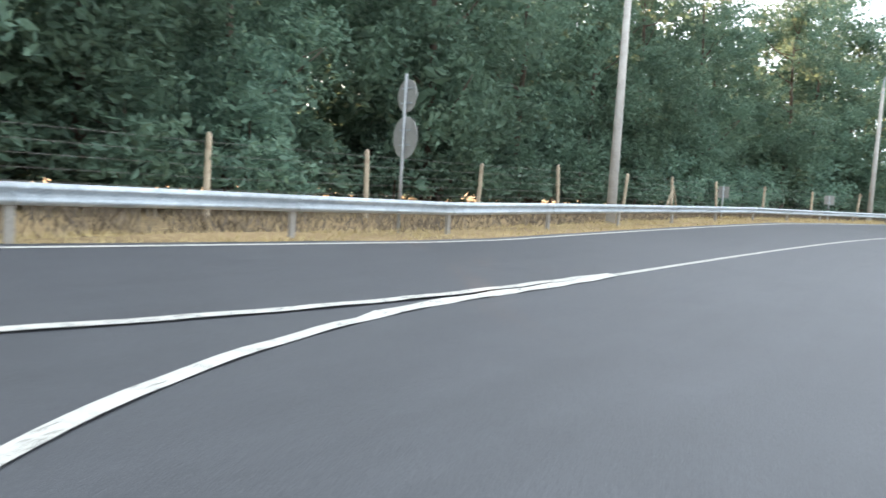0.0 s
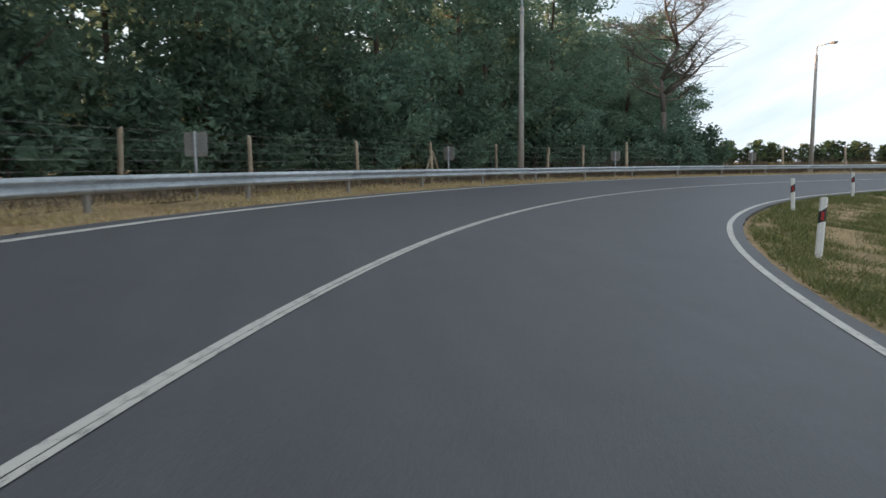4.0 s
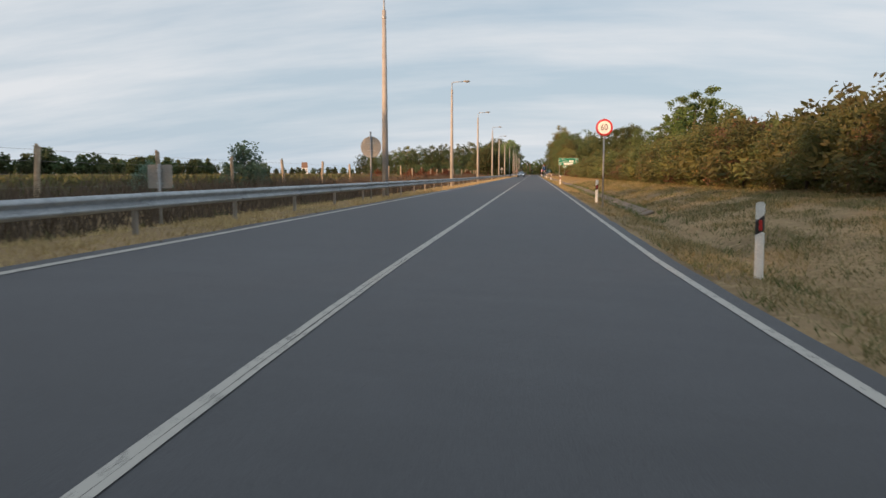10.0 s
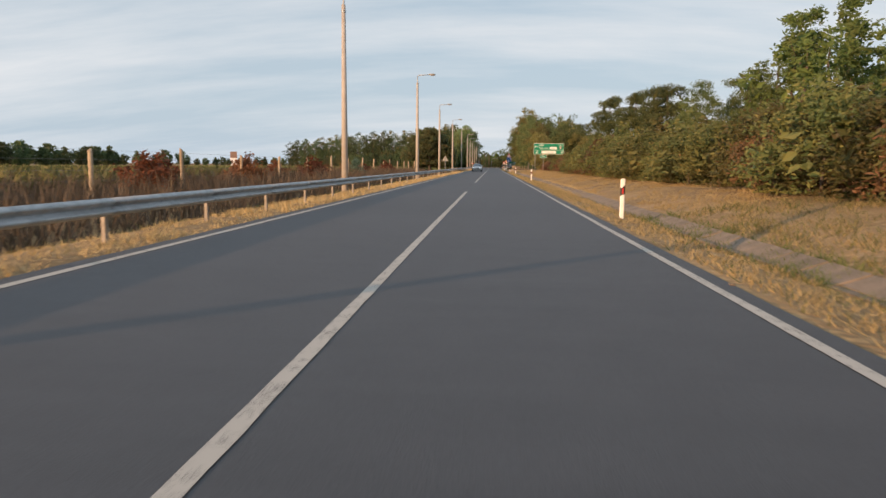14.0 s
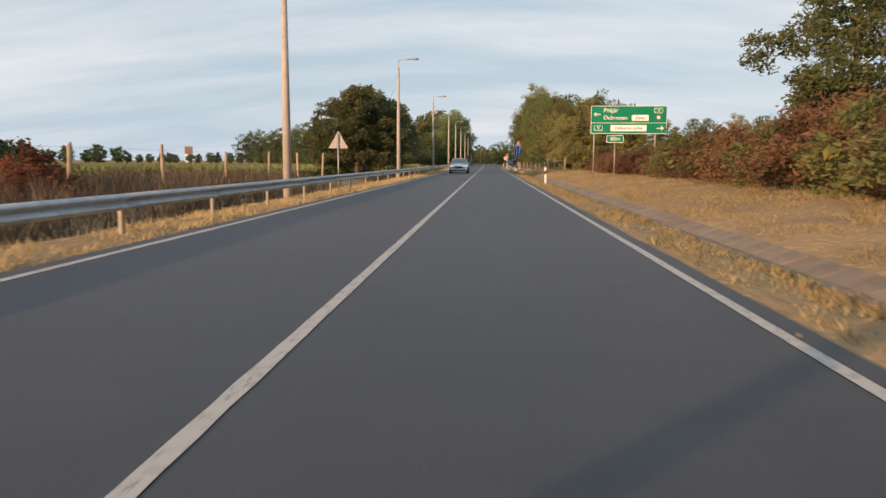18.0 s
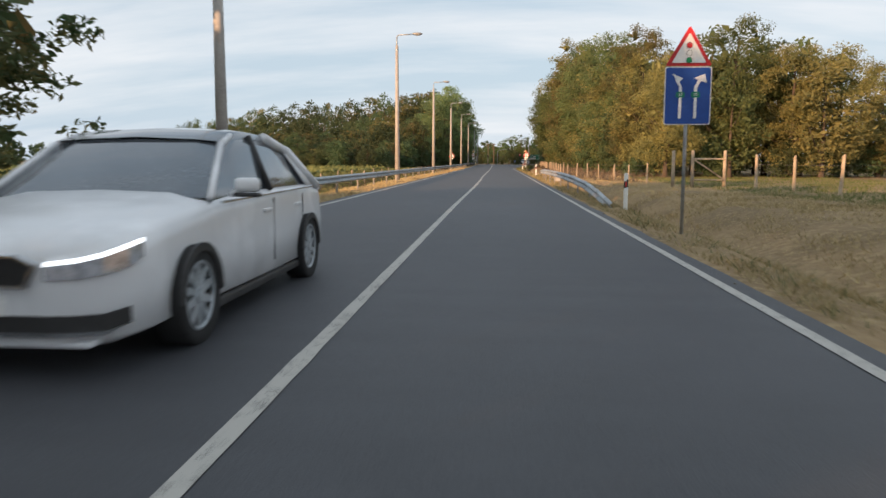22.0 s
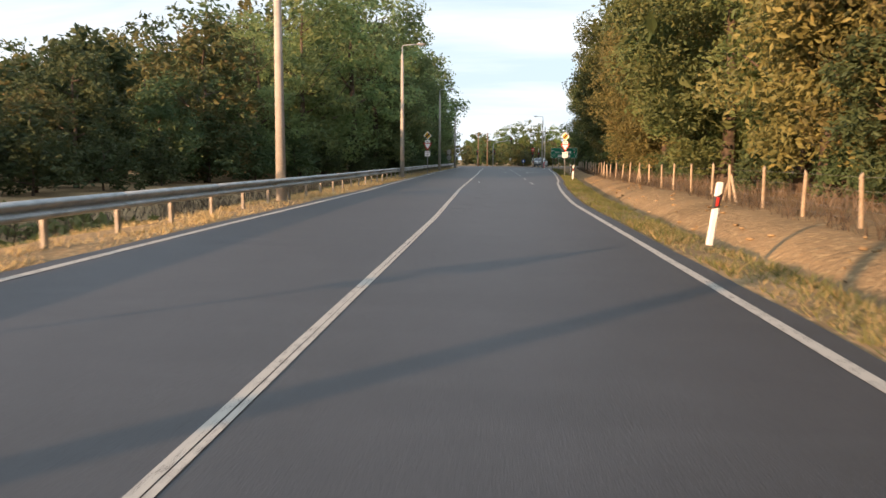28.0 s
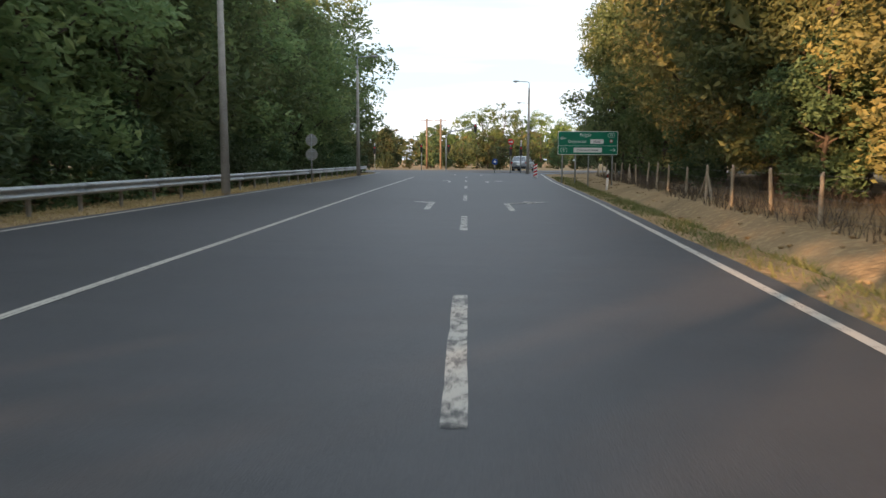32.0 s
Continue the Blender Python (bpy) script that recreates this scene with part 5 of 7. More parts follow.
def build_guardrails():
    # one rail runs along the whole left side: two stretches, each a thing
    for s0, s1, step in ((-152.0, 128.0, 4.0), (128.0, 404.0, 4.0)):
        x, y = xy(s0, rail_offset(s0))
        ob = thing("guardrail", Matrix(), "long galvanised steel guardrail with a W-shaped beam on steel posts", "guardrail", "guardrails")
        s = s0
        while s < s1 - 0.1:
            a = xy(s, rail_offset(s))
            b = xy(s + step, rail_offset(s + step))
            za, zb = float(tilt_z(s, -4.6)) + rail_z(s), float(tilt_z(s + step, -4.6)) + rail_z(s + step)
            d = Vector((b[0] - a[0], b[1] - a[1], zb - za))
            yaw = math.atan2(d.y, d.x)
            m = Matrix.Translation((a[0], a[1], za)) @ Matrix.Rotation(yaw, 4, "Z") @ Matrix.Rotation(-math.asin(d.z / d.length), 4, "Y") @ Matrix.Diagonal((d.length / 4.0, 1, float(np.interp(s, (-12, 0), (0.80, 0.86))), 1))
            shared("beam", BEAM4, ob, m)
            for k in range(2 if s > 286 else 1):
                q = s + k * 2.0
                px, py = xy(q, rail_offset(q) - 0.075)
                shared("post", POST, ob, Matrix.Translation((px, py, float(tilt_z(q, -4.6)) + rail_z(q) - 0.54)) @ Matrix.Rotation(yaw, 4, "Z"))
                bx, by = xy(q, rail_offset(q) + 0.005)
                if s > -130 and int(s / 4) % 2 == 0 and k == 0:
                    shared("bolt", BOLT, ob, Matrix.Translation((bx, by, float(tilt_z(q, -4.6)) + rail_z(q))) @ Matrix.Rotation(yaw, 4, "Z"))
            s += step
    # the short rail on the right, its ends bent down and away
    ob = thing("guardrail", Matrix(), "short galvanised guardrail beside a culvert with lowered ends", "guardrail", "guardrails")
    pts = [(4.35, 206.6, -0.1), (4.3, 209.0, 0.14), (4.25, 211.8, 0.33), (4.22, 215.5, 0.43), (4.2, 219.5, 0.49), (4.2, 223.5, 0.51), (4.2, 227.5, 0.51), (4.2, 231.5, 0.51), (4.2, 235.4, 0.5), (4.22, 238.0, 0.47), (4.26, 240.4, 0.37)]
    for (ax, ay, az), (bx, by, bz) in zip(pts[:-1], pts[1:]):
        d = Vector((bx - ax, by - ay, bz - az))
        yaw = math.atan2(-d.y, -d.x)
        m = Matrix.Translation((bx, by, bz)) @ Matrix.Rotation(yaw, 4, "Z") @ Matrix.Rotation(math.asin(d.z / d.length), 4, "Y") @ Matrix.Diagonal((d.length / 4.0, 1, 1, 1))
        shared("beam", BEAM4, ob, m)
        if az > 0.1:
            shared("post", POST, ob, Matrix.Translation((ax + 0.08, ay, az - 0.56)) @ Matrix.Rotation(yaw, 4, "Z"))


# ---- street lamps ----
def lamp_model():
    ob = thing("street_lamp", Matrix(), "tall tapered concrete street lamp with a short steel arm", "street lamp", "street lamps")
    bm = bmesh.new()
    tube(bm, (0, 0, -0.6), (0, 0, 7.95), 0.155, 0.085, 16)
    part("pole", bm, POLE, ob, smooth=True)
    bm = bmesh.new()
    tube(bm, (0, 0, 7.7), (0, 0, 8.42), 0.042, 0.038, 10)
    pts = [Vector((0, 0, 8.40)), Vector((0.04, 0, 8.50)), Vector((0.14, 0, 8.54)), Vector((0.95, 0, 8.58))]
    for a, b in zip(pts[:-1], pts[1:]):
        tube(bm, a, b, 0.034, 0.034, 8)
    part("arm", bm, ZINC, ob, "grey steel bracket arm", smooth=True)
    bm = bmesh.new()
    bmesh.ops.create_uvsphere(bm, u_segments=14, v_segments=8, radius=0.5, matrix=Matrix.Translation((1.2, 0, 8.60)) @ Matrix.Diagonal((0.62, 0.25, 0.16, 1)))
    hd = part("luminaire", bm, SIGNBACK, ob, "grey lamp head", smooth=True)
    bm = bmesh.new()
    bmesh.ops.create_uvsphere(bm, u_segments=12, v_segments=6, radius=0.5, matrix=Matrix.Translation((1.24, 0, 8.555)) @ Matrix.Diagonal((0.42, 0.19, 0.14, 1)))
    part("glass_bowl", bm, LIGHT_GLASS, hd, "clear glass bowl", smooth=True)
    bm = bmesh.new()
    tube(bm, (0, 0, 7.62), (0, 0, 7.72), 0.098, 0.098, 14)
    part("collar", bm, ZINC, ob)
    return ob


def build_lamps():
    model = lamp_model()
    made = 0
    for x, y in ((63.14, -78.11), (33.34, -74.0), (8.83, -58.57), (-2.89, -34.79), (-5.09, -7.27), (-4.72, 20.73), (-5.05, 50.3), (-5.2, 81.2), (-5.05, 111.0), (-5.3, 140.5), (-5.3, 170.7), (-5.15, 202.3),
                 (-4.85, 229.8), (-5.0, 256.3), (-5.0, 282.0), (-4.85, 305.5), (-4.85, 333.3), (-4.7, 363.9), (-4.7, 394.0), (8.9, 409.4), (11.0, 436.0), (-14, 437.0)):
        s, o = (v[0] for v in along(np.array([x]), np.array([y])))
        turn = math.degrees(heading(s)) if o < 0 else 180.0
        m = pose(x, y, top(s, o) - 0.05, 0, 0, turn)
        if made == 0:
            model.matrix_basis = m
        else:
            copy_thing(model, m)
        made += 1


# ---- marker posts ----
def delineator_model():
    ob = thing("marker_post", Matrix(), "white plastic roadside marker post with black band and red reflector", "marker post", "marker posts")
    bm = bmesh.new()
    sec = [(-0.06, -0.02), (-0.035, -0.045), (0.035, -0.045), (0.06, -0.02), (0.045, 0.03), (-0.045, 0.03)]
    zs = (-0.2, 0.60)
    vs = [[bm.verts.new((x, y, z)) for x, y in sec] for z in zs]
    for i in range(6):
        bm.faces.new((vs[0][i], vs[0][(i + 1) % 6], vs[1][(i + 1) % 6], vs[1][i]))
    bm.faces.new(vs[1])
    part("body", bm, WHITE, ob)
    bm = bmesh.new()
    vs = [[bm.verts.new((x * 1.01, y * 1.01, z + (0.05 * (x / 0.06) if k else 0.03 * (x / 0.06)))) for x, y in sec] for k, z in enumerate((0.60, 0.80))]
    for i in range(6):
        bm.faces.new((vs[0][i], vs[0][(i + 1) % 6], vs[1][(i + 1) % 6], vs[1][i]))
    bm.faces.new(vs[0][::-1])
    bm.faces.new(vs[1])
    part("band", bm, BLACK, ob, "slanted black band")
    bm = bmesh.new()
    vs = [[bm.verts.new((x, y, z)) for x, y in sec] for z in (0.78, 0.97)]
    for v in vs[1]:
        v.co.z += -0.9 * v.co.y
    for i in range(6):
        bm.faces.new((vs[0][i], vs[0][(i + 1) % 6], vs[1][(i + 1) % 6], vs[1][i]))
    bm.faces.new(vs[1])
    part("top", bm, WHITE, ob)
    bm = bmesh.new()
    box(bm, 0, -0.049, 0.70, 0.042, 0.012, 0.14, 0.004)
    part("reflector", bm, RED, ob, "red reflector")
    return ob


def build_delineators():
    model = delineator_model()
    first = True
    tilt = random.Random(2)
    for s, o in ((-88.3, 5.65), (-75.2, 5.54), (-62.9, 5.29), (-51.1, 5.12), (-39.2, 5.30), (-27.9, 4.92), (-14.1, 4.98), (-0.8, 4.68), (21.4, 4.36), (68.4, 4.45), (114.5, 4.55), (160.8, 4.65), (206.8, 4.75), (251.4, 4.45), (296.6, 4.65), (337.0, 6.6), (379, 10.6)):
        x, y = xy(s, o)
        m = pose(x, y, top(s, o), 0, tilt.uniform(-2.5, 2.5) + (6 if s in (296.6, -11.5) else 0), math.degrees(heading(s)))
        if first:
            model.matrix_basis, first = m, False
        else:
            copy_thing(model, m)


# ---- signs ----
def post(ob, x, z0, z1, y=0.05, r=0.032):
    bm = bmesh.new()
    tube(bm, (x, y, z0), (x, y, z1), r, r, 12)
    return part("post", bm, STEEL, ob, "grey steel post", smooth=True)


def sheet(ob, name, outline, mat, depth=0.0, label="", thick=0.006):
    bm = bmesh.new()
    plate(bm, outline, -depth - thick, -depth)
    return part(name, bm, mat, ob, label)


def round_back(x, y, turn, discs, label, z=0.0, ht=2.7):
    ob = thing("road_sign", pose(x, y, z, 0, 0, turn), label, "road sign")
    post(ob, 0, -0.3, ht, -0.05)
    for cz, r in discs:
        b = sheet(ob, "sign_plate", disc(r, 0, cz), SIGNBACK, 0.0, "bare grey back of a round sign", 0.012)
        bm = bmesh.new()
        box(bm, 0, -0.025, cz + 0.14, 0.34, 0.03, 0.03)
        part("bracket", bm, ZINC, b)
        bm = bmesh.new()
        box(bm, 0, -0.025, cz - 0.14, 0.34, 0.03, 0.03)
        part("bracket", bm, ZINC, b)
    return ob


def warning(ob, side, cz, cx=0.0):
    sheet(ob, "sign_border", triangle(side, cz, cx=cx), SIGN_RED, 0.0, "red border")
    return sheet(ob, "sign_face", triangle(side * 0.74, cz - 0.005, cx=cx, r=0.035), SIGN_WHITE, 0.008, "white triangular face")


def build_signs():
    # two round signs seen from behind at the start of the bend
    x, y = 72.7, -78.5
    s = -120.5
    round_back(x, y, math.degrees(heading(s)) - 16, ((1.87 - top(s, -5.24), 0.40), (2.66 - top(s, -5.24), 0.31)), "two round traffic signs on one post seen from behind", top(s, -5.24), 3.0)
    round_back(-4.52, 17.0, 0, ((2.11 - top(17.0, -4.52), 0.40),), "round traffic sign on a post seen from behind", top(17.0, -4.52), 2.6)
    round_back(-4.5, 376.7, 0, ((2.2, 0.30), (1.5, 0.30)), "two round traffic signs on one post seen from behind", top(376, -4.5), 2.5)
    # panels of the bend, seen from behind
    for i, s in enumerate((-100.0, -88.0, -75.8, -64.1, -51.5, -39.5, -26.3, -12.4, 3.3)):
        o = -5.9
        x, y = xy(s, o)
        ob = thing("bend_marker", pose(x, y, top(s, o), 0, 0, math.degrees(heading(s)) + (-12 if i % 3 == 0 else 6)), "grey rectangular bend marker panel seen from behind", "road sign", "bend markers")
        post(ob, 0, -0.3, 1.36, -0.04, 0.032)
        p = sheet(ob, "panel", rounded(0.50, 0.48, 0.03, 0, 1.10), SIGNBACK, 0.0, "bare grey back of the panel", 0.012)
        for dz in (0.12, -0.14):
            bm = bmesh.new()
            box(bm, 0, -0.03, 1.10 + dz, 0.12, 0.03, 0.05)
            part("bracket", bm, ZINC, p)
    # speed limit
    ob = thing("speed_limit_sign", pose(4.29, 17.72, top(17.7, 4.29), 0, 0, 0), "round white speed limit sign with red border reading 60", "road sign")
    z = 2.83 - top(17.7, 4.29)
    post(ob, 0, -0.3, z + 0.34)
    sheet(ob, "sign_border", disc(0.315, 0, z), SIGN_RED, 0, "red border")
    f = sheet(ob, "sign_face", disc(0.245, 0, z), SIGN_WHITE, 0.008, "white face")
    writing("60", 0.33, SIGN_BLACK, f, 0, -0.018, z, squeeze=0.8)
    # triangle from behind
    ob = thing("road_sign", pose(-5.02, 147.5, top(147.5, -5.0)), "triangular warning sign on a post seen from behind", "road sign")
    post(ob, 0, -0.3, 2.35, -0.05)
    b = sheet(ob, "sign_plate", triangle(0.84, 1.98), SIGNBACK, 0, "bare grey back of a triangular sign", 0.012)
    bm = bmesh.new()
    box(bm, 0, -0.03, 1.9, 0.3, 0.03, 0.03)
    part("bracket", bm, ZINC, b)
    build_direction_sign(9.5, 161.4, 4.42, 1.62, 2.86, True)
    build_direction_sign(9.98, 381.7, 3.32, 1.3, 1.52, False)
    # lane arrows
    x0 = 4.45
    ob = thing("lane_sign", pose(x0, 199.0, top(199, x0)), "blue lane direction sign under a traffic light warning triangle", "road sign")
    z0 = -top(199, x0)
    post(ob, 0, -0.3, 3.3 + z0)
    sheet(ob, "border", rounded(0.80, 1.0, 0.04, 0, 2.34 + z0), SIGN_WHITE, 0, "white rim")
    f = sheet(ob, "sign_face", rounded(0.765, 0.965, 0.035, 0, 2.34 + z0), BLUE_SIGN, 0.008, "blue face")
    for q in (-1, 1):
        sheet(f, "arrow", [(q * 0.13 - 0.025, 1.95 + z0), (q * 0.13 + 0.025, 1.95 + z0), (q * 0.13 + 0.025, 2.48 + z0), (q * 0.20 + 0.03, 2.62 + z0), (q * 0.20 - 0.03, 2.62 + z0), (q * 0.13 - 0.025, 2.5 + z0)], SIGN_WHITE, 0.015, "white arrow")
        sheet(f, "arrow_head", [(q * 0.28, 2.72 + z0), (q * 0.24 + 0.075, 2.56 + z0), (q * 0.14 - 0.05 * q, 2.64 + z0)], SIGN_WHITE, 0.016)
        sheet(f, "shield", rounded(0.15, 0.10, 0.03, q * 0.13, 2.36 + z0), GREEN_SIGN, 0.018, "small green road shield")
        writing("35", 0.07, SIGN_WHITE, f, q * 0.13, -0.027, 2.36 + z0)
    g = warning(ob, 0.80, 3.08 + z0)
    for dz, mt in ((0.13, SIGN_RED), (0.0, SIGN_WHITE), (-0.12, SIGN_GREEN)):
        sheet(g, "signal_ring", disc(0.052, 0, 3.07 + dz + z0, 20), SIGN_BLACK, 0.014)
        sheet(g, "signal_spot", disc(0.045, 0, 3.07 + dz + z0, 20), mt, 0.022)
    # warning triangles either side
    for x, z in ((-5.12, 1.9), (4.84, 2.06)):
        ob = thing("warning_sign", pose(x, 285.7, top(285.7, x)), "triangular warning sign with red border on a steel post", "road sign", "warning signs")
        zz = z - top(285.7, x)
        post(ob, 0, -0.3, zz + 0.3)
        g = warning(ob, 0.84, zz)
        sheet(g, "symbol", [(-0.03, zz - 0.02), (0.03, zz - 0.02), (0.045, zz + 0.25), (-0.045, zz + 0.25)], SIGN_BLACK, 0.014, "black mark")
        sheet(g, "symbol", disc(0.035, 0, zz - 0.09, 14), SIGN_BLACK, 0.014)
        sheet(ob, "plate", rounded(0.40, 0.20, 0.02, 0, zz - 0.40), SIGN_WHITE, 0, "small white plate")
    # end of priority, give way, stop ahead
    for x, side in ((6.7, 1), (-4.2, -1)):
        ob = thing("priority_sign", pose(x, 344.3, top(344.3, x), 0, 0, -6 if side > 0 else 4), "signpost with yellow diamond, give way triangle and white stop plate", "road sign", "give way signs")
        zz = -top(344.3, x) + (0.04 if side < 0 else 0)
        post(ob, 0, -0.3, 3.35 + zz)
        r = 0.335
        dia = [(0, 3.08 + r + zz), (-r, 3.08 + zz), (0, 3.08 - r + zz), (r, 3.08 + zz)]
        sheet(ob, "diamond_rim", dia, SIGN_WHITE, 0, "white rim")
        r2 = 0.255
        d = sheet(ob, "diamond", [(0, 3.08 + r2 + zz), (-r2, 3.08 + zz), (0, 3.08 - r2 + zz), (r2, 3.08 + zz)], SIGN_YELLOW, 0.008, "yellow diamond")
        a = 0.16
        sheet(d, "stripe", [(-a - 0.035, 3.08 - a + 0.045 + zz), (-a + 0.045, 3.08 - a - 0.035 + zz), (a + 0.035, 3.08 + a - 0.045 + zz), (a - 0.045, 3.08 + a + 0.035 + zz)], SIGN_BLACK, 0.015, "black diagonal stripe")
        p = sheet(ob, "distance_plate", rounded(0.42, 0.21, 0.02, 0, 2.6 + zz), SIGN_WHITE, 0, "white distance plate")
        writing("100m", 0.16, SIGN_BLACK, p, 0, -0.014, 2.6 + zz, squeeze=0.85)
        sheet(ob, "triangle_border", triangle(0.73, 2.29 + zz, True), SIGN_RED, 0, "red border")
        sheet(ob, "triangle_face", triangle(0.50, 2.295 + zz, True, 0.03), SIGN_WHITE, 0.008, "white downward triangle")
        p = sheet(ob, "stop_plate", rounded(0.43, 0.42, 0.02, 0, 1.64 + zz), SIGN_WHITE, 0.002, "white plate")
        writing("STOP", 0.17, SIGN_BLACK, p, 0, -0.017, 1.74 + zz, squeeze=0.85)
        writing("100m", 0.15, SIGN_BLACK, p, 0, -0.017, 1.55 + zz, squeeze=0.85)


def build_direction_sign(cx, y, w, h, z0, far):
    g0 = top(y, cx)
    ob = thing("direction_sign", pose(cx, y, g0), "large green direction sign on steel posts with white lettering", "road sign", "direction signs")
    cz = z0 + h / 2 - g0
    k = w / 4.42
    for dx in (-0.45, 0.36) if far else (-0.42, -0.2, 0.02, 0.42):
        post(ob, dx * w, -0.5, cz + h / 2 - 0.05, 0.06, 0.04)
    b = sheet(ob, "board", rounded(w, h, 0.05, 0, cz), SIGN_WHITE, 0, "white rim of the board", 0.02)
    up, lo = h * 0.60, h * 0.37
    cu, cl = cz + h / 2 - up / 2 - 0.02, cz - h / 2 + lo / 2 + 0.02
    f1 = sheet(b, "upper_face", rounded(w - 0.05, up - 0.02, 0.04, 0, cu), GREEN_SIGN, 0.022, "green upper face")
    f2 = sheet(b, "lower_face", rounded(w - 0.05, lo - 0.02, 0.04, 0, cl), GREEN_SIGN, 0.022, "green lower face")
    e = -0.031

    def arrow(f, x, z, q, s):
        sheet(f, "arrow", [(x - q * 0.2 * s, z + 0.02 * s), (x - q * 0.2 * s, z - 0.02 * s), (x + q * 0.16 * s, z - 0.02 * s), (x + q * 0.16 * s, z + 0.02 * s)], SIGN_WHITE, 0.03, "white arrow")
        sheet(f, "arrow_head", [(x + q * 0.2 * s, z), (x + q * 0.04 * s, z + 0.13 * s), (x + q * 0.01 * s, z + 0.10 * s), (x + q * 0.13 * s, z), (x + q * 0.01 * s, z - 0.10 * s), (x + q * 0.04 * s, z - 0.13 * s)], SIGN_WHITE, 0.03)

    def shield(f, x, z):
        sheet(f, "shield_rim", rounded(0.5 * k, 0.30 * k, 0.09 * k, x, z), SIGN_WHITE, 0.03, "white shield rim")
        sheet(f, "shield", rounded(0.45 * k, 0.25 * k, 0.08 * k, x, z), GREEN_SIGN, 0.038, "green road shield")
        writing("35", 0.20 * k, SIGN_WHITE, f, x, e - 0.016, z)

    arrow(f1, -w * 0.42, cu + 0.02, -1, 1.05 * k)
    shield(f1, w * 0.39, cu + up * 0.24)
    sheet(f1, "ban_disc", disc(0.13 * k, w * 0.39, cu - up * 0.17), SIGN_RED, 0.03, "small red and white disc")
    sheet(f1, "ban_disc", disc(0.09 * k, w * 0.39, cu - up * 0.17), SIGN_WHITE, 0.038)
    writing("Polgár", 0.34 * k, SIGN_WHITE, f1, -w * 0.335 if far else -w * 0.14, e, cu + up * 0.25, "LEFT")
    writing("Debrecen-" if far else "Debrecen", 0.34 * k, SIGN_WHITE, f1, -w * 0.335, e, cu - up * 0.20, "LEFT")
    p = sheet(f1, "name_plate", rounded(0.98 * k, 0.34 * k, 0.04, w * 0.15, cu - up * 0.20), SIGN_WHITE, 0.03, "white name plate")
    writing("Józsa", 0.26 * k, SIGN_BLACK, p, w * 0.15, e - 0.010, cu - up * 0.20)
    arrow(f2, w * 0.42, cl, 1, 1.05 * k)
    shield(f2, -w * 0.40, cl)
    p = sheet(f2, "name_plate", rounded(2.1 * k, 0.36 * k, 0.04, -w * 0.0, cl), SIGN_WHITE, 0.03, "white name plate")
    writing("Debrecen észak", 0.25 * k, SIGN_BLACK, p, 0, e - 0.010, cl)
    if far:
        q = thing("distance_sign", pose(8.72, y - 0.12, g0), "small green distance sign reading 300m on its own post", "road sign")
        post(q, 0, -0.5, 2.72 - g0)
        r = sheet(q, "rim", rounded(1.0, 0.42, 0.05, 0, 2.54 - g0), SIGN_WHITE, 0, "white rim")
        r = sheet(q, "sign_face", rounded(0.95, 0.37, 0.04, 0, 2.54 - g0), GREEN_SIGN, 0.008, "green face")
        writing("300m", 0.27, SIGN_WHITE, r, 0, -0.02, 2.54 - g0)


# ---- fences ----
def fence_post_mesh(h, r):
    rng = np.random.default_rng(4)
    bm = bmesh.new()
    n = 9
    rows = []
    for i, z in enumerate((-0.4, 0.3, h * 0.6, h - 0.06, h)):
        k = r * (1.0 - 0.12 * z / h) * (0.82 if i == 4 else 1)
        rows.append([bm.verts.new((k * math.cos(6.283 * j / n) * rng.uniform(0.92, 1.06) + 0.012 * math.sin(z * 2), k * math.sin(6.283 * j / n), z + (0.05 * math.cos(6.283 * j / n) if i == 4 else 0))) for j in range(n)])
    for a, b in zip(rows[:-1], rows[1:]):
        for j in range(n):
            bm.faces.new((a[j], a[(j + 1) % n], b[(j + 1) % n], b[j]))
    bm.faces.new(rows[-1])
    for f in bm.faces:
        f.smooth = True
    me = bpy.data.meshes.new("post")
    bm.to_mesh(me)
    bm.free()
    me.materials.append(WOOD)
    return me


def strut_mesh(h):
    bm = bmesh.new()
    tube(bm, (0, 0, h * 0.78), (0.0, 0.75, -0.1), 0.045, 0.05, 7)
    me = bpy.data.meshes.new("strut")
    bm.to_mesh(me)
    bm.free()
    me.materials.append(WOOD)
    return me


def wire(parent, pts, r=0.0022):
    """One continuous three-sided wire through the posts."""
    v, f = [], []
    for x, y, z in pts:
        v += [(x - r, y, z - r * 0.6), (x + r, y, z - r * 0.6), (x, y, z + r)]
    for i in range(len(pts) - 1):
        for j in range(3):
            k = (j + 1) % 3
            f.append((i * 3 + j, i * 3 + k, i * 3 + 3 + k, i * 3 + 3 + j))
    return mesh_object("wire", v, f, WIRE, parent)


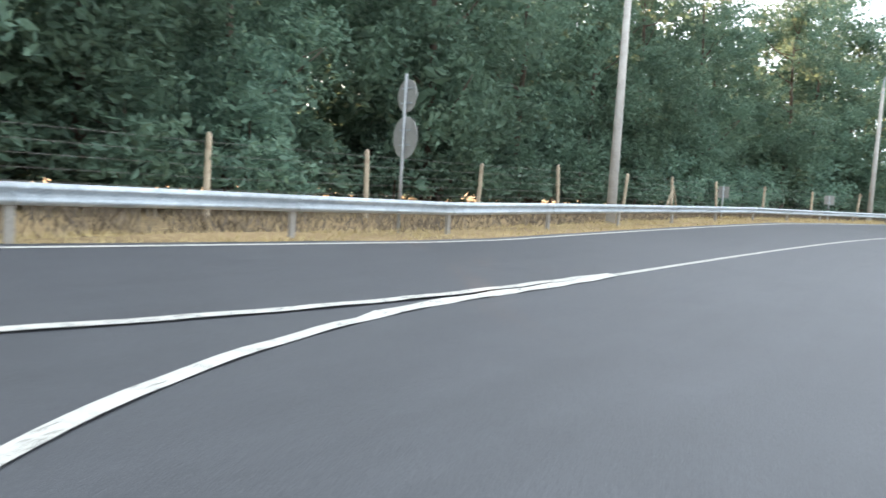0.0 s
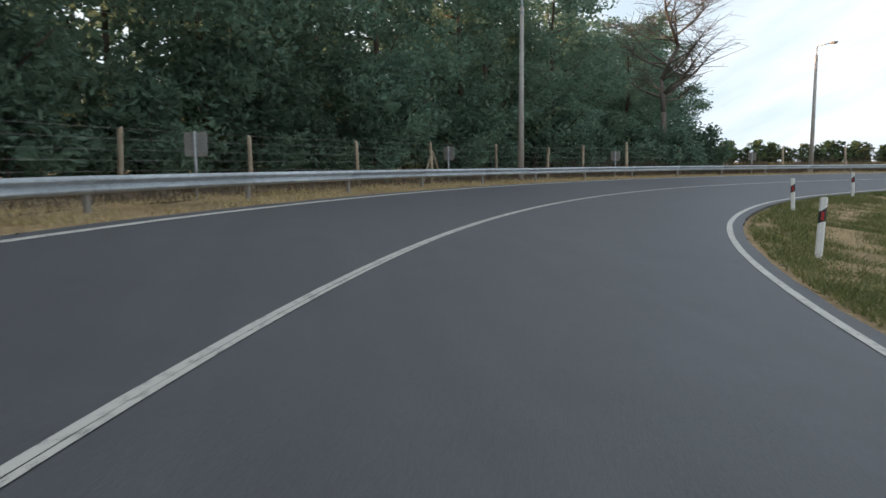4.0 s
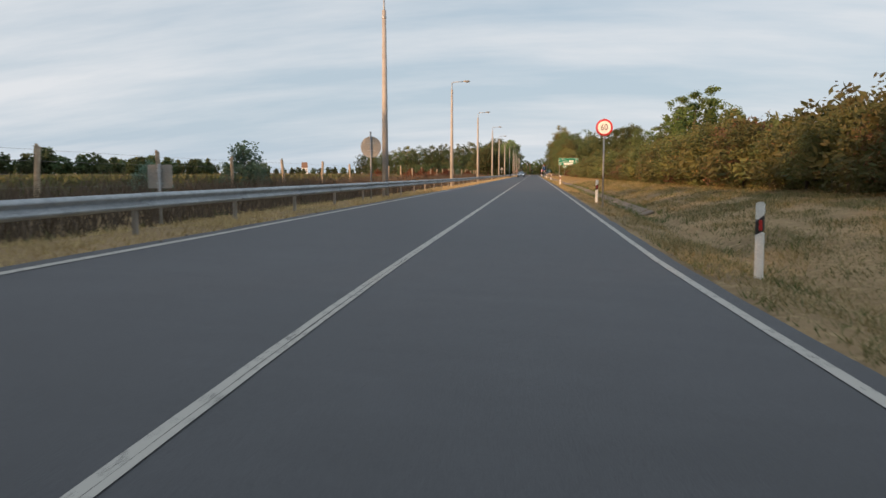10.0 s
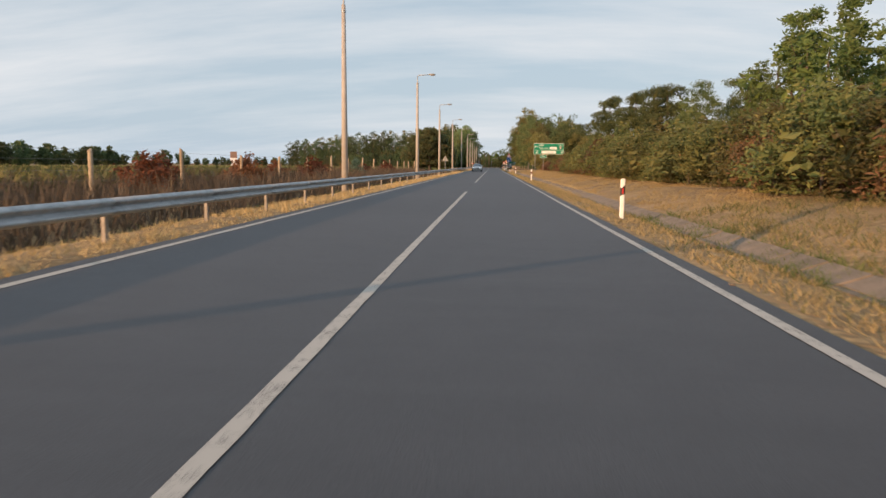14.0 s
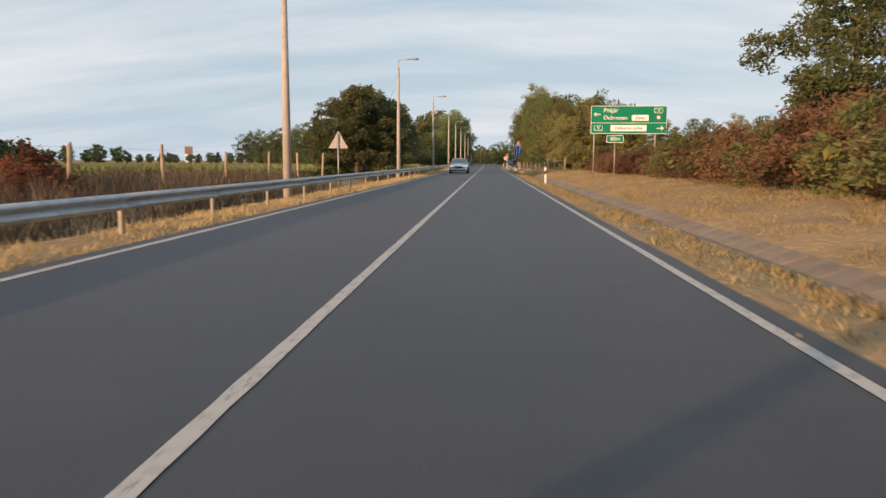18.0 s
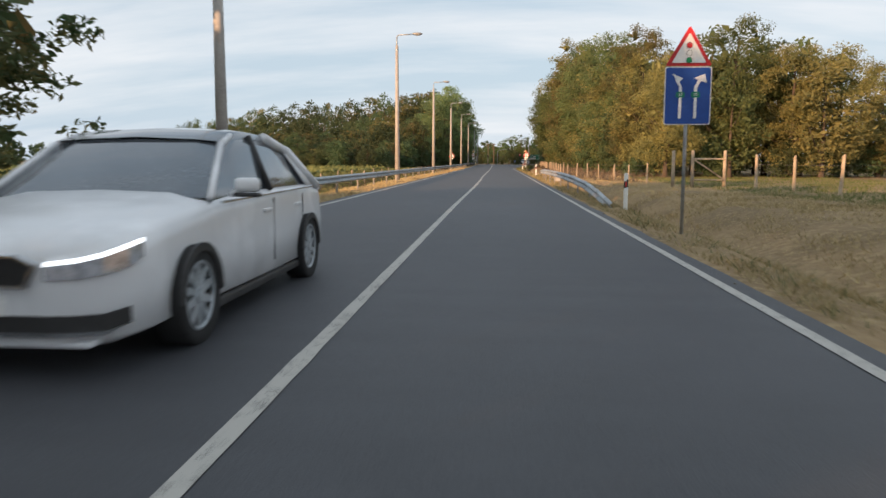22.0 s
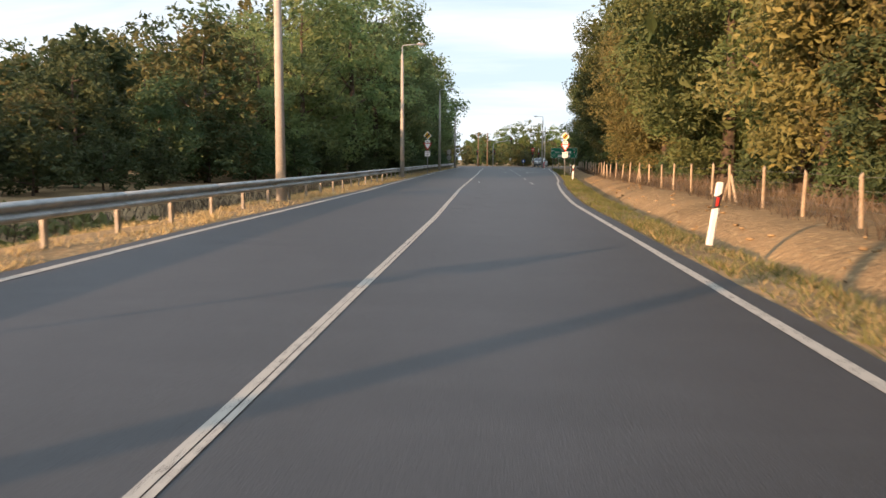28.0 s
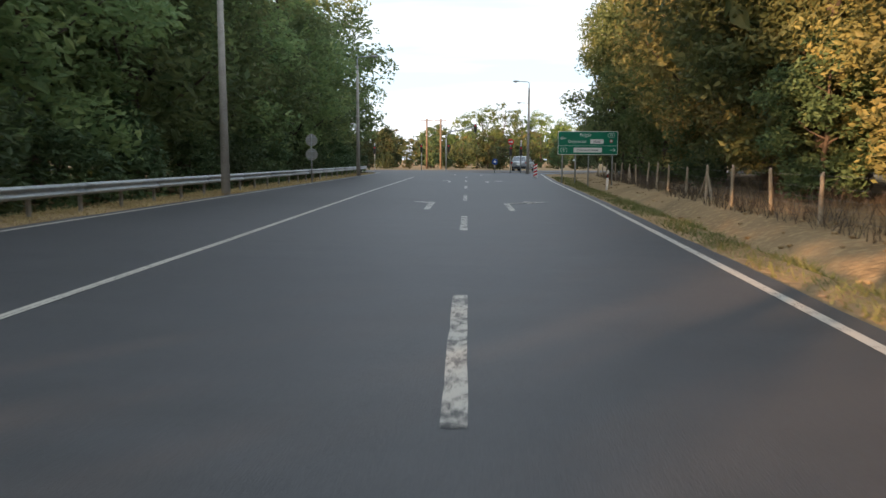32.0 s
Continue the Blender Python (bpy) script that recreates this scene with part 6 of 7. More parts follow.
def build_fences():
    rnd = random.Random(9)

    def run(stations, off, h, r, label, strands, mesh=None, braced=5, phase=2):
        ob = thing("fence", Matrix(), label, "fence", "fences")
        pm, sm = fence_post_mesh(h, r), strut_mesh(h)
        line = []
        for i, s in enumerate(stations):
            o = float(off(s)) + rnd.uniform(-0.08, 0.08)
            x, y = xy(s, o)
            z = top(s, o)
            k = rnd.uniform(0.93, 1.08)
            m = pose(x, y, z, rnd.uniform(-3.5, 3.5), rnd.uniform(-3.5, 3.5), rnd.uniform(0, 360)) @ Matrix.Diagonal((1, 1, k, 1))
            shared("post", pm, ob, m)
            if i % braced == phase:
                for q in (0, 180):
                    shared("strut", sm, ob, pose(x, y, z, 0, 0, math.degrees(heading(s)) + q))
            line.append((x, y, z))
        for z in strands:
            wire(ob, [(x, y, b + z + rnd.uniform(-0.015, 0.015)) for x, y, b in line], 0.0045 if h > 1.6 else 0.0026)
        if mesh:
            top_z, step = mesh
            v, f = [], []
            for (x0, y0, z0), (x1, y1, z1) in zip(line[:-1], line[1:]):
                d = math.hypot(x1 - x0, y1 - y0)
                n = max(1, int(d / step))
                for j in range(n):
                    t = j / n
                    x, y, z = x0 + (x1 - x0) * t, y0 + (y1 - y0) * t, z0 + (z1 - z0) * t
                    ux, uy = (x1 - x0) / d * 0.0014, (y1 - y0) / d * 0.0014
                    k = len(v)
                    v += [(x - ux, y - uy, z + 0.03), (x + ux, y + uy, z + 0.03), (x + ux, y + uy, z + top_z), (x - ux, y - uy, z + top_z)]
                    f.append((k, k + 1, k + 2, k + 3))
            g = mesh_object("mesh_wire", v, f, WIRE, ob, "upright wires of the fence mesh")
            g["kind"] = "stuff"

    left = lambda s: np.interp(s, (-140, -110, -35, -8, 20, 180), (-10.5, -9.2, -9.2, -10.4, -12.0, -12.2))  # noqa: E731
    run([-141.0 + 4.8 * i for i in range(7)] + [-107.5, -102.2, -97.8, -93.3, -88.8, -83.7, -79.1, -74.5, -70.0, -65.0, -60.6, -56.4, -52.6, -49.8, -46.4], left, 1.70, 0.075,
        "old wire fence on weathered wooden posts behind the guardrail", (0.35, 0.6, 0.85, 1.1, 1.35, 1.6), None, 8, 1)
    run([-46.3, -41.8, -38.2, -32.6, -26.7, -20.3, -13.8, -7.5, -0.2] + [7.0 + 7.35 * i for i in range(25)], left, 1.86, 0.085,
        "old wire fence on tall weathered wooden posts behind the guardrail", (0.4, 0.75, 1.1, 1.45, 1.75), None, 40, 2)
    run(np.arange(228, 402, 3.1), fence_offset, 1.08, 0.05, "wire mesh fence on pale wooden posts beside the oak wood", (0.15, 0.32, 0.5, 0.72, 0.98), (0.72, 0.15), 6)
    run(np.arange(190, 224, 3.4), lambda s: np.interp(s, (190, 224), (16.5, 12.5)), 1.5, 0.07, "wire fence on wooden posts beside a field track", (0.4, 0.75, 1.1), None, 4)
    run(np.arange(200, 300, 4.0), lambda s: np.interp(s, (200, 300), (-8.3, -7.6)), 0.95, 0.045, "low fence of thin wooden stakes at the field's edge", (0.5, 0.8), None, 50)
    # gate at the track
    ob = thing("field_gate", pose(10.4, 222.0, top(222, 10.4)), "wooden field gate with a diagonal brace", "gate")
    for x in (-0.9, 0.0, 1.5):
        bm = bmesh.new()
        tube(bm, (x, 0, -0.4), (x, 0, 1.75), 0.085, 0.075, 9)
        part("post", bm, WOOD, ob, smooth=True)
    for z in (0.35, 1.35):
        bm = bmesh.new()
        tube(bm, (0.0, -0.07, z), (1.5, -0.07, z), 0.04, 0.035, 7)
        part("rail", bm, WOOD, ob)
    bm = bmesh.new()
    tube(bm, (0.0, -0.09, 1.35), (1.5, -0.09, 0.35), 0.04, 0.035, 7)
    part("brace", bm, WOOD, ob)


# ---- gutter of concrete slabs ----
def build_gutter():
    ob = thing("gutter", Matrix(), "gutter of sloping concrete slabs at the foot of the bank", "gutter")
    ob["kind"] = "structure"
    bm = bmesh.new()
    box(bm, 0, 0, 0, 0.42, 1.16, 0.08, 0.014)
    a = bpy.data.meshes.new("slab")
    bm.to_mesh(a)
    bm.free()
    a.materials.append(CONCRETE)
    rnd = random.Random(4)
    bm = bmesh.new()
    box(bm, 0, 0, 0, 0.22, 1.16, 0.06, 0.012)
    b = bpy.data.meshes.new("slab")
    bm.to_mesh(b)
    bm.free()
    b.materials.append(CONCRETE)
    for i in range(140):
        s = 16 + i * 1.2
        rl = float(right_line(s))
        z = top(s, rl + 2.0) + rnd.uniform(-0.008, 0.008)
        shared("slab", b, ob, pose(rl + 1.90, s, z + 0.015, rnd.uniform(-0.6, 0.6), 4 + rnd.uniform(-2, 2), rnd.uniform(-0.6, 0.6)))
        shared("slab", a, ob, pose(rl + 2.20, s, z + 0.075, rnd.uniform(-0.6, 0.6), -20 + rnd.uniform(-2, 2), rnd.uniform(-0.8, 0.8)))


def build_culvert():
    """The concrete head of a pipe under the track."""
    x, y = 6.4, 244.0
    ob = thing("culvert_head", pose(x, y, top(y, x) - 0.12, 0, 0, -4), "weathered concrete culvert head in the ditch", "culvert")
    bm = bmesh.new()
    box(bm, 0, 0, 0.36, 1.9, 0.3, 0.15, 0.03)
    part("capping", bm, CULVERT, ob)
    bm = bmesh.new()
    for cx in (-0.68, 0.68):
        box(bm, cx, 0.02, -0.05, 0.5, 0.28, 0.66, 0.02)
    part("wall", bm, CULVERT, ob)
    bm = bmesh.new()
    n = 20
    rows = [[bm.verts.new((r * math.cos(6.2832 * i / n), yy, 0.0 + r * math.sin(6.2832 * i / n))) for i in range(n)] for r, yy in ((0.5, -0.1), (0.42, -0.1), (0.42, 1.2))]
    for p, q in zip(rows[:-1], rows[1:]):
        for i in range(n):
            bm.faces.new((p[i], p[(i + 1) % n], q[(i + 1) % n], q[i]))
    part("pipe", bm, CULVERT, ob, smooth=True)

# ---- cars ----
def car_body(ob, paint, L, W, H, hood=0.93, saloon=True):
    """A car along y with its nose at y = -L/2; built from cross-sections along its length."""
    # stations: y, half width at sill, half width at shoulder, sill z, shoulder z, deck z
    if saloon:
        st = [(-0.500, 0.50, 0.52, 0.30, 0.66, 0.70), (-0.494, 0.66, 0.68, 0.24, 0.70, 0.75), (-0.480, 0.79, 0.80, 0.20, 0.735, 0.80), (-0.452, 0.88, 0.88, 0.19, 0.77, 0.845), (-0.40, 0.935, 0.925, 0.19, 0.81, 0.89), (-0.30, 0.95, 0.94, 0.20, 0.86, 0.95), (-0.205, 0.95, 0.94, 0.20, 0.90, 1.00),
              (0.0, 0.96, 0.95, 0.20, 0.93, 1.0), (0.2, 0.96, 0.95, 0.20, 0.935, 0.985), (0.33, 0.95, 0.94, 0.21, 0.935, 0.99), (0.42, 0.93, 0.92, 0.23, 0.93, 1.0), (0.475, 0.88, 0.86, 0.28, 0.90, 0.98), (0.5, 0.78, 0.76, 0.38, 0.82, 0.90)]
        roof = [(-0.215, 0.0), (-0.08, 0.80), (-0.02, 0.95), (0.07, 1.0), (0.16, 0.965), (0.27, 0.74), (0.40, 0.16), (0.42, 0.0)]
    else:
        st = [(-0.500, 0.70, 0.74, 0.40, 0.70, 0.82), (-0.485, 0.84, 0.86, 0.28, 0.82, 0.95), (-0.44, 0.92, 0.92, 0.24, 0.92, 1.03), (-0.33, 0.95, 0.94, 0.24, 0.98, 1.08), (-0.22, 0.95, 0.94, 0.24, 1.00, 1.12),
              (0.0, 0.96, 0.95, 0.24, 1.02, 1.1), (0.25, 0.96, 0.95, 0.24, 1.04, 1.1), (0.40, 0.94, 0.93, 0.26, 1.05, 1.12), (0.48, 0.90, 0.88, 0.30, 1.04, 1.12), (0.5, 0.82, 0.80, 0.42, 1.0, 1.08)]
        roof = [(-0.21, 0.0), (-0.10, 0.82), (-0.03, 0.97), (0.12, 1.0), (0.30, 0.97), (0.42, 0.85), (0.485, 0.1), (0.49, 0.0)]
    k = H / 1.47 if saloon else H / 1.66
    bm = bmesh.new()
    rings = []
    hw = W / 2
    for y, a, b, z0, z1, z2 in st:
        sec = [(0, z0), (a * 0.86, z0), (a * 0.99, z0 + 0.06), (a, (z0 + z1) / 2), (b * 1.0, z1 - 0.10), (b * 0.985, z1 - 0.02), (b * 0.93, z1 + 0.03), (b * 0.6, z2 - 0.015), (0, z2)]
        pts = [(x * hw, y * L, z * k) for x, z in sec] + [(-x * hw, y * L, z * k) for x, z in sec[-2:0:-1]]
        rings.append([bm.verts.new(p) for p in pts])
    n = len(rings[0])
    for p, q in zip(rings[:-1], rings[1:]):
        for i in range(n):
            bm.faces.new((p[i], p[(i + 1) % n], q[(i + 1) % n], q[i]))
    bm.faces.new(rings[0][::-1])
    bm.faces.new(rings[-1])
    bmesh.ops.recalc_face_normals(bm, faces=bm.faces)
    body = part("body", bm, paint, ob, smooth=True)
    # cabin: roof shell and glass
    deck = 0.95 * k if saloon else 1.05 * k
    wid = lambda f: hw * (0.90 - 0.22 * f)  # noqa: E731

    def shell(name, mat, ys, inset, lift):
        bm = bmesh.new()
        rows = []
        for y, f in ys:
            z = deck + (H - deck) * f
            w = wid(f) - inset
            wl = hw * 0.90 - inset
            rows.append([bm.verts.new(p) for p in ((wl, y * L, deck - 0.08), (wl + (w - wl) * 0.75, y * L, deck + (z - deck) * 0.75), (w * 0.96, y * L, z - 0.03 * f + lift), (w * 0.7, y * L, z + lift), (0, y * L, z + 0.015 * f + lift),
                                                   (-w * 0.7, y * L, z + lift), (-w * 0.96, y * L, z - 0.03 * f + lift), (-wl - (w - wl) * 0.75, y * L, deck + (z - deck) * 0.75), (-wl, y * L, deck - 0.08))])
        for p, q in zip(rows[:-1], rows[1:]):
            for i in range(8):
                bm.faces.new((p[i], p[i + 1], q[i + 1], q[i]))
        bmesh.ops.recalc_face_normals(bm, faces=bm.faces)
        return part(name, bm, mat, ob, smooth=True)

    shell("cabin_glass", CAR_GLASS, roof, 0.0, 0.0)["label"] = "dark reflecting glass"
    # roof skin and pillars over the glass
    bm = bmesh.new()
    top_ys = [r for r in roof if r[1] >= 0.7]
    rows = []
    for y, f in top_ys:
        z = deck + (H - deck) * f
        w = wid(f)
        rows.append([bm.verts.new(p) for p in ((w * 1.01, y * L, z - 0.07 * f), (w * 0.97, y * L, z - 0.02 * f + 0.012), (w * 0.7, y * L, z + 0.012), (0, y * L, z + 0.03), (-w * 0.7, y * L, z + 0.012), (-w * 0.97, y * L, z - 0.02 * f + 0.012), (-w * 1.01, y * L, z - 0.07 * f))])
    for p, q in zip(rows[:-1], rows[1:]):
        for i in range(6):
            bm.faces.new((p[i], p[i + 1], q[i + 1], q[i]))
    bmesh.ops.recalc_face_normals(bm, faces=bm.faces)
    part("roof", bm, CAR_GLASS if saloon else paint, ob, "dark glass roof" if saloon else "", smooth=True)
    for q in (1, -1) if saloon else ():
        bm, prev = bmesh.new(), None
        for y, f, low in ((0.235, 0.82, 0.80), (0.27, 0.74, 0.45), (0.31, 0.56, 0.10), (0.36, 0.35, 0.0), (0.40, 0.16, 0.0), (0.44, 0.04, 0.0)):
            row = []
            for g in (low, (low + f) / 2, f, f):
                w = hw * 0.90 + (wid(f) - hw * 0.90) * g / max(f, 0.01) + 0.012
                row.append(bm.verts.new((q * w * (0.93 if len(row) == 3 else 1), y * L, deck - 0.06 * (g < 0.01) + (H - deck) * g + (0.016 if len(row) == 3 else 0))))
            for a, b in zip(row[:-1], row[1:]) if prev else ():
                i = row.index(a)
                bm.faces.new((prev[i], a, b, prev[i + 1]))
            prev = row
        bmesh.ops.recalc_face_normals(bm, faces=bm.faces)
        bmesh.ops.solidify(bm, geom=bm.faces[:], thickness=0.008)
        part("rear_quarter", bm, paint, ob, smooth=True)
    for q in (1, -1):
        for (y0, f0), (y1, f1), r in (((roof[0][0], 0.0), (roof[1][0], roof[1][1]), 0.026), (roof[1], roof[2], 0.024), ((0.07, 0.0), (0.075, 0.97), 0.03), (roof[-3], (roof[-2][0], 0.05), 0.06), (roof[-4], roof[-3], 0.05)):
            bm = bmesh.new()
            tube(bm, (q * (hw * 0.90 + (wid(f0) - hw * 0.90) * 1.0 + 0.004), y0 * L, deck + (H - deck) * f0 - 0.03 * (f0 > 0)), (q * (wid(f1) + 0.004), y1 * L, deck + (H - deck) * f1 - 0.03), r, r, 8)
            part("pillar", bm, BLACK if (y0 == 0.07) else paint, ob, smooth=True)
        bm = bmesh.new()
        tube(bm, (q * hw * 0.965, -0.2 * L, deck - 0.035), (q * hw * 0.965, 0.33 * L, deck - 0.005), 0.012, 0.012, 6)
        part("window_trim", bm, CHROME, ob, "chrome strip")
        bm = bmesh.new()
        box(bm, q * (hw + 0.10), -0.165 * L, deck + 0.085, 0.18, 0.10, 0.105, 0.035)
        tube(bm, (q * (hw - 0.04), -0.16 * L, deck + 0.01), (q * (hw + 0.06), -0.163 * L, deck + 0.06), 0.022, 0.02, 6)
        mr = part("mirror", bm, paint, ob, smooth=True)
        bm = bmesh.new()
        box(bm, q * (hw + 0.10), -0.165 * L, deck + 0.012, 0.19, 0.10, 0.03, 0.012)
        part("mirror_base", bm, BLACK, mr, "black underside")
        for y in (0.0, 0.2):
            bm = bmesh.new()
            box(bm, q * (hw * 0.955), y * L + 0.1, deck - 0.16, 0.03, 0.2, 0.03, 0.01)
            part("door_handle", bm, paint, ob)
            bm = bmesh.new()
            tube(bm, (q * hw * 0.962, y * L + 0.26, 0.34), (q * hw * 0.950, y * L + 0.30, deck - 0.06), 0.005, 0.005, 4)
            part("door_gap", bm, BLACK, ob)
        bm = bmesh.new()
        box(bm, q * hw * 0.93, 0, 0.20, 0.05, L * 0.46, 0.07, 0.02)
        part("sill", bm, BLACK, ob)
    return body, deck


def wheel(ob, x, y, r, side):
    bm = bmesh.new()
    prof = [(r * 0.66, 0.095), (r * 0.93, 0.11), (r, 0.085), (r, -0.085), (r * 0.93, -0.11), (r * 0.66, -0.095)]
    n = 28
    rows = [[bm.verts.new((px, rad * math.cos(6.28319 * i / n), rad * math.sin(6.28319 * i / n))) for i in range(n)] for rad, px in prof]
    for a, b in zip(rows[:-1], rows[1:]):
        for i in range(n):
            bm.faces.new((a[i], a[(i + 1) % n], b[(i + 1) % n], b[i]))
    bmesh.ops.recalc_face_normals(bm, faces=bm.faces)
    w = part("wheel", bm, TYRE, ob, "black tyre", smooth=True)
    w.matrix_basis = Matrix.Translation((x, y, r))
    bm = bmesh.new()
    bmesh.ops.create_cone(bm, cap_ends=True, segments=28, radius1=r * 0.68, radius2=r * 0.68, depth=0.05, matrix=pose(side * 0.03, 0, 0, 0, 90))
    part("well", bm, BLACK, w)
    bm = bmesh.new()
    for i in range(10):
        a = 6.28319 * i / 10
        box(bm, 0, 0, r * 0.36, 0.025, 0.05, r * 0.66, 0.006, Matrix.Translation((side * 0.075, 0, 0)) @ Matrix.Rotation(a, 4, "X"))
    bmesh.ops.create_cone(bm, cap_ends=True, segments=16, radius1=r * 0.2, radius2=r * 0.16, depth=0.04, matrix=pose(side * 0.08, 0, 0, 0, 90 * side))
    for i in range(28):
        a, b = 6.28319 * i / 28, 6.28319 * (i + 1) / 28
        tube(bm, (side * 0.085, r * 0.66 * math.cos(a), r * 0.66 * math.sin(a)), (side * 0.085, r * 0.66 * math.cos(b), r * 0.66 * math.sin(b)), 0.016, 0.016, 5)
    part("rim", bm, ZINC, w, "grey spoked alloy rim")


def wheel_arch(ob, x, y, r, side):
    bm = bmesh.new()
    n = 16
    for i in range(n):
        a, b = math.pi * i / n, math.pi * (i + 1) / n
        vs = [bm.verts.new((x, y + rr * math.cos(t), r * 0.98 + rr * math.sin(t))) for t, rr in ((a, r * 0.9), (b, r * 0.9), (b, r * 1.06), (a, r * 1.06))]
        bm.faces.new(vs)
    bmesh.ops.remove_doubles(bm, verts=bm.verts[:], dist=0.001)
    bmesh.ops.solidify(bm, geom=bm.faces[:], thickness=0.02)
    part("wheel_arch", bm, BLACK, ob)


def sedan(m):
    ob = thing("saloon_car", m, "white saloon car with chrome grille on the oncoming lane", "car")
    L, W, H = 4.87, 1.86, 1.47
    car_body(ob, CAR_WHITE, L, W, H)
    for q in (1, -1):
        for y in (-1.47, 1.37):
            wheel(ob, q * (W / 2 - 0.10), y, 0.335, q)
            wheel_arch(ob, q * (W / 2 + 0.002), y, 0.335, q)
        # headlight wrapped round the front corner, lens and bright strip
        lamp_y = (-0.5, -0.494, -0.480, -0.452, -0.425)
        for nm, mt, lo, hi, out_by, lab in (("headlight", LIGHT_GLASS, (0.575, 0.585, 0.60, 0.625, 0.67), (0.675, 0.695, 0.72, 0.755, 0.775), 0.012, "slim clear headlight"),
                                            ("running_light", LIGHT_ON, (0.655, 0.672, 0.697, 0.733, 0.755), (0.677, 0.697, 0.722, 0.757, 0.777), 0.020, "lit white daytime strip")):
            bm, prev = bmesh.new(), None
            for y, b, z0, z1 in zip(lamp_y, (0.50, 0.68, 0.80, 0.88, 0.905), lo, hi):
                row = [bm.verts.new((q * (b * W / 2 + out_by), y * L - out_by, z)) for z in (z0, z1)]
                if prev:
                    bm.faces.new((prev[0], row[0], row[1], prev[1]))
                prev = row
            bmesh.ops.recalc_face_normals(bm, faces=bm.faces)
            bmesh.ops.solidify(bm, geom=bm.faces[:], thickness=0.012)
            part(nm, bm, mt, ob, lab)
    bm = bmesh.new()
    plate(bm, [(-0.38, 0.55), (0.38, 0.55), (0.44, 0.66), (0.34, 0.70), (-0.34, 0.70), (-0.44, 0.66)], -2.462, -2.40)
    g = part("grille", bm, BLACK, ob, "black slatted grille")
    for i in range(14):
        bm = bmesh.new()
        box(bm, -0.36 + 0.055 * i, -2.465, 0.62, 0.010, 0.014, 0.12)
        part("slat", bm, TYRE, g)
    bm = bmesh.new()
    for a, b in (((-0.44, 0.66), (-0.34, 0.705)), ((-0.34, 0.705), (0.34, 0.705)), ((0.34, 0.705), (0.44, 0.66)), ((0.44, 0.66), (0.38, 0.545)), ((0.38, 0.545), (-0.38, 0.545)), ((-0.38, 0.545), (-0.44, 0.66))):
        tube(bm, (a[0], -2.460, a[1]), (b[0], -2.460, b[1]), 0.014, 0.014, 6)
    part("grille_frame", bm, CHROME, ob, "chrome frame")
    # lower intake wrapped round the bumper, with a chrome strip along it
    wrap = [(-0.452, -0.88), (-0.480, -0.795), (-0.494, -0.67), (-0.5, -0.51), (-0.5, 0.51), (-0.494, 0.67), (-0.480, 0.795), (-0.452, 0.88)]
    for nm, mt, z0, z1, out_by, lab in (("lower_grille", BLACK, 0.27, 0.385, 0.012, "black lower intake"), ("intake_trim", CHROME, 0.275, 0.295, 0.024, "chrome strip")):
        bm, prev = bmesh.new(), None
        for i, (y, b) in enumerate(wrap):
            e = 0.02 if i in (0, 7) else 0.0
            row = [bm.verts.new((b * W / 2 + math.copysign(out_by, b), y * L - out_by, z)) for z in (z0 + e + (0.03 if i in (0, 7) else 0), z1 + e)]
            if prev:
                bm.faces.new((prev[0], row[0], row[1], prev[1]))
            prev = row
        bmesh.ops.recalc_face_normals(bm, faces=bm.faces)
        bmesh.ops.solidify(bm, geom=bm.faces[:], thickness=0.012)
        part(nm, bm, mt, ob, lab)
    bm = bmesh.new()
    box(bm, 0, -2.36, 0.225, 1.40, 0.12, 0.035, 0.012)
    part("front_lip", bm, CAR_WHITE, ob)
    bm = bmesh.new()
    box(bm, 0, -2.448, 0.44, 0.52, 0.015, 0.11, 0.004)
    part("number_plate", bm, SIGN_WHITE, ob, "blank white number plate")
    return ob


def suv(m):
    ob = thing("estate_car", m, "silver off-road car turning at the junction", "car")
    L, W, H = 4.5, 1.84, 1.64
    car_body(ob, CAR_SILVER, L, W, H, saloon=False)
    for q in (1, -1):
        for y in (-1.4, 1.3):
            wheel(ob, q * (W / 2 - 0.10), y, 0.35, q)
            wheel_arch(ob, q * (W / 2 + 0.002), y, 0.35, q)
        bm = bmesh.new()
        box(bm, q * 0.74, 2.19, 0.92, 0.26, 0.12, 0.16, 0.02)
        part("tail_light", bm, TAIL, ob, "red tail light")
    bm = bmesh.new()
    box(bm, 0, 2.245, 0.72, 0.52, 0.015, 0.11, 0.004)
    part("number_plate", bm, SIGN_WHITE, ob, "blank white number plate")
    bm = bmesh.new()
    box(bm, 0, 2.2, 0.42, 1.6, 0.14, 0.22, 0.04)
    part("bumper", bm, BLACK, ob)
    return ob


# ---- the junction ----
def signal_head(ob, x, z, y=-0.1):
    bm = bmesh.new()
    box(bm, x, y, z, 0.30, 0.22, 0.95, 0.03)
    h = part("signal_head", bm, BLACK, ob, "black signal housing")
    for dz, mt in ((0.29, SIGN_RED), (0.0, SIGN_BLACK), (-0.29, SIGN_BLACK)):
        bm = bmesh.new()
        bmesh.ops.create_cone(bm, cap_ends=True, segments=16, radius1=0.10, radius2=0.10, depth=0.03, matrix=pose(x, y - 0.115, z + dz, 90))
        part("lens", bm, mt, h)


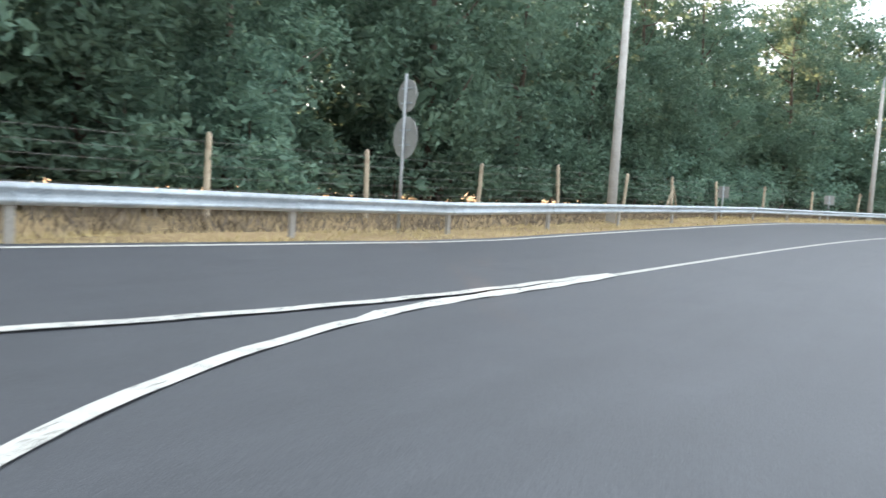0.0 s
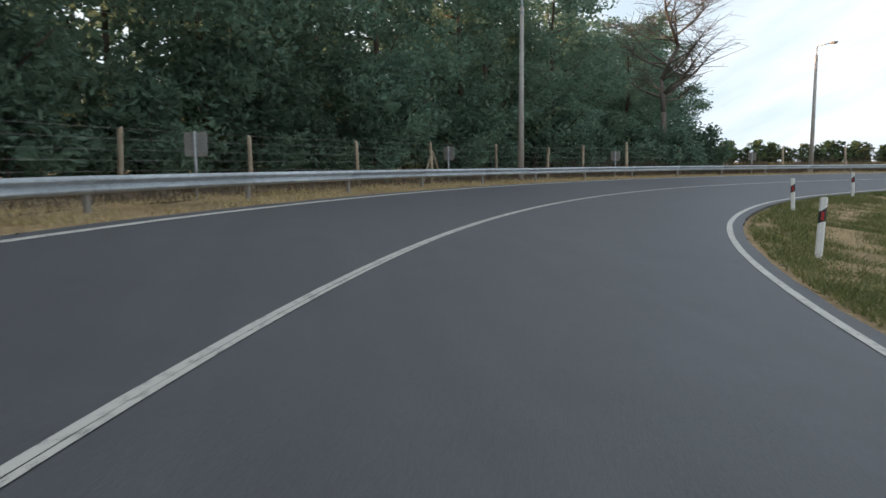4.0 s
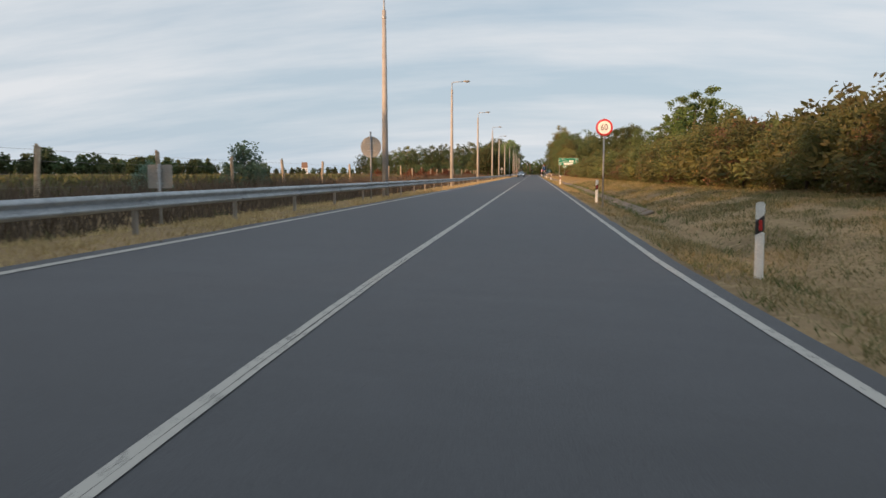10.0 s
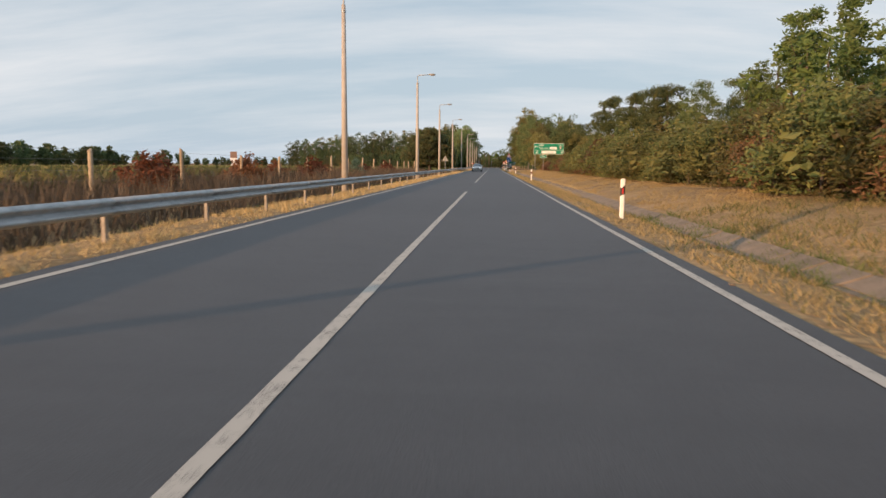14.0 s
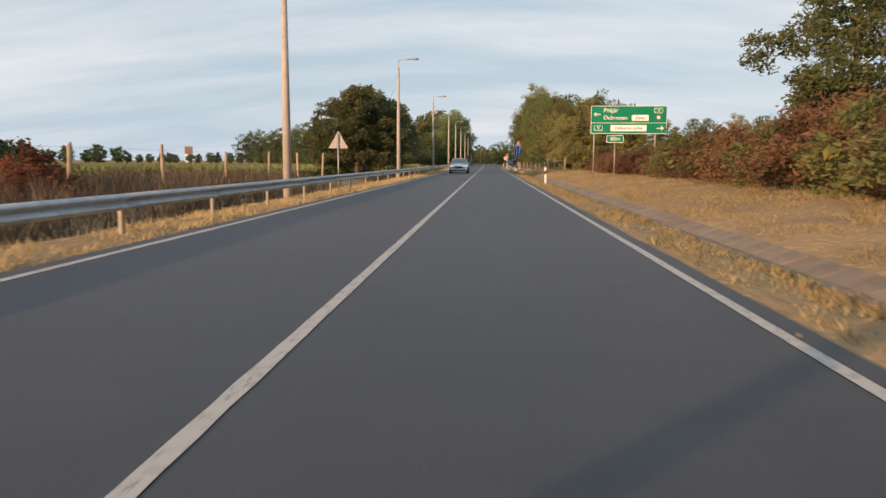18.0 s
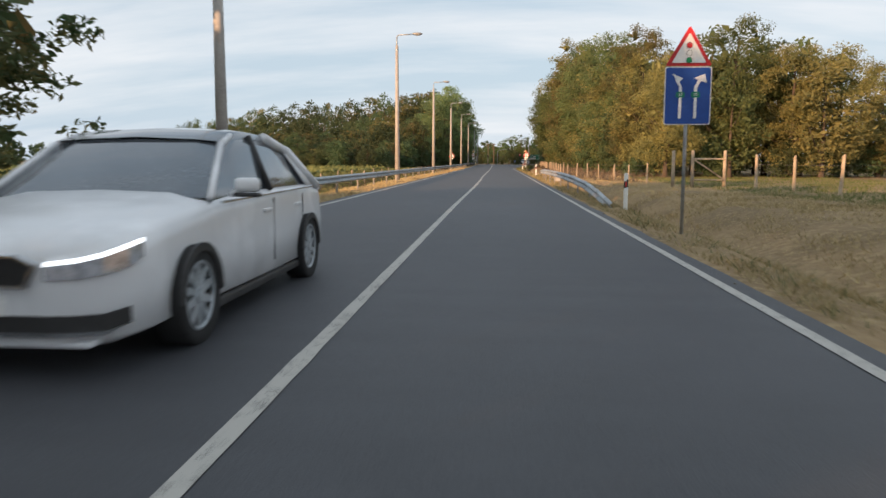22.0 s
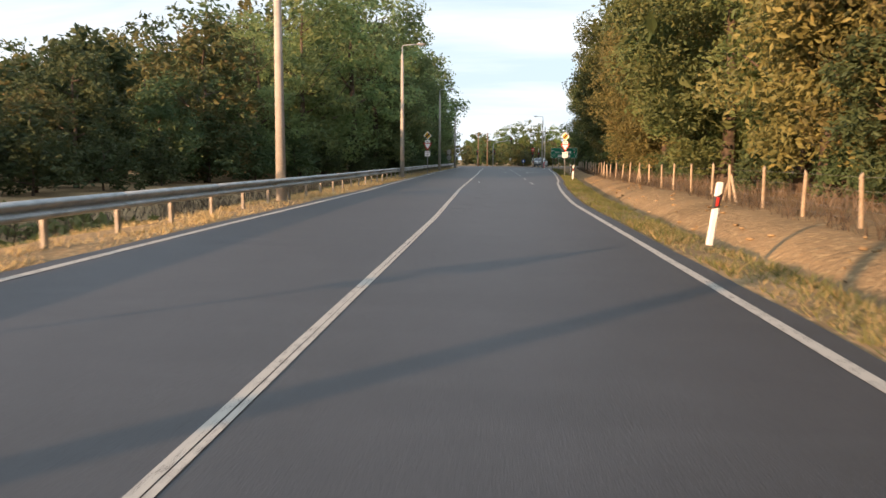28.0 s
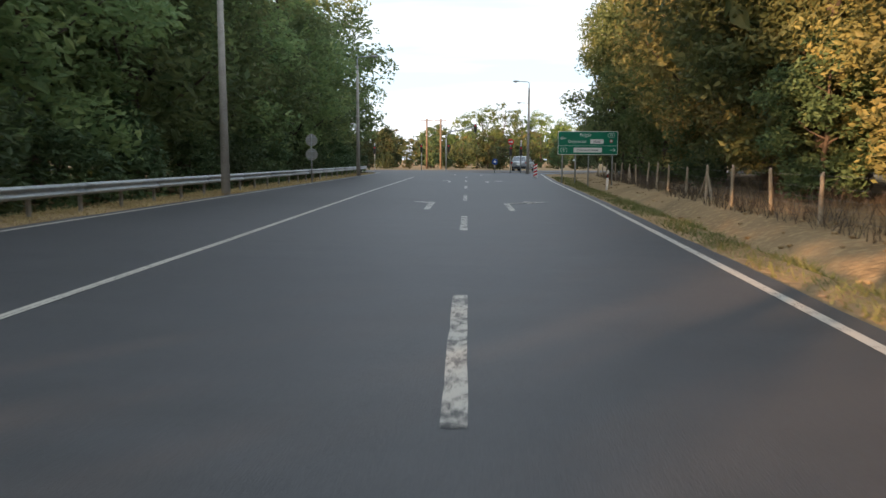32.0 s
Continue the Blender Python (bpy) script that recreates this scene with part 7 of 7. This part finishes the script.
def build_junction():
    # signal mast with a long arm
    ob = thing("traffic_signal", pose(0.7, 430.0, 0), "grey traffic signal mast with a curved arm over the road", "traffic light", "traffic signals")
    bm = bmesh.new()
    pts = [Vector(p) for p in ((0, 0, -0.2), (0, 0, 3.9), (0.15, 0, 4.35), (0.6, 0, 4.6), (3.6, 0, 5.1))]
    for a, b in zip(pts[:-1], pts[1:]):
        tube(bm, a, b, 0.08, 0.07, 10)
    part("mast", bm, ZINC, ob, smooth=True)
    signal_head(ob, 3.5, 5.0)
    signal_head(ob, 0.3, 2.6)
    for x, y, z in ((-2.4, 432, 2.6), (7.55, 414, 2.1), (8.6, 414.5, 2.1), (-8.2, 432, 2.4)):
        ob = thing("traffic_signal", pose(x, y, 0.0), "traffic signal on a grey steel post", "traffic light", "traffic signals")
        bm = bmesh.new()
        tube(bm, (0, 0, -0.2), (0, 0, 3.2), 0.055, 0.05, 10)
        part("mast", bm, ZINC, ob, smooth=True)
        signal_head(ob, 0.0, z)
        if x == 7.55:
            sheet(ob, "stop_plate", [(0.31 * math.cos(radians(22.5 + 45 * i)), 3.0 + 0.31 * math.sin(radians(22.5 + 45 * i))) for i in range(8)], SIGN_RED, 0.12, "red octagonal stop plate")
            sheet(ob, "stop_bar", rounded(0.42, 0.12, 0.02, 0, 3.0), SIGN_WHITE, 0.13, "white bar")
    # keep-left disc and hazard boards
    ob = thing("keep_sign", pose(6.0, 414.0, 0.0), "round blue direction sign on a short post", "road sign")
    post(ob, 0, -0.2, 1.3)
    f = sheet(ob, "sign_face", disc(0.30, 0, 1.05), BLUE_SIGN, 0, "blue face")
    sheet(f, "arrow", triangle(0.30, 1.05), SIGN_WHITE, 0.008, "white arrow")
    for x, y in ((8.3, 395.0),):
        ob = thing("hazard_board", pose(x, y, top(min(y, 404), x), 0, 0, 0), "red and white striped hazard board", "road sign", "hazard boards")
        sheet(ob, "board", rounded(0.28, 1.0, 0.02, 0, 0.55), SIGN_WHITE, 0, "white board", 0.02)
        for i in range(4):
            z = 0.16 + 0.24 * i
            sheet(ob, "stripe", [(-0.135, z), (0.135, z + 0.14), (0.135, z + 0.26), (-0.135, z + 0.12)], SIGN_RED, 0.022, "slanted red stripe", 0.004)
    # wooden power poles
    for x in (-2.6, -0.6):
        ob = thing("power_pole", pose(x, 448.0, -0.1), "wooden power pole with a cross arm", "power pole", "power poles")
        bm = bmesh.new()
        tube(bm, (0, 0, -0.5), (0, 0, 7.2), 0.16, 0.12, 10)
        part("pole", bm, OLDWOOD, ob, smooth=True)
        bm = bmesh.new()
        box(bm, 0, 0, 6.9, 1.7, 0.10, 0.10)
        part("cross_arm", bm, OLDWOOD, ob)
        for q in (-0.7, 0.0, 0.7):
            bm = bmesh.new()
            tube(bm, (q, 0, 6.95), (q, 0, 7.2), 0.04, 0.03, 8)
            part("insulator", bm, WHITE, ob)
    # far house across the field
    for x, y in ((-167.0, 527.0),):
        ob = thing("farmhouse", pose(x, y, -0.2, 0, 0, 25) @ Matrix.Diagonal((0.48, 0.48, 1.75, 1)), "far pale house with an orange tiled roof", "house")
        bm = bmesh.new()
        box(bm, 0, 0, 1.5, 8, 6, 3)
        part("wall", bm, SIGN_WHITE, ob, "pale plastered wall")
        bm = bmesh.new()
        vs = [bm.verts.new(p) for p in ((-4.4, -3.4, 2.9), (4.4, -3.4, 2.9), (4.4, 3.4, 2.9), (-4.4, 3.4, 2.9), (-4.4, 0, 5.2), (4.4, 0, 5.2))]
        for f in ((0, 1, 5, 4), (2, 3, 4, 5), (0, 4, 3), (1, 2, 5), (3, 2, 1, 0)):
            bm.faces.new([vs[i] for i in f])
        part("roof", bm, material("roof_tiles", (0.26, 0.16, 0.11), scale=2), ob, "red tiled roof")
        for q in (-2.2, 2.2):
            bm = bmesh.new()
            box(bm, q, -3.0, 1.6, 1.0, 0.06, 1.2)
            part("window", bm, CAR_GLASS, ob)


build_guardrails()
build_lamps()
build_delineators()
build_signs()
build_fences()
sedan(pose(-1.69, 191.67, -0.01, 0, 0, 0))
suv(pose(9.6, 424.5, 0.003, 0, 0, 163))
build_junction()
build_culvert()
build_gutter()
